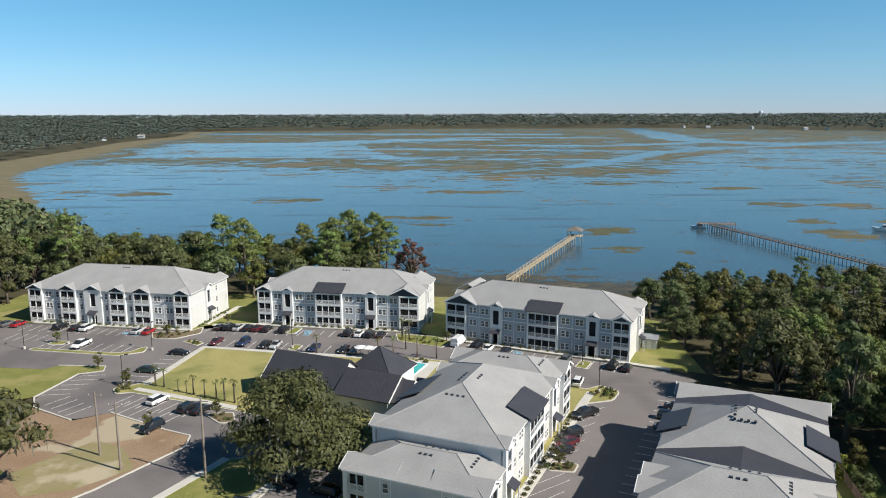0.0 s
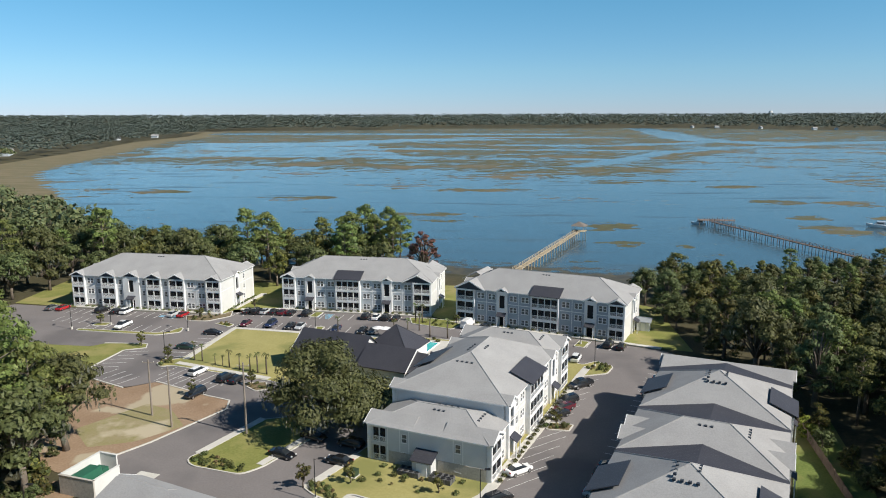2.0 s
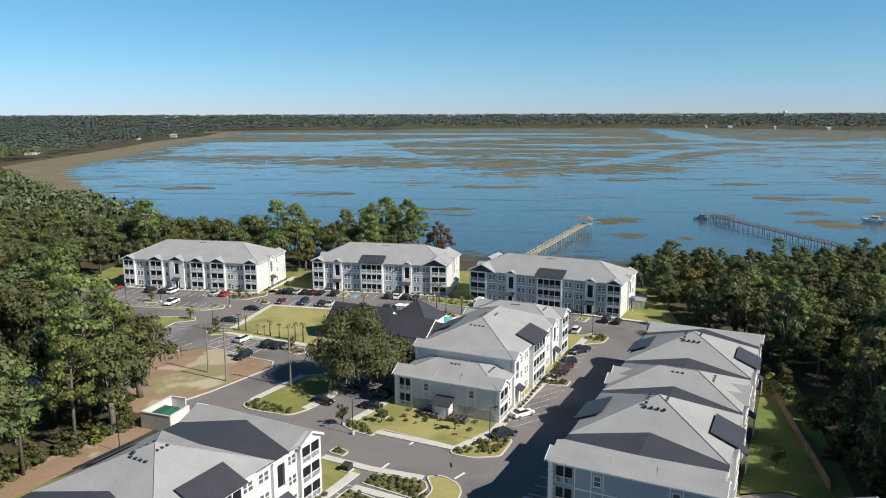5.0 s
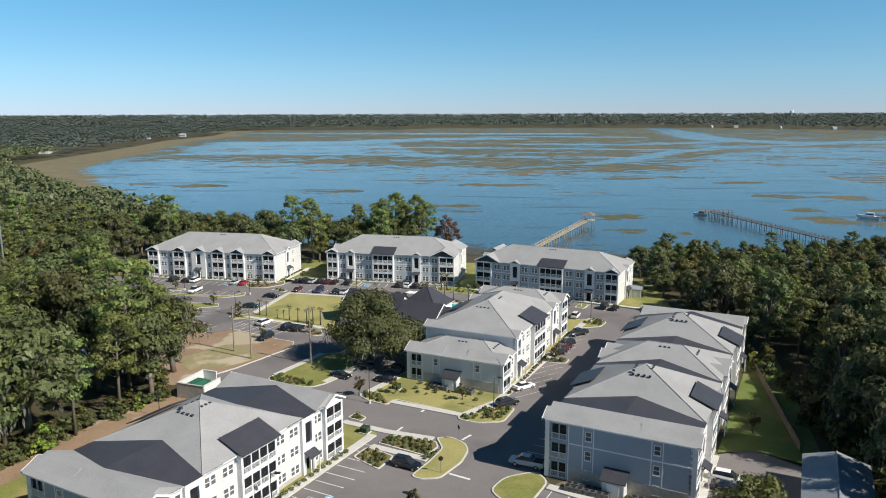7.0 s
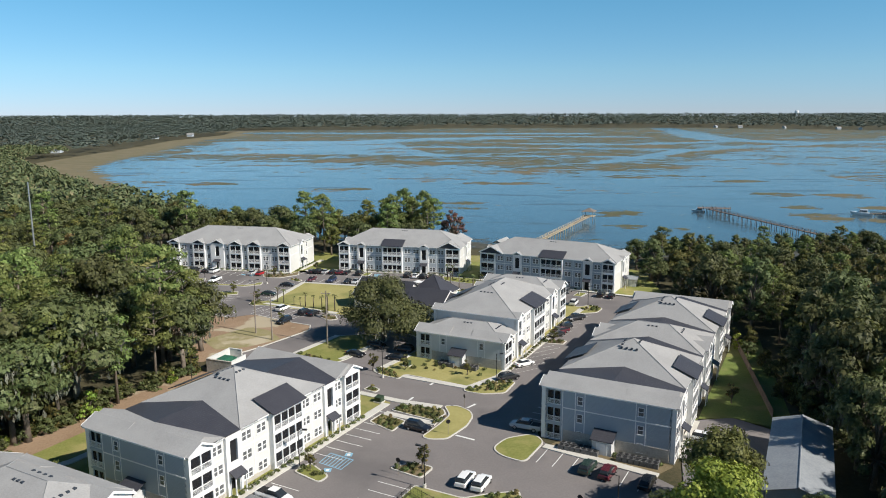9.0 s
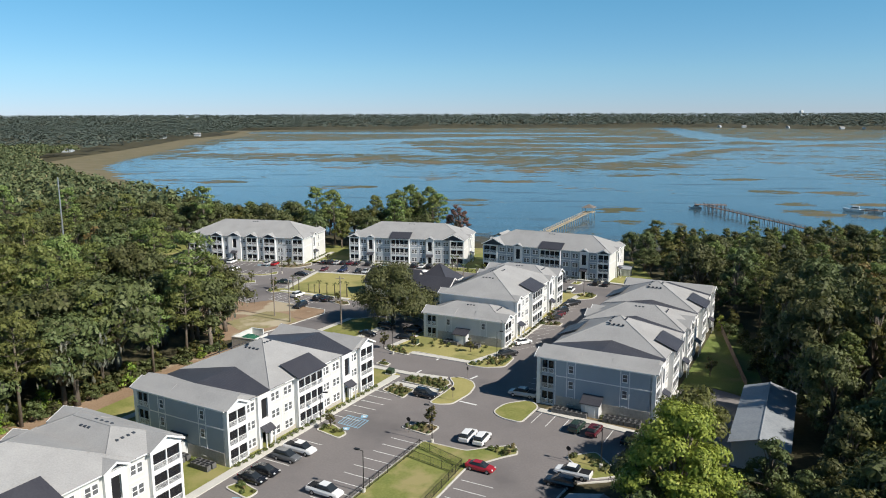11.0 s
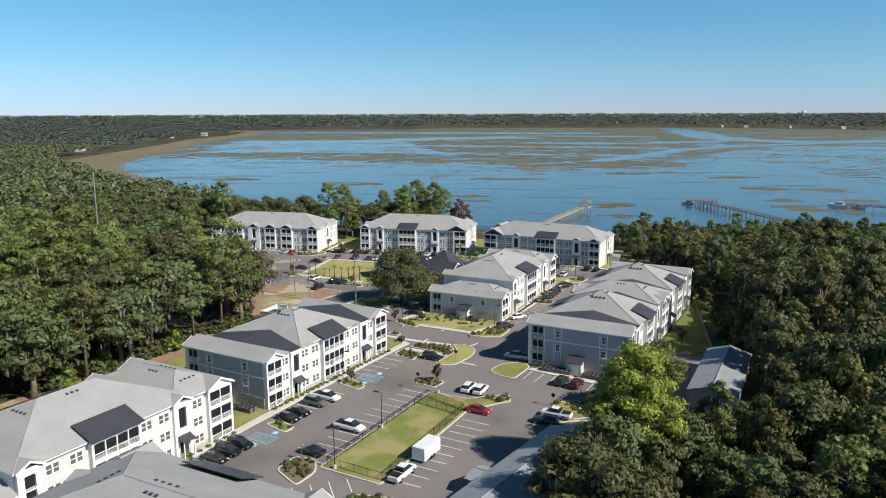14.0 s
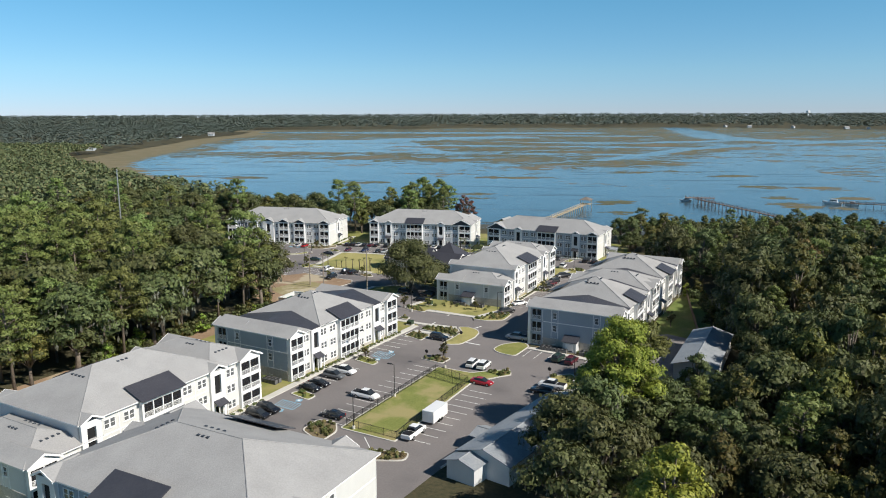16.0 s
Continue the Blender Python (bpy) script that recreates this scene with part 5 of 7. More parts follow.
xy = woods_places(9000, -800, -100, 120, 900, lambda x, y: (x < land_x(y) - 8) & view_side(x, y) & ((x < -228) | (y > 272)))
far_woods(xy, rng.uniform(6, 12, len(xy)), rng.uniform(3.5, 6.5, len(xy)), 42, np.full(len(xy), 1.7), "woodland", "dense mixed woodland along the bay")
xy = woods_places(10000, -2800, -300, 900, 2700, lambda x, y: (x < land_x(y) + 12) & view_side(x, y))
far_woods(xy, rng.uniform(7, 12, len(xy)), rng.uniform(5, 9, len(xy)), 20, np.full(len(xy), 3.6), "woodland", "distant dark woodland on the far point", LEAF_HAZED)
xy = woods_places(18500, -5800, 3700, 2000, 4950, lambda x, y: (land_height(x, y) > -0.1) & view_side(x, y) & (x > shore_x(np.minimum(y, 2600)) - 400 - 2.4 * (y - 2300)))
far_woods(xy, land_height(xy[:, 0], xy[:, 1]) + rng.uniform(7, 12, len(xy)), rng.uniform(9, 18, len(xy)), 12, np.full(len(xy), 7.0), "woodland", "far wooded shore under the horizon", LEAF_HAZED)
xy = woods_places(1500, 100, 420, 20, 215, lambda x, y: (x > 100 + 0.0 * y) & (x > 164 - (120 - y) * 0.7) & view_side(x, y) & (land_height(x, y) > -0.2))
far_woods(xy, rng.uniform(6, 10, len(xy)), rng.uniform(3.5, 6, len(xy)), 60, np.full(len(xy), 1.7), "woodland", "dense dark green woodland")

# ---- footpaths ----
PATH_Z = 0.172
for pts, wd in (
    ([(-46.6, 5.5), (-33.6, 35.6), (-19.2, 67)], 1.6), ([(-25.4, 72.2), (-17, 68.4), (-8.6, 65.9)], 1.5), ([(-18.8, 62.6), (-9.0, 58.2)], 1.5),
    ([(-3.5, 76.5), (2.5, 83), (13.2, 107.6), (24, 133.5), (26.5, 139)], 1.7), ([(-18, 82), (-4, 76.2)], 1.5), ([(-24.2, 84.6), (-18, 95.6)], 1.5),
    ([(-44.5, 95.2), (-37.5, 109.5)], 1.5), ([(-33.2, 91.6), (-25.8, 105.8)], 1.3), ([(-64.5, 141.8), (-60.8, 166.5), (-38, 162.2), (-22, 159.6)], 1.4), ([(-65.5, 139.5), (-42, 130)], 1.5),
    ([(9.6, 50.6), (26.2, 41.2)], 1.6), ([(30.9, 47.4), (37.4, 62.2)], 1.5), ([(-114, 187.4), (-69, 180.5)], 1.4), ([(-65, 185.2), (-53, 186.0), (-10, 179.4)], 1.4), ([(-3.5, 174.1), (36.5, 156.9), (46, 152.4)], 1.4),
    ([(-67.2, 186), (-63.5, 204)], 1.6), ([(-74, 31.5), (-66, 40.5), (-60, 53)], 1.4), ([(-45, 18.3), (-62, 26.2), (-72, 31)], 1.4), ([(40, 126), (47, 141)], 1.3),
):
    PATH_Z += 0.004
    strip(pts, wd, PATH_Z)

for pts in ([(-62.5, 88.2), (-54.2, 99.2), (-45.8, 113.9), (-46.6, 118), (-51.8, 120.3), (-65.2, 127.8)], [(-70.8, 124.2), (-80.8, 129.8), (-83.8, 135), (-81.8, 148), (-77.2, 150), (-78.2, 153.1), (-89, 153.5)],
            [(46.6, 140), (39.2, 125), (8.7, 56)], [(20, 24.6), (12.8, 23), (2.9, 5), (-6, -9.8)]):
    strip(pts, 0.35, name="kerb_line", label="pale concrete kerb beside the road")

# ---- parking bays ----


def bays(p0, p1, way, length=5.3, gap=2.75, skip=(), label="white painted parking bay lines", blue=()):
    """Painted lines every gap along p0 to p1, each running along way."""
    p0, p1, way = Vector(p0), Vector(p1), Vector(way).normalized()
    d = (p1 - p0).normalized()
    n = int((p1 - p0).length / gap)
    b = Build()
    w = d * 0.07
    for i in range(n + 1):
        if i in skip:
            continue
        p = p0 + d * gap * i
        q = p + way * length
        b.face((p.x - w.x, p.y - w.y, 0.028), (p.x + w.x, p.y + w.y, 0.028), (q.x + w.x, q.y + w.y, 0.028), (q.x - w.x, q.y - w.y, 0.028))
    ob = part("road_marking", b, LINE)
    for i in blue:
        p = p0 + d * gap * i
        k = Build()
        for j in range(7):
            a = p + d * (0.2 + 0.35 * j)
            e = p + d * min(2.6, 0.2 + 0.35 * j + 1.5) + way * 4.8
            s = d * 0.09
            k.face((a.x - s.x, a.y - s.y, 0.03), (a.x + s.x, a.y + s.y, 0.03), (e.x + s.x, e.y + s.y, 0.03), (e.x - s.x, e.y - s.y, 0.03))
        c = p + d * (-1.4) + way * 3.0
        k.face((c.x - 0.7, c.y - 0.7, 0.03), (c.x + 0.7, c.y - 0.7, 0.03), (c.x + 0.7, c.y + 0.7, 0.03), (c.x - 0.7, c.y + 0.7, 0.03))
        part("blue_hatching", k, BLUEPAINT, ob, "pale blue hatched accessible bay")
    return tagged(ob, label, "road marking", kind="structure")


def hatched_bay(quad, squares):
    """A blue ladder of painted lines between two accessible stalls, each stall with a painted badge."""
    a, b_, c, d = (Vector(v) for v in quad)
    k = Build()
    for j in range(8):
        u = (0.01 + 0.98 * j / 7)
        p, q, s = a.lerp(d, u), b_.lerp(c, u), (d - a).normalized() * 0.08
        k.face((p.x - s.x, p.y - s.y, 0.032), (p.x + s.x, p.y + s.y, 0.032), (q.x + s.x, q.y + s.y, 0.032), (q.x - s.x, q.y - s.y, 0.032))
    for p, q in ((a, d), (b_, c)):
        s = (b_ - a).normalized() * 0.1
        k.face((p.x - s.x, p.y - s.y, 0.036), (p.x + s.x, p.y + s.y, 0.036), (q.x + s.x, q.y + s.y, 0.036), (q.x - s.x, q.y - s.y, 0.036))
    ob = part("road_marking", k, BLUEPAINT)
    for x, y in squares:
        part("badge", Build().face((x - 0.6, y - 0.6, 0.034), (x + 0.6, y - 0.6, 0.034), (x + 0.6, y + 0.6, 0.034), (x - 0.6, y + 0.6, 0.034)), BLUEPAINT, ob)
        part("badge_sign", Build().face((x - 0.25, y - 0.35, 0.038), (x + 0.25, y - 0.35, 0.038), (x + 0.25, y + 0.35, 0.038), (x - 0.25, y + 0.35, 0.038)), LINE, ob)
    return tagged(ob, "pale blue hatched accessible bay painted on asphalt", "road marking", kind="structure")


hatched_bay([(-39.6, 13.0), (-38.9, 15.5), (-34.6, 13.6), (-35.5, 10.8)], [(-35.6, 15.4), (-37.8, 10.4)])
hatched_bay([(-26.5, 42.6), (-25.4, 46.0), (-21.2, 43.8), (-22.5, 40.5)], [(-22.3, 45.6), (-24.6, 40.2)])


E5 = (0.914, -0.407)
bays((-45.6, 5.6), (-19.6, 64.0), E5, skip=(4, 5, 6, 13, 14, 15))
bays((-24.6, 4.8), (-10.9, 36.0), (-0.914, 0.407))
bays((-13.3, 0.6), (-2.6, 25.4), E5)
bays((10.2, 49.6), (25.5, 40.8), (-0.42, -0.9))
bays((-27.5, -3.0), (-17.8, 1.2), (0.38, -0.92), skip=(5,))
bays((4.6, 84.2), (12.6, 104.0), (0.8, 0.59), 8.2, 3.9)
bays((14.2, 109.5), (23.4, 131.0), (0.8, 0.59), 7.2, 3.9)
bays((11.0, 57.5), (45.5, 137.5), (-0.914, 0.407))
for (x0, y0), (x1, y1), wy_, bl in (((-113, 185.2), (-79, 180), (-0.15, -0.99), (11,)), ((-64.5, 184), (-14, 178.4), (-0.16, -0.99), (9,)), ((-2.4, 171.9), (40, 153.8), (-0.4, -0.92), (6,)),
                                     ((-61.3, 168.2), (-24, 161.8), (0.16, 0.99), ()), ((-65.2, 143.8), (-61.8, 165), (-0.99, 0.15), ()), ((-64.5, 136.6), (-47.5, 130.2), (-0.38, -0.92), ()),
                                     ((-66, 128.6), (-51.5, 121), (0.4, 0.91), ()), ((-101, 165.8), (-78, 162.8), (0.16, 0.99), ()), ((-81, 147), (-83, 135.6), (0.97, 0.15), ()), ((-79.6, 131), (-71.5, 125.2), (0.5, 0.86), ()),
                                     ((-113, 172), (-101, 170.2), (0.16, 0.99), ())):
    bays((x0, y0), (x1, y1), wy_, blue=bl)

for p0, p1 in (((-5.3, 54.0), (-2.0, 52.3)), ((-3.7, 66.0), (-2.2, 68.0)), ((-15.2, 68.9), (-14.4, 70.6)), ((-11.7, 77.4), (-10.8, 79.3))):
    p0, p1 = Vector(p0), Vector(p1)
    w = (p1 - p0).normalized() * 0.22
    w = Vector((-w.y, w.x))
    tagged(part("road_marking", Build().face(*[(v.x, v.y, 0.03) for v in (p0 - w, p1 - w, p1 + w, p0 + w)]), LINE), "white painted stop line across the lane", "road marking", kind="structure")

# ---- cars ----
PAINT = {}
for name_, c_ in dict(black=(0.012, 0.012, 0.014), white=(0.78, 0.78, 0.77), silver=(0.42, 0.43, 0.44), red=(0.34, 0.015, 0.02), maroon=(0.09, 0.012, 0.02), navy=(0.02, 0.03, 0.08), grey=(0.12, 0.125, 0.13), green=(0.02, 0.04, 0.03)).items():
    m = material("car_paint_" + name_, c_, tuple(v * 1.06 for v in c_), 0.25, 0.8, 3.0, spec=0.6)
    m.node_tree.nodes["Principled BSDF"].inputs["Coat Weight"].default_value = 0.6
    PAINT[name_] = m
RUBBER = material("tyre_rubber", (0.012, 0.012, 0.012), (0.02, 0.02, 0.02), 0.85, 2.0, 12.0)
ALLOY = material("alloy", (0.45, 0.45, 0.46), (0.55, 0.55, 0.56), 0.35, 2.0, 12.0, metal=0.8)
LAMPGLASS = material("lamp_glass", (0.6, 0.6, 0.6), (0.7, 0.7, 0.7), 0.15, 2.0, 9.0)
REDGLASS = material("red_lamp_glass", (0.3, 0.01, 0.01), (0.35, 0.015, 0.015), 0.2, 2.0, 9.0)


def loft(stations, cap=True):
    """A body through cross-sections (x, half width at bottom, half width at top, bottom z, top z), corners bevelled."""
    b = Build()
    ring = 8
    for x, wb, wt, zb, zt in stations:
        h = zt - zb
        b.v += [(x, -wb, zb + 0.12 * h), (x, -wb * 0.9, zb), (x, wb * 0.9, zb), (x, wb, zb + 0.12 * h), (x, (wb + wt) / 2 * 1.01, zb + 0.6 * h), (x, wt * 0.88, zt), (x, -wt * 0.88, zt), (x, -(wb + wt) / 2 * 1.01, zb + 0.6 * h)]
    for i in range(len(stations) - 1):
        for k in range(ring):
            k2 = (k + 1) % ring
            b.f.append((i * ring + k, (i + 1) * ring + k, (i + 1) * ring + k2, i * ring + k2))
    b.f.append(tuple(range(ring)))
    b.f.append(tuple(range((len(stations) - 1) * ring + ring - 1, (len(stations) - 1) * ring - 1, -1)))
    return b


CAR = {
    "sedan": (4.75, 0.9, [(-2.36, .72, .66, .45, .8), (-2.25, .86, .8, .3, .98), (-1.6, .9, .84, .24, 1.02), (0, .91, .85, .22, .98), (1.3, .9, .82, .24, .93), (2.1, .85, .74, .28, .8), (2.37, .7, .6, .42, .66)],
              [(-1.85, .72, .62, .95, 1.0), (-1.05, .76, .58, .95, 1.42), (0.25, .77, .58, .95, 1.45), (1.2, .74, .66, .92, .96)]),
    "suv": (4.8, 0.95, [(-2.4, .8, .74, .5, .95), (-2.32, .92, .86, .36, 1.1), (-1.6, .95, .9, .3, 1.12), (0, .95, .9, .3, 1.08), (1.3, .95, .88, .3, 1.04), (2.15, .9, .8, .36, .92), (2.4, .78, .68, .5, .75)],
            [(-2.3, .8, .66, 1.06, 1.35), (-1.95, .82, .66, 1.06, 1.7), (0.2, .83, .66, 1.06, 1.74), (1.25, .8, .7, 1.02, 1.06)]),
    "pickup": (5.7, 1.0, [(-2.85, .92, .9, .5, 1.1), (-2.8, .98, .96, .42, 1.2), (-1.0, 1.0, .97, .4, 1.2), (0, 1.0, .96, .4, 1.2), (1.7, 1.0, .93, .4, 1.14), (2.6, .96, .86, .44, 1.02), (2.85, .84, .76, .56, .85)],
               [(-0.95, .86, .72, 1.16, 1.75), (-0.6, .87, .72, 1.16, 1.86), (0.8, .87, .72, 1.16, 1.86), (1.75, .84, .76, 1.12, 1.18)]),
    "van": (5.6, 1.0, [(-2.8, .94, .9, .45, 1.1), (-2.75, .99, .95, .36, 1.25), (0, 1.0, .97, .34, 1.25), (1.8, .99, .92, .34, 1.2), (2.6, .92, .8, .4, 1.05), (2.8, .8, .7, .5, .85)],
            [(-2.75, .96, .86, 1.2, 2.2), (-2.6, .96, .86, 1.2, 2.3), (1.0, .96, .84, 1.2, 2.3), (2.1, .9, .78, 1.15, 1.25)]),
}
CARS = {}


def car(kind, colour, x, y, heading, label=None):
    key = (kind, colour)
    m = pose(x, y, 0.025, 0, 0, heading)
    word = {"sedan": "saloon car", "suv": "sport utility vehicle", "pickup": "pickup truck", "van": "delivery van"}[kind]
    if key in CARS:
        return copy_thing(CARS[key], m)
    L, half, low, cab = CAR[kind]
    t = thing("car" if kind in ("sedan", "suv") else kind, m, f"{colour} {word} parked in a marked bay", "car", "parked vehicles")
    CARS[key] = t
    body = loft(low)
    part("body", body, PAINT[colour], t)
    part("glazing", loft(cab), GLASS if kind != "van" else PAINT[colour], t, "dark tinted car windows" if kind != "van" else "")
    r = loft([(x_, wt * 0.93, wt * 0.9, zt - 0.05, zt + 0.025) for x_, wb, wt, zb, zt in cab[1:3]])
    part("car_roof", r, PAINT[colour], t)
    if kind == "van":
        part("windscreen", loft([(1.05, .84, .8, 1.3, 2.22), (2.12, .86, .76, 1.2, 1.28)]), GLASS, t)
    if kind == "pickup":
        part("truck_bed", Build().box(-2.7, -0.82, 1.15, -1.05, 0.82, 1.215), DARK, t, "dark open load bed")
    r_ = 0.34 if kind in ("sedan", "suv") else 0.39
    tyre = Build().tube([(0, -0.11, 0), (0, 0.11, 0)], [r_, r_], 14).mesh("wheel", RUBBER)
    hub = Build().tube([(0, -0.125, 0), (0, 0.125, 0)], [r_ * 0.6, r_ * 0.6], 10).mesh("rim", ALLOY)
    for wx_ in (-L * 0.29, L * 0.31):
        for s in (-1, 1):
            w = part("wheel", tyre, parent=t, m=Matrix.Translation((wx_, s * (half - 0.1), r_)))
            part("rim", hub, parent=w)
    for s in (-1, 1):
        part("headlight", Build().box(L / 2 - 0.25, s * half * 0.62 - 0.16, 0.66, L / 2 - 0.06, s * half * 0.62 + 0.16, 0.8), LAMPGLASS, t)
        part("tail_light", Build().box(-L / 2 + 0.02, s * half * 0.72 - 0.12, 0.75, -L / 2 + 0.2, s * half * 0.72 + 0.12, 0.95), REDGLASS, t)
    return t


N1, N2, N3, S5 = 81, 81, 66.5, -24
for kind, colour, x, y, h in (
    ("sedan", "grey", -119.7, 184.4, N1), ("sedan", "red", -116.4, 184.2, N1), ("suv", "black", -103.9, 182.0, N1), ("sedan", "black", -99.3, 181.2, N1), ("suv", "white", -96.3, 180.8, N1), ("sedan", "silver", -82, 178.4, N1), ("sedan", "red", -79, 178, N1),
    ("sedan", "black", -61.9, 181.8, N2), ("suv", "black", -59.4, 181.8, N2), ("sedan", "silver", -57, 181.6, N2), ("sedan", "black", -54.5, 181.4, N2), ("sedan", "maroon", -51.9, 181, N2), ("sedan", "black", -49.3, 180.6, N2), ("suv", "black", -44.8, 179.8, N2),
    ("suv", "black", -27.9, 177.2, N2), ("sedan", "white", -25, 176.6, N2), ("suv", "black", -22.3, 176.2, N2), ("sedan", "black", -19.5, 175.8, N2),
    ("van", "white", 0, 169.6, N3), ("suv", "black", 4.3, 167, N3), ("sedan", "white", 7, 165.4, N3), ("sedan", "black", 10.9, 163.6, N3), ("suv", "grey", 24.2, 157.8, N3), ("suv", "black", 33.8, 153.8, N3), ("sedan", "black", 36.6, 152.4, N3),
    ("pickup", "white", -90.8, 167.0, 260), ("sedan", "maroon", -59, 169.8, 260), ("suv", "navy", -52, 169, 260), ("sedan", "black", -46.5, 167.4, 260), ("sedan", "silver", -43.8, 167.2, 260), ("sedan", "navy", -34.1, 165.2, 260),
    ("sedan", "black", -27, 164, 260), ("sedan", "grey", -24.3, 163.6, 260), ("sedan", "black", -64.8, 161.3, -9), ("sedan", "green", -67.3, 149.6, -9),
    ("suv", "white", -58.2, 132.8, 68), ("suv", "black", -50.9, 129.2, 68), ("sedan", "black", -48.2, 128.4, 68), ("suv", "black", -54.2, 120.2, 246),
    ("suv", "white", 24.6, 143.6, 70), ("pickup", "black", 23.2, 127.2, 216), ("suv", "black", 19.3, 118.4, 216), ("sedan", "maroon", 18.2, 115.2, 216), ("sedan", "black", 16.8, 112, 216), ("sedan", "white", 8.0, 90.3, 36), ("suv", "black", 4.4, 81.4, 36),
    ("sedan", "black", 41.0, 130.6, S5), ("suv", "black", 38.6, 126, S5), ("sedan", "grey", 36.6, 121.4, S5), ("sedan", "silver", 19.2, 83, S5), ("suv", "black", 21.6, 88.4, S5), ("sedan", "black", 22.9, 91.4, S5), ("pickup", "silver", 6.9, 57.2, 160),
    ("sedan", "black", -30.2, 94.6, -24), ("suv", "black", -26.4, 101.2, -24), ("sedan", "black", -20.6, 92.6, 156), ("suv", "black", -19.6, 98.6, 156),
    ("suv", "black", -12, 55.7, -24), ("suv", "white", -3, 37.6, 70), ("suv", "white", -0.6, 36.6, 70), ("suv", "green", 15.8, 42.6, 64), ("suv", "maroon", 18.6, 41.1, 64), ("suv", "black", 24.0, 38.2, 64), ("suv", "white", 37.0, 53.8, -24), ("sedan", "black", 35.8, 50.9, -24),
    ("sedan", "black", -42.0, 4.4, S5), ("suv", "black", -40.8, 7.0, S5), ("suv", "black", -39.7, 9.6, S5), ("sedan", "black", -34.8, 20.8, S5), ("sedan", "black", -33.6, 23.4, S5), ("suv", "grey", -31.6, 28, S5), ("pickup", "white", -30.2, 30.8, S5),
    ("pickup", "white", -23.0, 17.6, 336), ("sedan", "black", -27.2, 8, 156), ("pickup", "white", -11.6, 1.6, 66), ("sedan", "red", -0.7, 26.6, S5), ("pickup", "white", 13.4, 25.6, 156), ("suv", "black", 11.2, 22.6, 156),
):
    car(kind, colour, x, y, h)

tr = thing("cargo_trailer", pose(-8.6, 8.4, 0, 0, 0, 66), "white enclosed box trailer on the car park", "trailer")
part("body", Build().box(-2.6, -1.15, 0.5, 2.6, 1.15, 2.6).box(2.6, -0.9, 0.6, 2.9, 0.9, 2.4), PAINT["white"], tr)
part("drawbar", Build().tube([(2.9, 0, 0.55), (4.1, 0, 0.5)], [0.06, 0.05], 6), ALLOY, tr)
for s in (-1, 1):
    for x in (-0.5, 0.4):
        part("wheel", Build().tube([(x, s * 1.1 - 0.1, 0.36), (x, s * 1.1 + 0.1, 0.36)], [0.36, 0.36], 12), RUBBER, tr)

# ---- lamps, poles, fences ----
BLACKMETAL = material("black_metal", (0.015, 0.015, 0.016), (0.025, 0.025, 0.026), 0.5, 1.0, 9.0)
GREYWOOD = material("grey_pole_wood", (0.20, 0.17, 0.14), (0.30, 0.26, 0.22), 0.85, 1.0, 9.0, 0.3, 10.0)


def car_park_lamp(x, y, turn, h=6.5):
    t = thing("street_lamp", pose(x, y, 0.1, 0, 0, turn), "black steel car park lamp on a concrete foot", "street lamp", "car park lamps")
    part("foot", Build().tube([(0, 0, -0.1), (0, 0, 0.6)], [0.28, 0.28], 10), CONCRETE, t)
    part("post", Build().tube([(0, 0, 0.6), (0, 0, h)], [0.08, 0.06], 8), BLACKMETAL, t)
    part("arm", Build().tube([(0, 0, h - 0.1), (0.9, 0, h + 0.05)], [0.04, 0.04], 6), BLACKMETAL, t)
    part("lamp_head", Build().box(0.6, -0.22, h, 1.4, 0.22, h + 0.14), BLACKMETAL, t)


for x, y, a in ((-22.4, 3.2, 160), (-17.5, 18.6, 160), (-9.0, 35.6, 160), (-69, 141.5, 20), (-95, 169, 200), (-72.5, 164.4, 90), (-39.6, 166.4, 90), (-22, 81, 0), (27.4, 155.4, 250), (28, 139, 0), (-29, 40.2, 0), (-103.5, 165, 90), (1.8, 78.4, 0), (-59.5, 72.5, 0), (18, 28.5, 160)):
    car_park_lamp(x, y, a)


def utility_pole(x, y, h, label):
    t = thing("utility_pole", pose(x, y, 0), label, "utility pole", "wooden utility poles")
    part("shaft", Build().tube([(0, 0, -0.3), (0, 0, h)], [0.2, 0.13], 9), GREYWOOD, t)
    part("crossarm", Build().box(-1.1, -0.06, h - 0.7, 1.1, 0.06, h - 0.58), GREYWOOD, t)
    for x_ in (-1.0, 0, 1.0):
        part("insulator", Build().tube([(x_, 0, h - 0.58), (x_, 0, h - 0.35)], [0.06, 0.05], 6), CONCRETE, t)


utility_pole(-38.7, 103, 13.2, "tall weathered wooden pole beside the oak")
utility_pole(-58.7, 110.5, 11, "weathered wooden pole on bare ground")
utility_pole(-53, 105.5, 11.5, "weathered wooden pole on bare ground")
mast = thing("mast", pose(-150, 164, 0), "thin grey lattice mast above the woods", "mast")
part("shaft", Build().tube([(0, 0, 0), (0, 0, 33)], [0.35, 0.2], 6), ALLOY, mast)


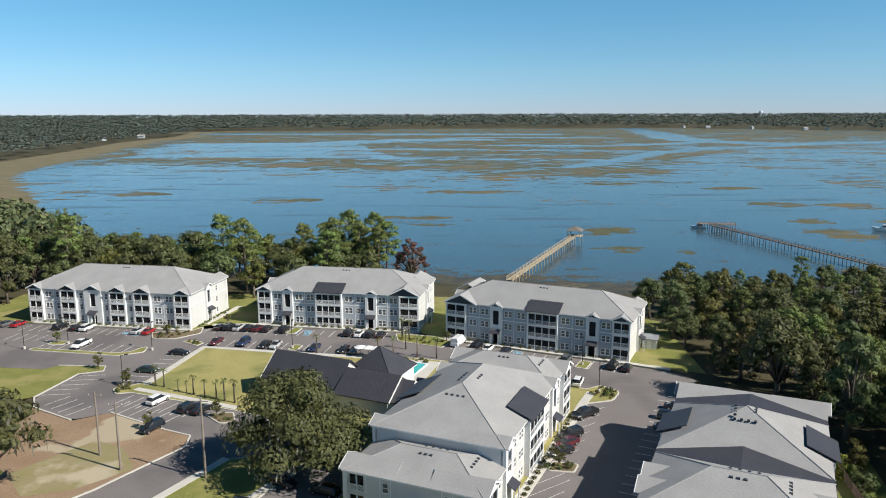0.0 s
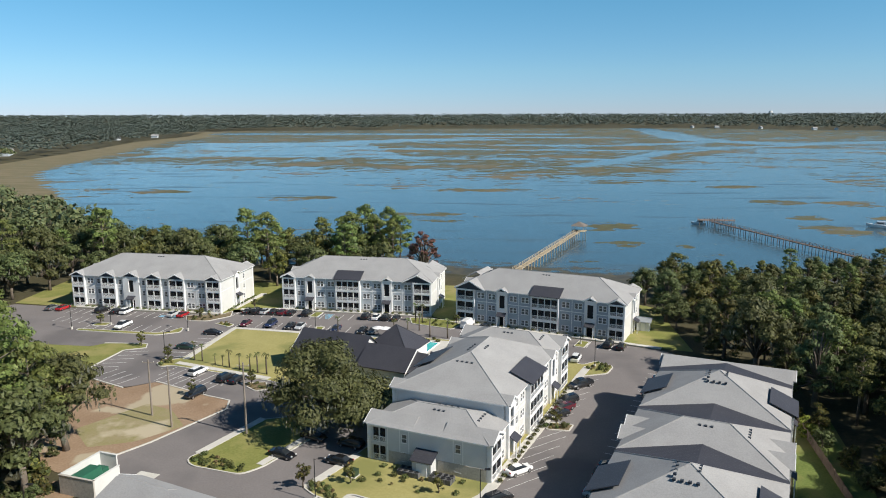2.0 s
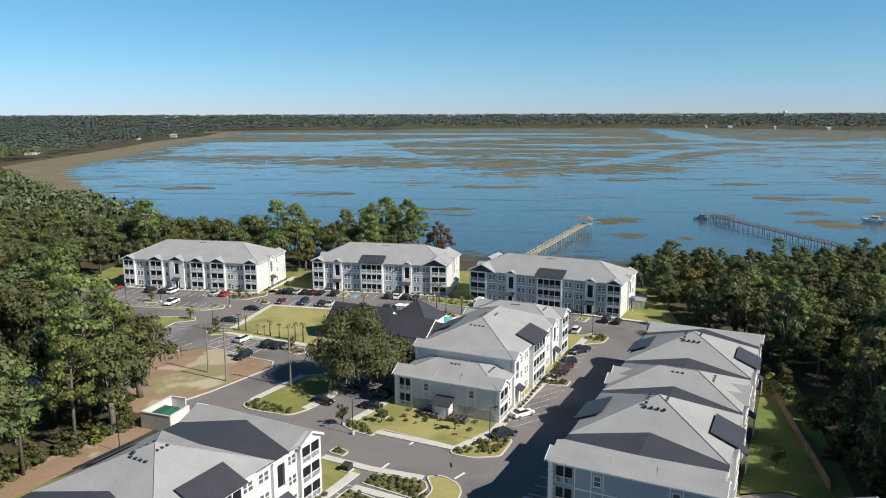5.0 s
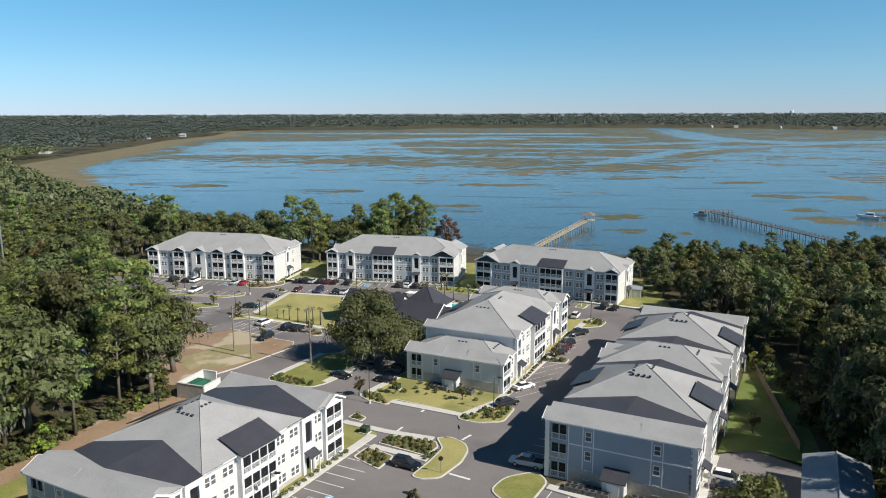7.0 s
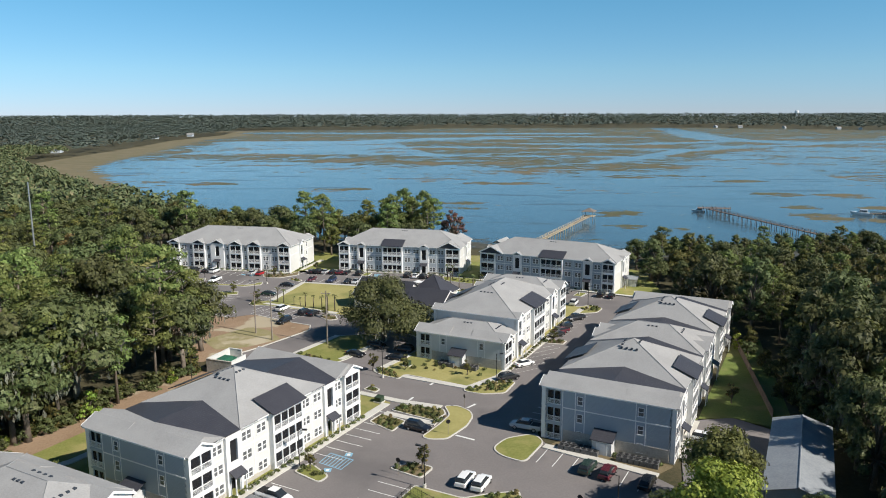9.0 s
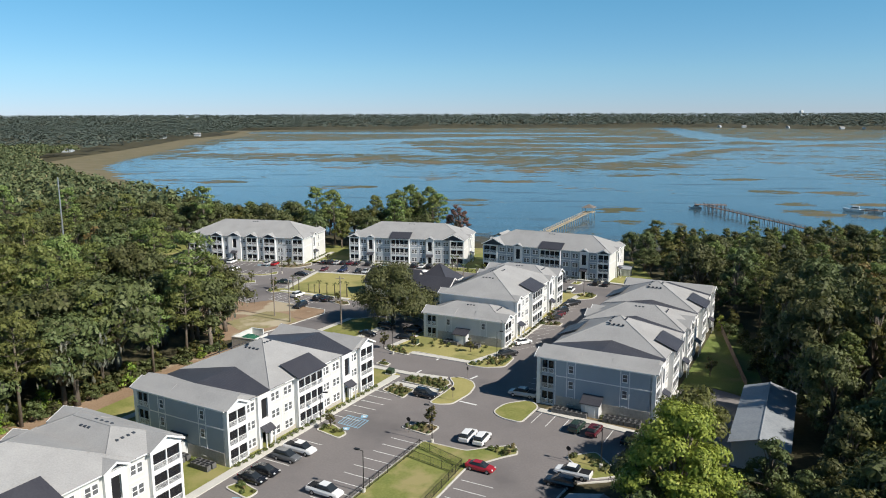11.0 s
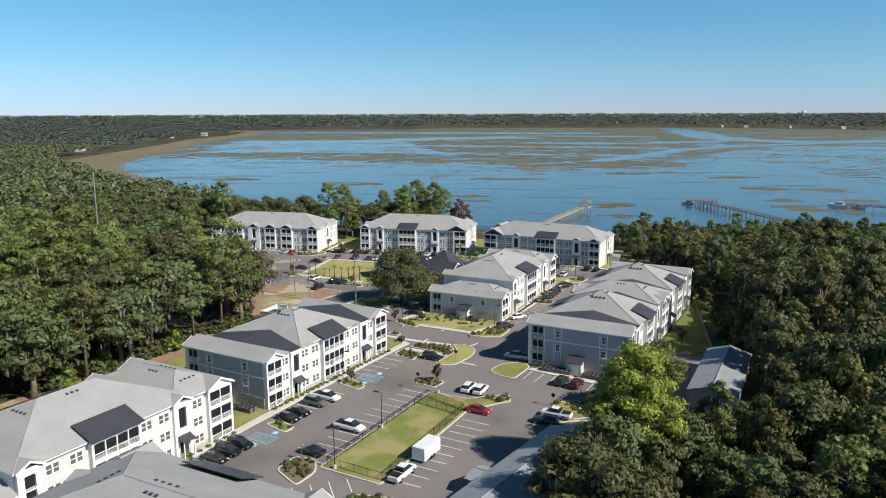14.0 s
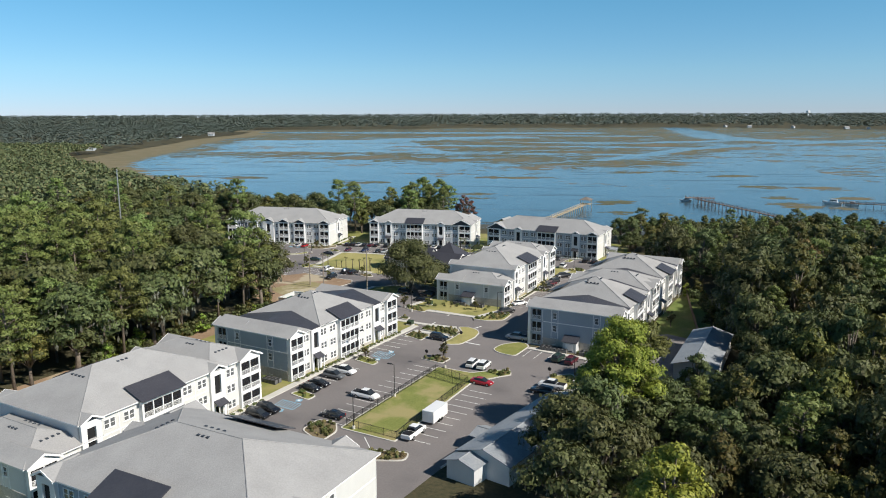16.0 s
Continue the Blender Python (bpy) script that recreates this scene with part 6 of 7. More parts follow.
def rail_fence(pts, label, h=1.4):
    """Black metal fence: posts, rails and pickets, panel by panel."""
    t = thing("fence", pose(pts[0][0], pts[0][1], 0.15), label, "fence")
    o = Vector(pts[0])
    for a, b_ in zip(pts, pts[1:]):
        a, b_ = Vector(a) - o, Vector(b_) - o
        n = max(1, round((b_ - a).length / 2.4))
        for i in range(n):
            p, q = a.lerp(b_, i / n), a.lerp(b_, (i + 1) / n)
            part("post", Build().tube([(p.x, p.y, -0.15), (p.x, p.y, h + 0.08)], [0.05, 0.05], 4), BLACKMETAL, t)
            k = Build()
            for z in (0.15, h - 0.12):
                k.tube([(p.x, p.y, z), (q.x, q.y, z)], [0.03, 0.03], 4)
            for j in range(1, 14):
                c = p.lerp(q, j / 14)
                k.tube([(c.x, c.y, 0.05), (c.x, c.y, h)], [0.016, 0.016], 3)
            part("fence_panel", k, BLACKMETAL, t)


rail_fence([(-23.9, 4.3), (-10.9, 33.6), (-3.6, 27.2), (-14.4, -0.2), (-23.9, 4.3)], "black metal picket fence round the dog lawn")
rail_fence([(-12.4, 30.2), (-4.8, 25.2)], "black metal picket fence across the dog lawn")
wood = thing("fence", pose(59.3, 110, 0), "dark wooden board fence along the woods", "fence")
for i in range(24):
    a, b_ = Vector((0, 0)).lerp(Vector((-7.6, -45.5)), i / 24), Vector((0, 0)).lerp(Vector((-7.6, -45.5)), (i + 1) / 24)
    part("fence_panel", Build().face((a.x, a.y, 0), (b_.x, b_.y, 0), (b_.x, b_.y, 1.7), (a.x, a.y, 1.7)).face((a.x + 0.06, a.y, 1.7), (b_.x + 0.06, b_.y, 1.7), (b_.x + 0.06, b_.y, 0), (a.x + 0.06, a.y, 0)), OLDWOOD, wood)
    part("post", Build().box(a.x - 0.06, a.y - 0.06, 0, a.x + 0.06, a.y + 0.06, 1.85), OLDWOOD, wood)

def road_sign(x, y, turn):
    t = thing("road_sign", pose(x, y, 0.1, 0, 0, turn), "octagonal road sign on a thin post", "road sign", "road signs")
    part("post", Build().tube([(0, 0, -0.1), (0, 0, 2.7)], [0.04, 0.04], 6), GREYWOOD, t)
    part("plate", Build().tube([(0, -0.06, 2.4), (0, -0.045, 2.4)], [0.4, 0.4], 8), BLACKMETAL, t, "dark back of the sign plate")


for x, y, turn in ((-13.4, 39.4, -20), (13.1, 29.9, -25), (-6.6, 54.0, 10), (-4.2, 65.6, -60)):
    road_sign(x, y, turn)


def utility_box(x, y, turn):
    t = thing("utility_box", pose(x, y, 0.14, 0, 0, turn), "dark green steel transformer box on the grass", "utility box", "transformer boxes")
    part("plinth", Build().box(-0.85, -0.8, -0.1, 0.85, 0.8, 0.1), CONCRETE, t)
    part("casing", Build().box(-0.7, -0.65, 0.1, 0.7, 0.65, 0.95).face((-0.72, -0.67, 0.95), (0.72, -0.67, 0.95), (0.72, 0.67, 1.1), (-0.72, 0.67, 1.1)).face((-0.72, 0.67, 0.95), (-0.72, -0.67, 0.95), (-0.72, 0.67, 1.1)).face((0.72, -0.67, 0.95), (0.72, 0.67, 0.95), (0.72, 0.67, 1.1)).face((0.72, 0.67, 0.95), (-0.72, 0.67, 0.95), (-0.72, 0.67, 1.1), (0.72, 0.67, 1.1)), BOXGREEN, t)


BOXGREEN = material("transformer_green", (0.03, 0.05, 0.03), (0.045, 0.07, 0.04), 0.5, 1.0, 6.0)
for x, y in ((-17.7, 88.4), (-20.7, 67.9)):
    utility_box(x, y, -24)

# ---- palms, shrubs and hedges ----


def palm_meshes(h, seed):
    rnd = random.Random(seed)
    tr_ = Build().tube([(0, 0, -0.2), (0.05, 0, h * 0.5), (0, 0.05, h)], [0.2, 0.16, 0.15], 8)
    f = Build()
    for i in range(16):
        w, up = i * 2.4, rnd.uniform(-0.25, 1.1)
        d = Vector((math.cos(w), math.sin(w), 0))
        s = Vector((-d.y, d.x, 0)) * 0.16
        p0, p1, p2 = Vector((0, 0, h)), Vector((0, 0, h)) + d * 0.6 + Vector((0, 0, up * 0.7)), Vector((0, 0, h)) + d * 1.15 + Vector((0, 0, up * 0.6 - 0.5))
        f.face(p0, p1 - s, p2, p1 + s)
    return tr_.mesh("trunk", BARK, True), f.mesh("fronds", LEAF_SHRUB)


PALM = palm_meshes(4.2, 5)
for x, y, s in ((-62.1, 141.2, 1.1), (-60.1, 140.6, 1.0), (-52.6, 136.6, 1.0), (-50, 135.4, 0.9), (-47.3, 134.2, 0.95), (-45.4, 133.4, 1.1), (-43.2, 132.6, 1.15), (-56.5, 138.6, 0.6), (-54.4, 137.6, 0.6),
                (-33, 162.5, 1.1), (-14, 174.5, 1.2), (-12.2, 173.6, 1.2), (-12.5, 166, 1.1), (-9.5, 160.5, 1.2), (-15, 161, 1.1), (-5, 159.5, 1.2), (-18.5, 160.5, 1.1)):
    t = thing("palm_tree", pose(x, y, 0.12, 0, 0, x * 37) @ Matrix.Diagonal((s * 0.85, s * 0.85, s * 0.85, 1)), "young palm with a slim trunk", "palm", "palms")
    part("trunk", PALM[0], parent=t)
    part("fronds", PALM[1], parent=t)

SHRUBS = [card_mesh("shrub", puffs([(0, 0, 0.35), (0.3, 0.2, 0.3), (-0.3, 0.1, 0.25)], [0.55, 0.45, 0.4], 130, 0.26, 0.9), LEAF_SHRUB) for _ in range(3)]
TUFT = card_mesh("shrub", puffs([(0, 0, 0.3), (0.2, 0.1, 0.3)], [0.4, 0.35], 90, 0.24, 1.0), leaf_material("dry_grass_tuft", (0.16, 0.13, 0.05), (0.27, 0.23, 0.10), (0.22, 0.18, 0.08)))
SAPLING = tree_kind("young_tree", "broad", LEAF_OLIVE, 3.6, 1.1, 240, 0.26, 90, "young staked tree with thin green leaves")
BEDS = (
    ([(-44.8, 93.2), (-43.2, 95), (-34.8, 90.2), (-35.3, 88.8), (-43.8, 91.6)], 26), ([(-24.3, 84.8), (-22.3, 82.8), (-18.8, 80.8), (-19.5, 83.5), (-22.6, 87)], 20), ([(-4.6, 74.6), (3, 74.2), (5, 79.4), (1, 79)], 30),
    ([(-20.6, 58.6), (-19.2, 61.4), (-15, 59), (-16.6, 55.4)], 30), ([(-17.2, 64), (-15.8, 66.4), (-8.6, 64.4), (-8.1, 63), (-9.6, 60.2)], 60), ([(-8.3, 59), (-7.5, 61.6), (-8.0, 62.2), (-9.6, 58)], 8), ([(-24.4, 74), (-23.6, 75.4), (-21.9, 74), (-22.4, 73)], 7), ([(-14.6, 41.2), (-11.5, 42.8), (-8.6, 41.6), (-10, 39)], 16),
    ([(-30.8, 2.6), (-29.4, 6), (-26.4, 5.4), (-25.6, 2), (-27.2, -1.8)], 22), ([(-18.4, -4.8), (-12, -5.4), (-12.4, -7.6), (-17.4, -7.8)], 26), ([(0.4, 33.6), (4.6, 35), (4.9, 32.6), (3, 31.6)], 14), ([(-71, 173.6), (-76, 174), (-77.5, 178), (-67.5, 180)], 16),
    ([(25.8, 137.6), (30, 135.4), (31.8, 139.4), (29, 142.2)], 22), ([(13.4, 106.4), (18, 106.2), (18.6, 108.2), (14.6, 108.8)], 10), ([(-46.6, 127), (-42.3, 127.8), (-41, 124.4), (-43, 123.4)], 6), ([(-70, 139.8), (-68.4, 137.4), (-66.2, 138.6), (-68, 143)], 10),
    ([(-29.4, 39.6), (-27.8, 41.6), (-24.4, 38.2), (-25.2, 36.8)], 7), ([(-38, 18.8), (-36.4, 20), (-33.2, 17.8), (-34, 16.2)], 7), ([(-67.4, 170.9), (-63.2, 168.2), (-62.4, 169.8), (-65, 171.6)], 8), ([(13.4, 31.6), (17.6, 33.2), (20, 27), (16.4, 25.4)], 14),
    ([(-3, 81), (0.5, 84.6), (-14, 90), (-16.5, 86.5)], 12), ([(-15, 173.5), (-5, 168.5), (-3, 171), (-8, 175)], 12), ([(-18, 159), (-6, 158), (-7, 156), (-17, 157.5)], 14),
)
rs = random.Random(3)
for poly, n_ in BEDS:
    for x, y in scattered(poly, 0.85, int(abs(poly[0][0] * 10)), int(n_ * 0.85)):
        dry = rs.random() < 0.3
        ob = new("shrub", TUFT if dry else rs.choice(SHRUBS))
        s = rs.uniform(0.5, 1.0)
        ob.matrix_world = pose(x, y, 0.1, 0, 0, rs.uniform(0, 360)) @ Matrix.Diagonal((s, s, s * rs.uniform(0.8, 1.3), 1))
        tagged(ob, "straw-coloured ornamental grass tuft" if dry else "low leafy green shrub in a mulched bed", "shrub", "bed shrubs")
for x, y in ((-17.8, 86.2), (-4.3, 83.5), (15.8, 107.2), (-9.8, 41.4), (-24.6, 84.8), (-68.3, 141.5), (-98, 169.5), (-55, 120.6), (-44.5, 126), (-27.3, 40), (46.5, 71), (-3, 172), (-63, 32.5), (-79, 151.5), (-73.5, 176), (-61.5, 186.5)):
    plant(SAPLING, x, y, 0.1, x * 30, 0.85 + 0.3 * rs.random(), "young trees")


def hedge_line(p0, p1, n, label):
    """Foundation shrubs grown together in a row along a wall."""
    out = []
    for i in range(n):
        w = (i + 0.5) / n
        x, y, s = p0[0] + (p1[0] - p0[0]) * w, p0[1] + (p1[1] - p0[1]) * w, rs.uniform(0.65, 1.0)
        out.append(puffs([(x, y, 0.4 * s), (x + 0.2, y + 0.2, 0.35 * s)], [0.55 * s, 0.45 * s], 90, 0.24, 0.9))
    return tagged(new("hedge", card_mesh("hedge", np.concatenate(out), LEAF_SHRUB)), label, "hedge", "foundation hedges")


for p0, p1, n_ in (((-39.0, 24.4), (-22.3, 60.6), 26), ((4.6, 86.2), (21.6, 128.9), 26), ((-61, -27), (-42.2, 15), 24), ((-68, 183), (-65.2, 201), 12), ((-112, 187.3), (-72, 181.1), 20), ((-50, 185.8), (-14, 180), 18), ((-0.5, 173.4), (36, 157.6), 18), ((12, 51), (28, 44.3), 12), ((-56, 30.6), (-42.5, 24.6), 9), ((-14, 91.8), (0, 86.2), 9)):
    hedge_line(p0, p1, n_, "clipped low hedge shrub against a wall")

# ---- clubhouse and pool ----
club = thing("clubhouse", pose(-29, 131.5, 0.12, 0, 0, -22), "white clubhouse with steep dark metal roofs", "clubhouse")
POOLWATER = material("pool_water", (0.05, 0.42, 0.42), (0.08, 0.50, 0.49), 0.08, 0.5, 3.0, 0.1, 3.0)


def gabled_hall(parent, x0, y0, x1, y1, ze, pitch, axis, left=False):
    """A hall with gable ends under a metal roof."""
    flip = axis == "y"
    P = (lambda u, v, z: (v, u, z)) if flip else (lambda u, v, z: (u, v, z))
    u0, v0, u1, v1 = (y0, x0, y1, x1) if flip else (x0, y0, x1, y1)
    vm, half = (v0 + v1) / 2, (v1 - v0) / 2
    zr = ze + half * pitch
    w = Build()
    for a, b_ in (((u0, v0), (u1, v0)), ((u1, v1), (u0, v1))):
        w.face(P(*a, 0), P(*b_, 0), P(*b_, ze), P(*a, ze))
    for u in (u0, u1):
        w.face(P(u, v0, 0), P(u, v1, 0), P(u, v1, ze), P(u, vm, zr), P(u, v0, ze))
    part("wall", w, SIDING["white"], parent)
    o, t_ = 0.5, 0.18
    r, k = Build(), Build()
    for s in (-1, 1):
        e, z = vm + s * (half + o), ze - o * pitch
        q = [P(u0 - o, e, z), P(u1 + o, e, z), P(u1 + o, vm, zr), P(u0 - o, vm, zr)]
        up = [(a, b_, c + t_) for a, b_, c in q]
        r.face(*up).face(*q)
        for i in range(4):
            r.face(q[i - 1], q[i], up[i], up[i - 1])
        for u in ((u0 - o - 0.05) if left else (u1 + o - 0.04),):
            a, b_ = P(u, e, z - 0.15), P(u, vm, zr - 0.15)
            c, d = P(u, vm, zr + t_ + 0.04), P(u, e, z + t_ + 0.04)
            f = [P(u + 0.09, e, z - 0.15), P(u + 0.09, vm, zr - 0.15), P(u + 0.09, vm, zr + t_ + 0.04), P(u + 0.09, e, z + t_ + 0.04)]
            k.face(a, b_, c, d).face(*f)
            for i, (p, q_) in enumerate(((a, b_), (b_, c), (c, d), (d, a))):
                k.face(p, q_, f[(i + 1) % 4], f[i])
    roof = part("roof", r, SEAM, parent, "dark standing-seam metal roof")
    part("barge_board", k, TRIM, roof, "white barge boards")


gabled_hall(club, -10.3, 0.8, 6, 10.8, 4.2, 0.76, "x", left=True)
gabled_hall(club, 7, -0.6, 17.7, 9.6, 3.9, 0.6, "x")
gabled_hall(club, 17.7, 0, 20.6, 8.4, 3.8, 0.62, "x")
gabled_hall(club, 20.6, 3, 23.4, 11, 3.6, 0.6, "x")
part("wall", Build().box(4, 7.6, 0, 14.2, 17.8, 4.2), SIDING["trim"], club)
hip_roof(club, 4, 7.6, 14.2, 17.8, 4.2, 0.85, SEAM, label="dark metal pyramid roof")
for i in range(5):
    w = part("window", WIN2[0], parent=club, m=pose(-8 + 3.0 * i, 0.78, 1.0))
    part("pane", WIN2[1], parent=w, label="dark reflecting window glass")
deck = [(-17, 147.5), (-7.5, 144), (-4, 156.5), (-17.5, 159.5)]
sheet("pavement", deck, 0.2, CONCRETE, "pale concrete pool deck", "pavement", z0=0.0)
pool = thing("swimming_pool", pose(-11.6, 152.0, 0.2, 0, 0, 70), "small turquoise swimming pool with a white rim", "swimming pool")
part("water_surface", Build().box(-4.2, -3.2, 0.0, 4.2, 3.2, 0.02), POOLWATER, pool, "turquoise clear water")
rim = Build()
for a in ((-4.6, -3.6, 4.6, -3.2), (-4.6, 3.2, 4.6, 3.6), (-4.6, -3.2, -4.2, 3.2), (4.2, -3.2, 4.6, 3.2)):
    rim.box(a[0], a[1], 0.0, a[2], a[3], 0.1)
part("rim", rim, TRIM, pool)
for i, (x, y) in enumerate(((-22.5, 160.4), (-20.6, 160), (-18.8, 159.4))):
    u = thing("parasol", pose(x, y, 0.15), "pale open parasol beside the pool", "parasol", "pool parasols")
    c = Build()
    for k in range(8):
        a, b_ = k * math.pi / 4, (k + 1) * math.pi / 4
        c.face((0, 0, 2.7), (1.5 * math.cos(a), 1.5 * math.sin(a), 2.2), (1.5 * math.cos(b_), 1.5 * math.sin(b_), 2.2))
    part("canopy", c, TRIM, u)
    part("pole", Build().tube([(0, 0, 0), (0, 0, 2.68)], [0.04, 0.03], 6), BLACKMETAL, u)

# ---- refuse enclosure ----
GREENMETAL = material("green_metal", (0.02, 0.10, 0.06), (0.03, 0.13, 0.08), 0.5, 1.0, 6.0)
enc = thing("refuse_enclosure", pose(-60.2, 81.9, 0.05, 0, 0, -17), "white-walled open enclosure at the woods' edge", "enclosure")
for a in ((0, 0, 6.4, 0.25), (0, 0.25, 0.25, 8), (6.15, 0.25, 6.4, 5.2), (0.25, 7.75, 3.4, 8)):
    part("wall", Build().box(a[0], a[1], 0, a[2], a[3], 3.0).box(a[0] - 0.06, a[1] - 0.06, 3.0, a[2] + 0.06, a[3] + 0.06, 3.1), SIDING["white"] if a[1] else STONE, enc)
part("floor_slab", Build().box(0.25, 0.25, 0, 6.15, 7.75, 0.06).box(6.4, 4, 0.0, 10, 9.5, 0.05), CONCRETE, enc)
comp = thing("waste_compactor", pose(-57.2, 84.4, 0.12, 0, 0, 73), "dark green steel waste compactor", "compactor")
part("container", loft([(-3.2, 1.1, 1.0, 0.2, 2.3), (-3.0, 1.2, 1.1, 0.1, 2.5), (1.6, 1.2, 1.1, 0.1, 2.5), (1.8, 1.1, 1.0, 0.2, 2.3)]), GREENMETAL, comp)
part("hopper", Build().box(1.8, -0.9, 0.1, 3.2, 0.9, 1.7), GREENMETAL, comp)

# ---- sheds ----


def metal_shed(x, y, turn, L, W, h, label, pitch=0.3, wall=None, cover=None):
    t = thing("shed", pose(x, y, 0, 0, 0, turn), label, "shed")
    w = Build()
    zr = h + W / 2 * pitch
    w.face((0, 0, 0), (L, 0, 0), (L, 0, h), (0, 0, h)).face((L, W, 0), (0, W, 0), (0, W, h), (L, W, h))
    for x_ in (0, L):
        w.face((x_, 0, 0), (x_, W, 0), (x_, W, h), (x_, W / 2, zr), (x_, 0, h))
    part("wall", w, wall or SIDING["grey"], t)
    for s in (-1, 1):
        e = W / 2 + s * (W / 2 + 0.5)
        z = h - 0.5 * pitch
        q = [(-0.5, e, z), (L + 0.5, e, z), (L + 0.5, W / 2, zr), (-0.5, W / 2, zr)]
        up = [(a, b_, c + 0.1) for a, b_, c in q]
        r = Build().face(*up).face(*q)
        for i in range(4):
            r.face(q[i - 1], q[i], up[i], up[i - 1])
        part("roof_slope", r, cover or METALROOF, t, "" if cover else "grey ribbed metal sheeting")
    part("door", Build().box(L * 0.5 - 0.5, -0.05, 0, L * 0.5 + 0.5, -0.005, 2.1), TRIM, t)
    part("ridge_cap", Build().tube([(-0.5, W / 2, zr + 0.1), (L + 0.5, W / 2, zr + 0.1)], [0.12, 0.12], 6), METALROOF, t)
    return t


metal_shed(45.5, 27.5, 67, 26, 8.0, 4.2, "long metal-roofed shed streaked with tree shade")
metal_shed(4.6, -14.8, 58, 28, 9.0, 3.4, "long grey metal-roofed house beside the car park")
metal_shed(-0.6, -15.2, 58, 6, 5, 3.0, "pale metal-roofed house wing")
metal_shed(4.2, -1.6, 148, 4, 4, 2.6, "small grey metal-roofed porch building")
metal_shed(-95.5, 87.5, 28, 16, 9, 3.5, "white-roofed house half hidden in the woods", 0.25, SIDING["white"], TRIM)
metal_shed(-201, 260, 10, 15, 10, 5, "white house half hidden in the woods", 0.4, SIDING["white"])
metal_shed(-118, 40, 60, 14, 9, 3.5, "white house half hidden in the woods", 0.35, SIDING["white"])
hut = metal_shed(43.5, 167.5, -22, 3.2, 3.2, 2.6, "small grey store hut behind the building", 0.35)

# small service things
HVAC = material("condenser_grey", (0.10, 0.10, 0.10), (0.16, 0.16, 0.16), 0.6, 1.5, 8.0)
unit_mesh = Build().box(-0.42, -0.42, 0, 0.42, 0.42, 0.85).mesh("casing", HVAC)
fan_mesh = Build().tube([(0, 0, 0.85), (0, 0, 0.9)], [0.33, 0.33], 12).mesh("fan_grille", BLACKMETAL)
for o, d, n_ in (((12.8, 50.6), (0.92, -0.39), 7), ((21.6, 47), (0.92, -0.39), 7), ((-51, 28.4), (0.91, -0.42), 5), ((-45, 25.6), (0.91, -0.42), 4), ((-10, 90.2), (0.92, -0.38), 4), ((-5, 88.2), (0.92, -0.38), 4)):
    for i in range(n_):
        for j in range(2):
            t = thing("air_conditioner", pose(o[0] + d[0] * i * 0.95 + d[1] * j * 1.1, o[1] + d[1] * i * 0.95 - d[0] * j * 1.1, 0.1, 0, 0, -23), "dark grey outdoor air-conditioning unit on the ground", "air conditioner", "outdoor air-conditioning units")
            part("casing", unit_mesh, parent=t)
            part("fan_grille", fan_mesh, parent=t)

# ---- piers and boats ----


def pier(p0, p1, width, mat, label, name="pier", z=1.2, step=4.0):
    p0, p1 = Vector(p0), Vector(p1)
    L = (p1 - p0).length
    t = thing(name, pose(p0.x, p0.y, 0, 0, 0, math.degrees(math.atan2(p1.y - p0.y, p1.x - p0.x))), label, "pier")
    board = Build().box(0, -width / 2, 0, 0.94, width / 2, 0.08).mesh("plank", mat)
    for i in range(int(L)):
        part("plank", board, parent=t, m=Matrix.Translation((i, 0, z)))
    for s in (-1, 1):
        part("handrail", Build().box(0, s * width / 2 - 0.05, z + 1.0, L, s * width / 2 + 0.05, z + 1.1).box(0, s * width / 2 - 0.03, z + 0.5, L, s * width / 2 + 0.03, z + 0.6), mat, t)
        part("joist", Build().box(0, s * width * 0.4 - 0.08, z - 0.3, L, s * width * 0.4 + 0.08, z), mat, t)
        for i in range(int(L / step) + 1):
            part("pile", Build().tube([(i * step, s * width * 0.48, -3), (i * step, s * width * 0.48, z + 1.15)], [0.14, 0.12], 6), mat, t)
    return t


pier((16.5, 234), (50.6, 320), 2.2, TIMBER, "pale new timber boardwalk over the water")
gz = thing("pavilion", pose(51.8, 323, 1.2, 0, 0, 68), "timber pavilion with a grey-brown hip roof on the pier head", "pavilion")
part("deck", Build().box(-3, -3, -0.1, 3, 3, 0.1), TIMBER, gz)
for x in (-2.6, 2.6):
    for y in (-2.6, 2.6):
        part("post", Build().box(x - 0.1, y - 0.1, -4, x + 0.1, y + 0.1, 2.6), TIMBER, gz)
part("roof", Build().face((-3.5, -3.5, 2.5), (3.5, -3.5, 2.5), (0, 0, 4.4)).face((3.5, -3.5, 2.5), (3.5, 3.5, 2.5), (0, 0, 4.4)).face((3.5, 3.5, 2.5), (-3.5, 3.5, 2.5), (0, 0, 4.4)).face((-3.5, 3.5, 2.5), (-3.5, -3.5, 2.5), (0, 0, 4.4)).face((-3.5, 3.5, 2.5), (3.5, 3.5, 2.5), (3.5, -3.5, 2.5), (-3.5, -3.5, 2.5)), BROWNROOF, gz, "grey-brown shingle roof")
pier((166, 196), (123.5, 356), 2.0, OLDWOOD, "long weathered brown pier over the bay", z=1.0)
ph = thing("boat_landing", pose(124, 359, 1.0, 0, 0, -8), "weathered pier head with a boat lift", "pier")
part("deck", Build().box(-6, -1.5, 0, 12, 4, 0.12), OLDWOOD, ph)
for i in range(8):
    for y in (-1.2, 3.7):
        part("pile", Build().tube([(-5.5 + i * 2.4, y, -4), (-5.5 + i * 2.4, y, 1.3)], [0.15, 0.13], 6), OLDWOOD, ph)
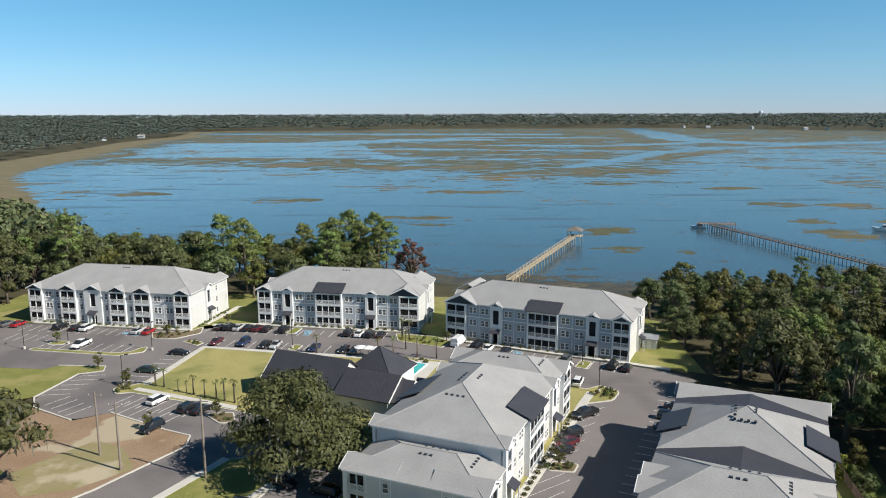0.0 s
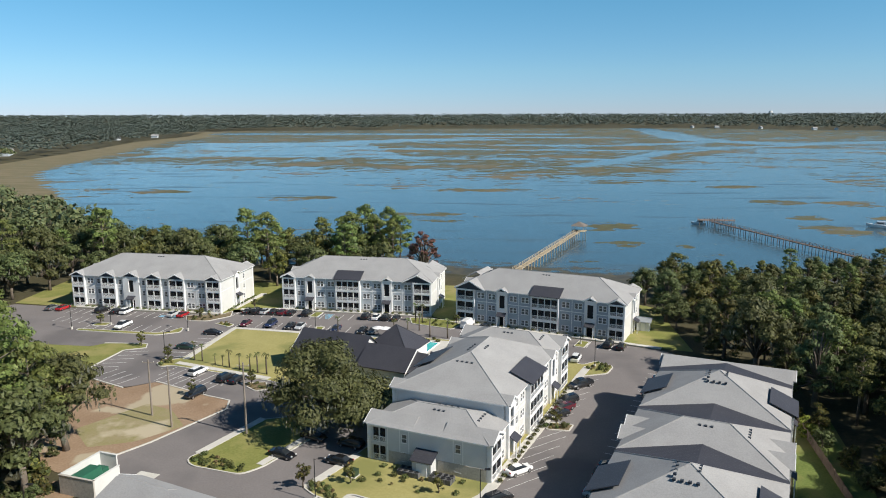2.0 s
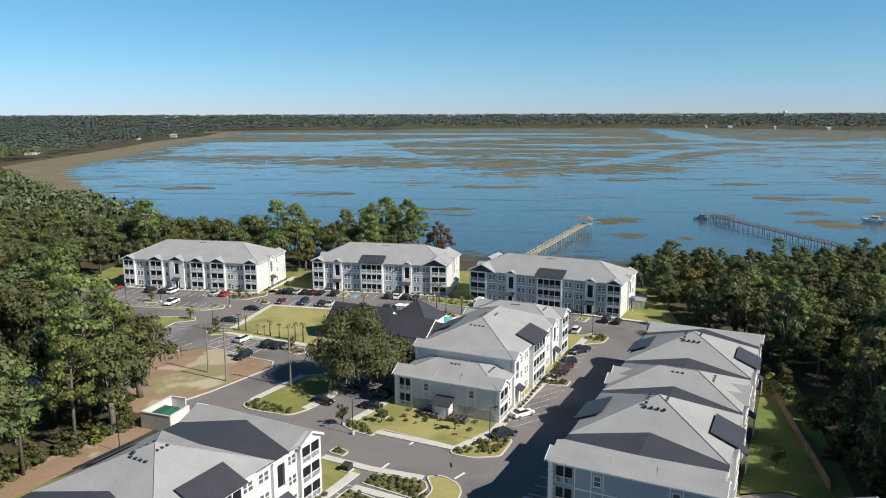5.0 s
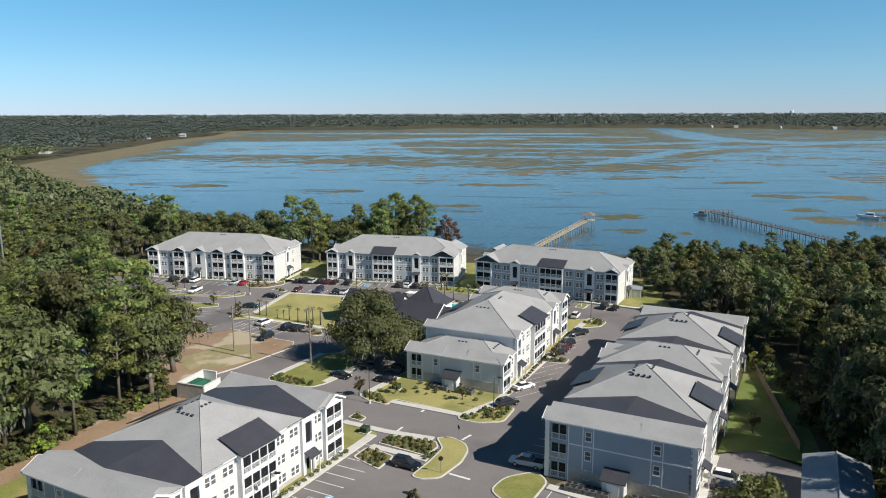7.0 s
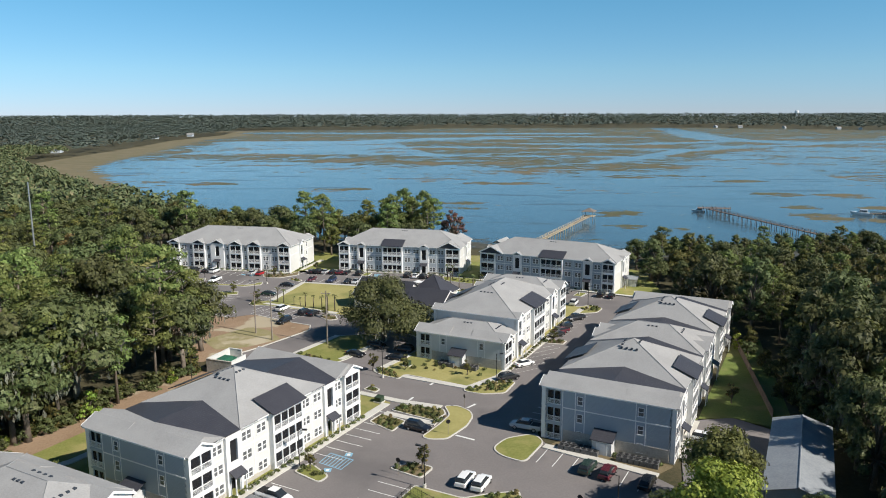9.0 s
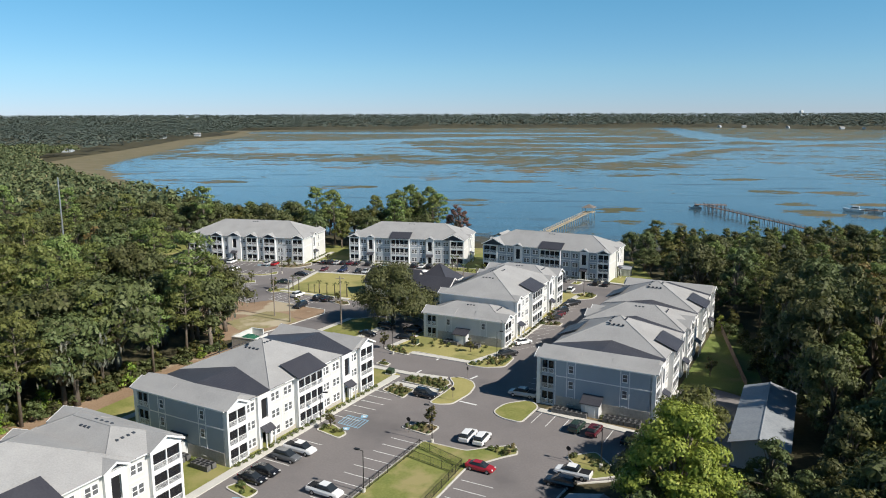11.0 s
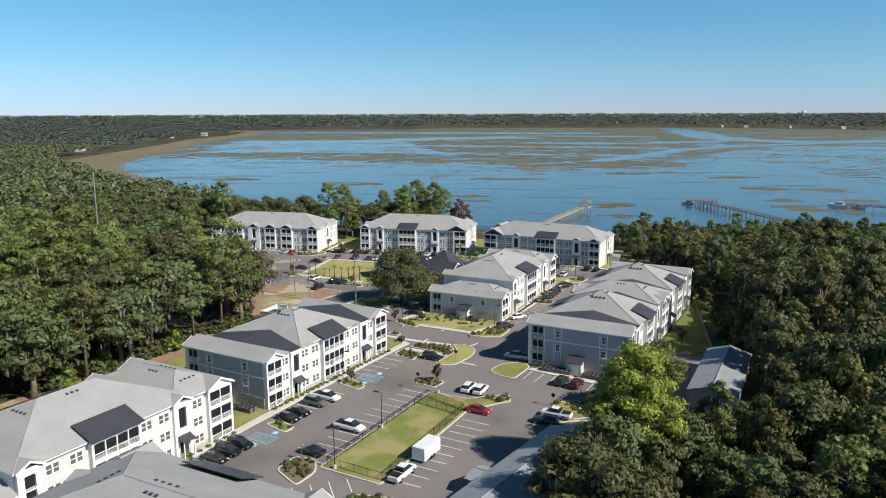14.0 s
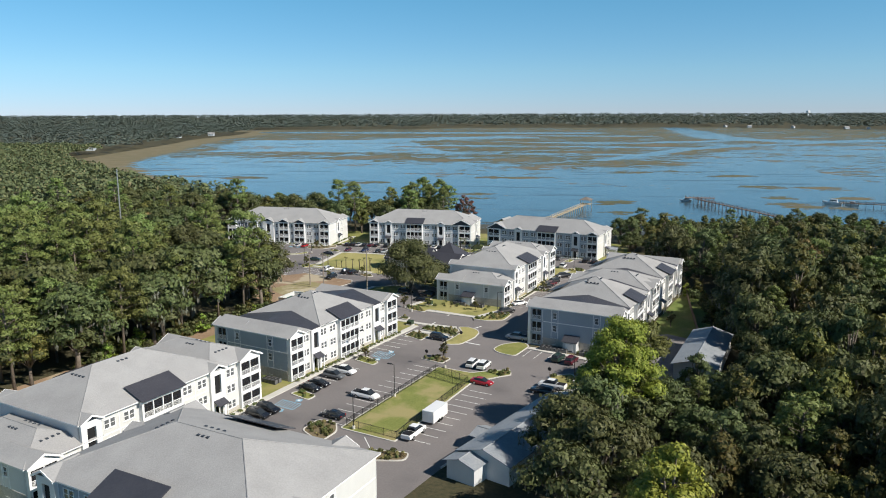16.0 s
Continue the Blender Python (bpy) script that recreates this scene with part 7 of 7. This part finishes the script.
pier((262, 318), (206, 346), 1.8, OLDWOOD, "brown boat dock in the marsh", z=0.4)


def boat(x, y, turn, s, label):
    t = thing("boat", pose(x, y, WATER_Z + 0.05, 0, 0, turn) @ Matrix.Diagonal((s, s, s, 1)), label, "boat", "moored boats")
    part("hull", loft([(-3.5, 0.8, 1.15, -0.2, 0.9), (0, 0.9, 1.3, -0.3, 1.0), (2.2, 0.6, 1.0, -0.2, 1.15), (3.8, 0.05, 0.1, 0.5, 1.35)]), PAINT["white"], t)
    part("cabin", loft([(-1.8, 0.8, 0.7, 0.9, 2.2), (0.6, 0.8, 0.7, 0.9, 2.2), (1.4, 0.6, 0.5, 0.9, 1.2)]), PAINT["white"], t)
    part("cabin_glazing", loft([(-1.5, 0.84, 0.78, 1.4, 1.9), (0.7, 0.82, 0.76, 1.4, 1.9)]), GLASS, t)


boat(205, 352, 150, 1.5, "white cabin cruiser moored at a dock")
boat(214, 347, 150, 1.1, "small white motor boat moored at a dock")
boat(119, 362, 170, 1.0, "white motor boat beside the pier head")

# far houses along the shores
FARHOUSE = [("far_house", Build().box(-7, -5, 0, 7, 5, 5).mesh("wall", SIDING["pale"]), Build().face((-8, -6, 5), (8, -6, 5), (8, 0, 9), (-8, 0, 9)).face((8, 6, 5), (-8, 6, 5), (-8, 0, 9), (8, 0, 9)).face((-8, 6, 5), (-8, -6, 5), (-8, 0, 9)).face((8, -6, 5), (8, 6, 5), (8, 0, 9)).mesh("roof", SHINGLE))]
for x, y in ((-640, 985), (-655, 1010), (-628, 960), (-760, 1560), (-745, 1720), (830, 2760), (900, 2700), (1010, 2580), (1120, 2420), (1180, 2400), (1330, 2280), (620, 3520), (560, 3540), (300, 3500)):
    t = thing("house", pose(x, y, max(0, float(land_height(np.array(x), np.array(y)))) + 2.0, 0, 0, (x * 7) % 90), "small pale house on the far wooded shore", "house", "far houses")
    part("wall", FARHOUSE[0][1], parent=t, m=Matrix.Translation((0, 0, -2.0)))
    part("roof", FARHOUSE[0][2], parent=t, m=Matrix.Translation((0, 0, -2.0)))
tower = thing("water_tower", pose(1690, 4200, 20), "pale water tower above the far woods", "water tower")
part("stem", Build().tube([(0, 0, -10), (0, 0, 34)], [3.5, 3], 10), TRIM, tower)
part("tank", loft([(-9, 4, 6, 32, 42), (-5, 9, 9, 31, 45), (5, 9, 9, 31, 45), (9, 4, 6, 32, 42)]), TRIM, tower)
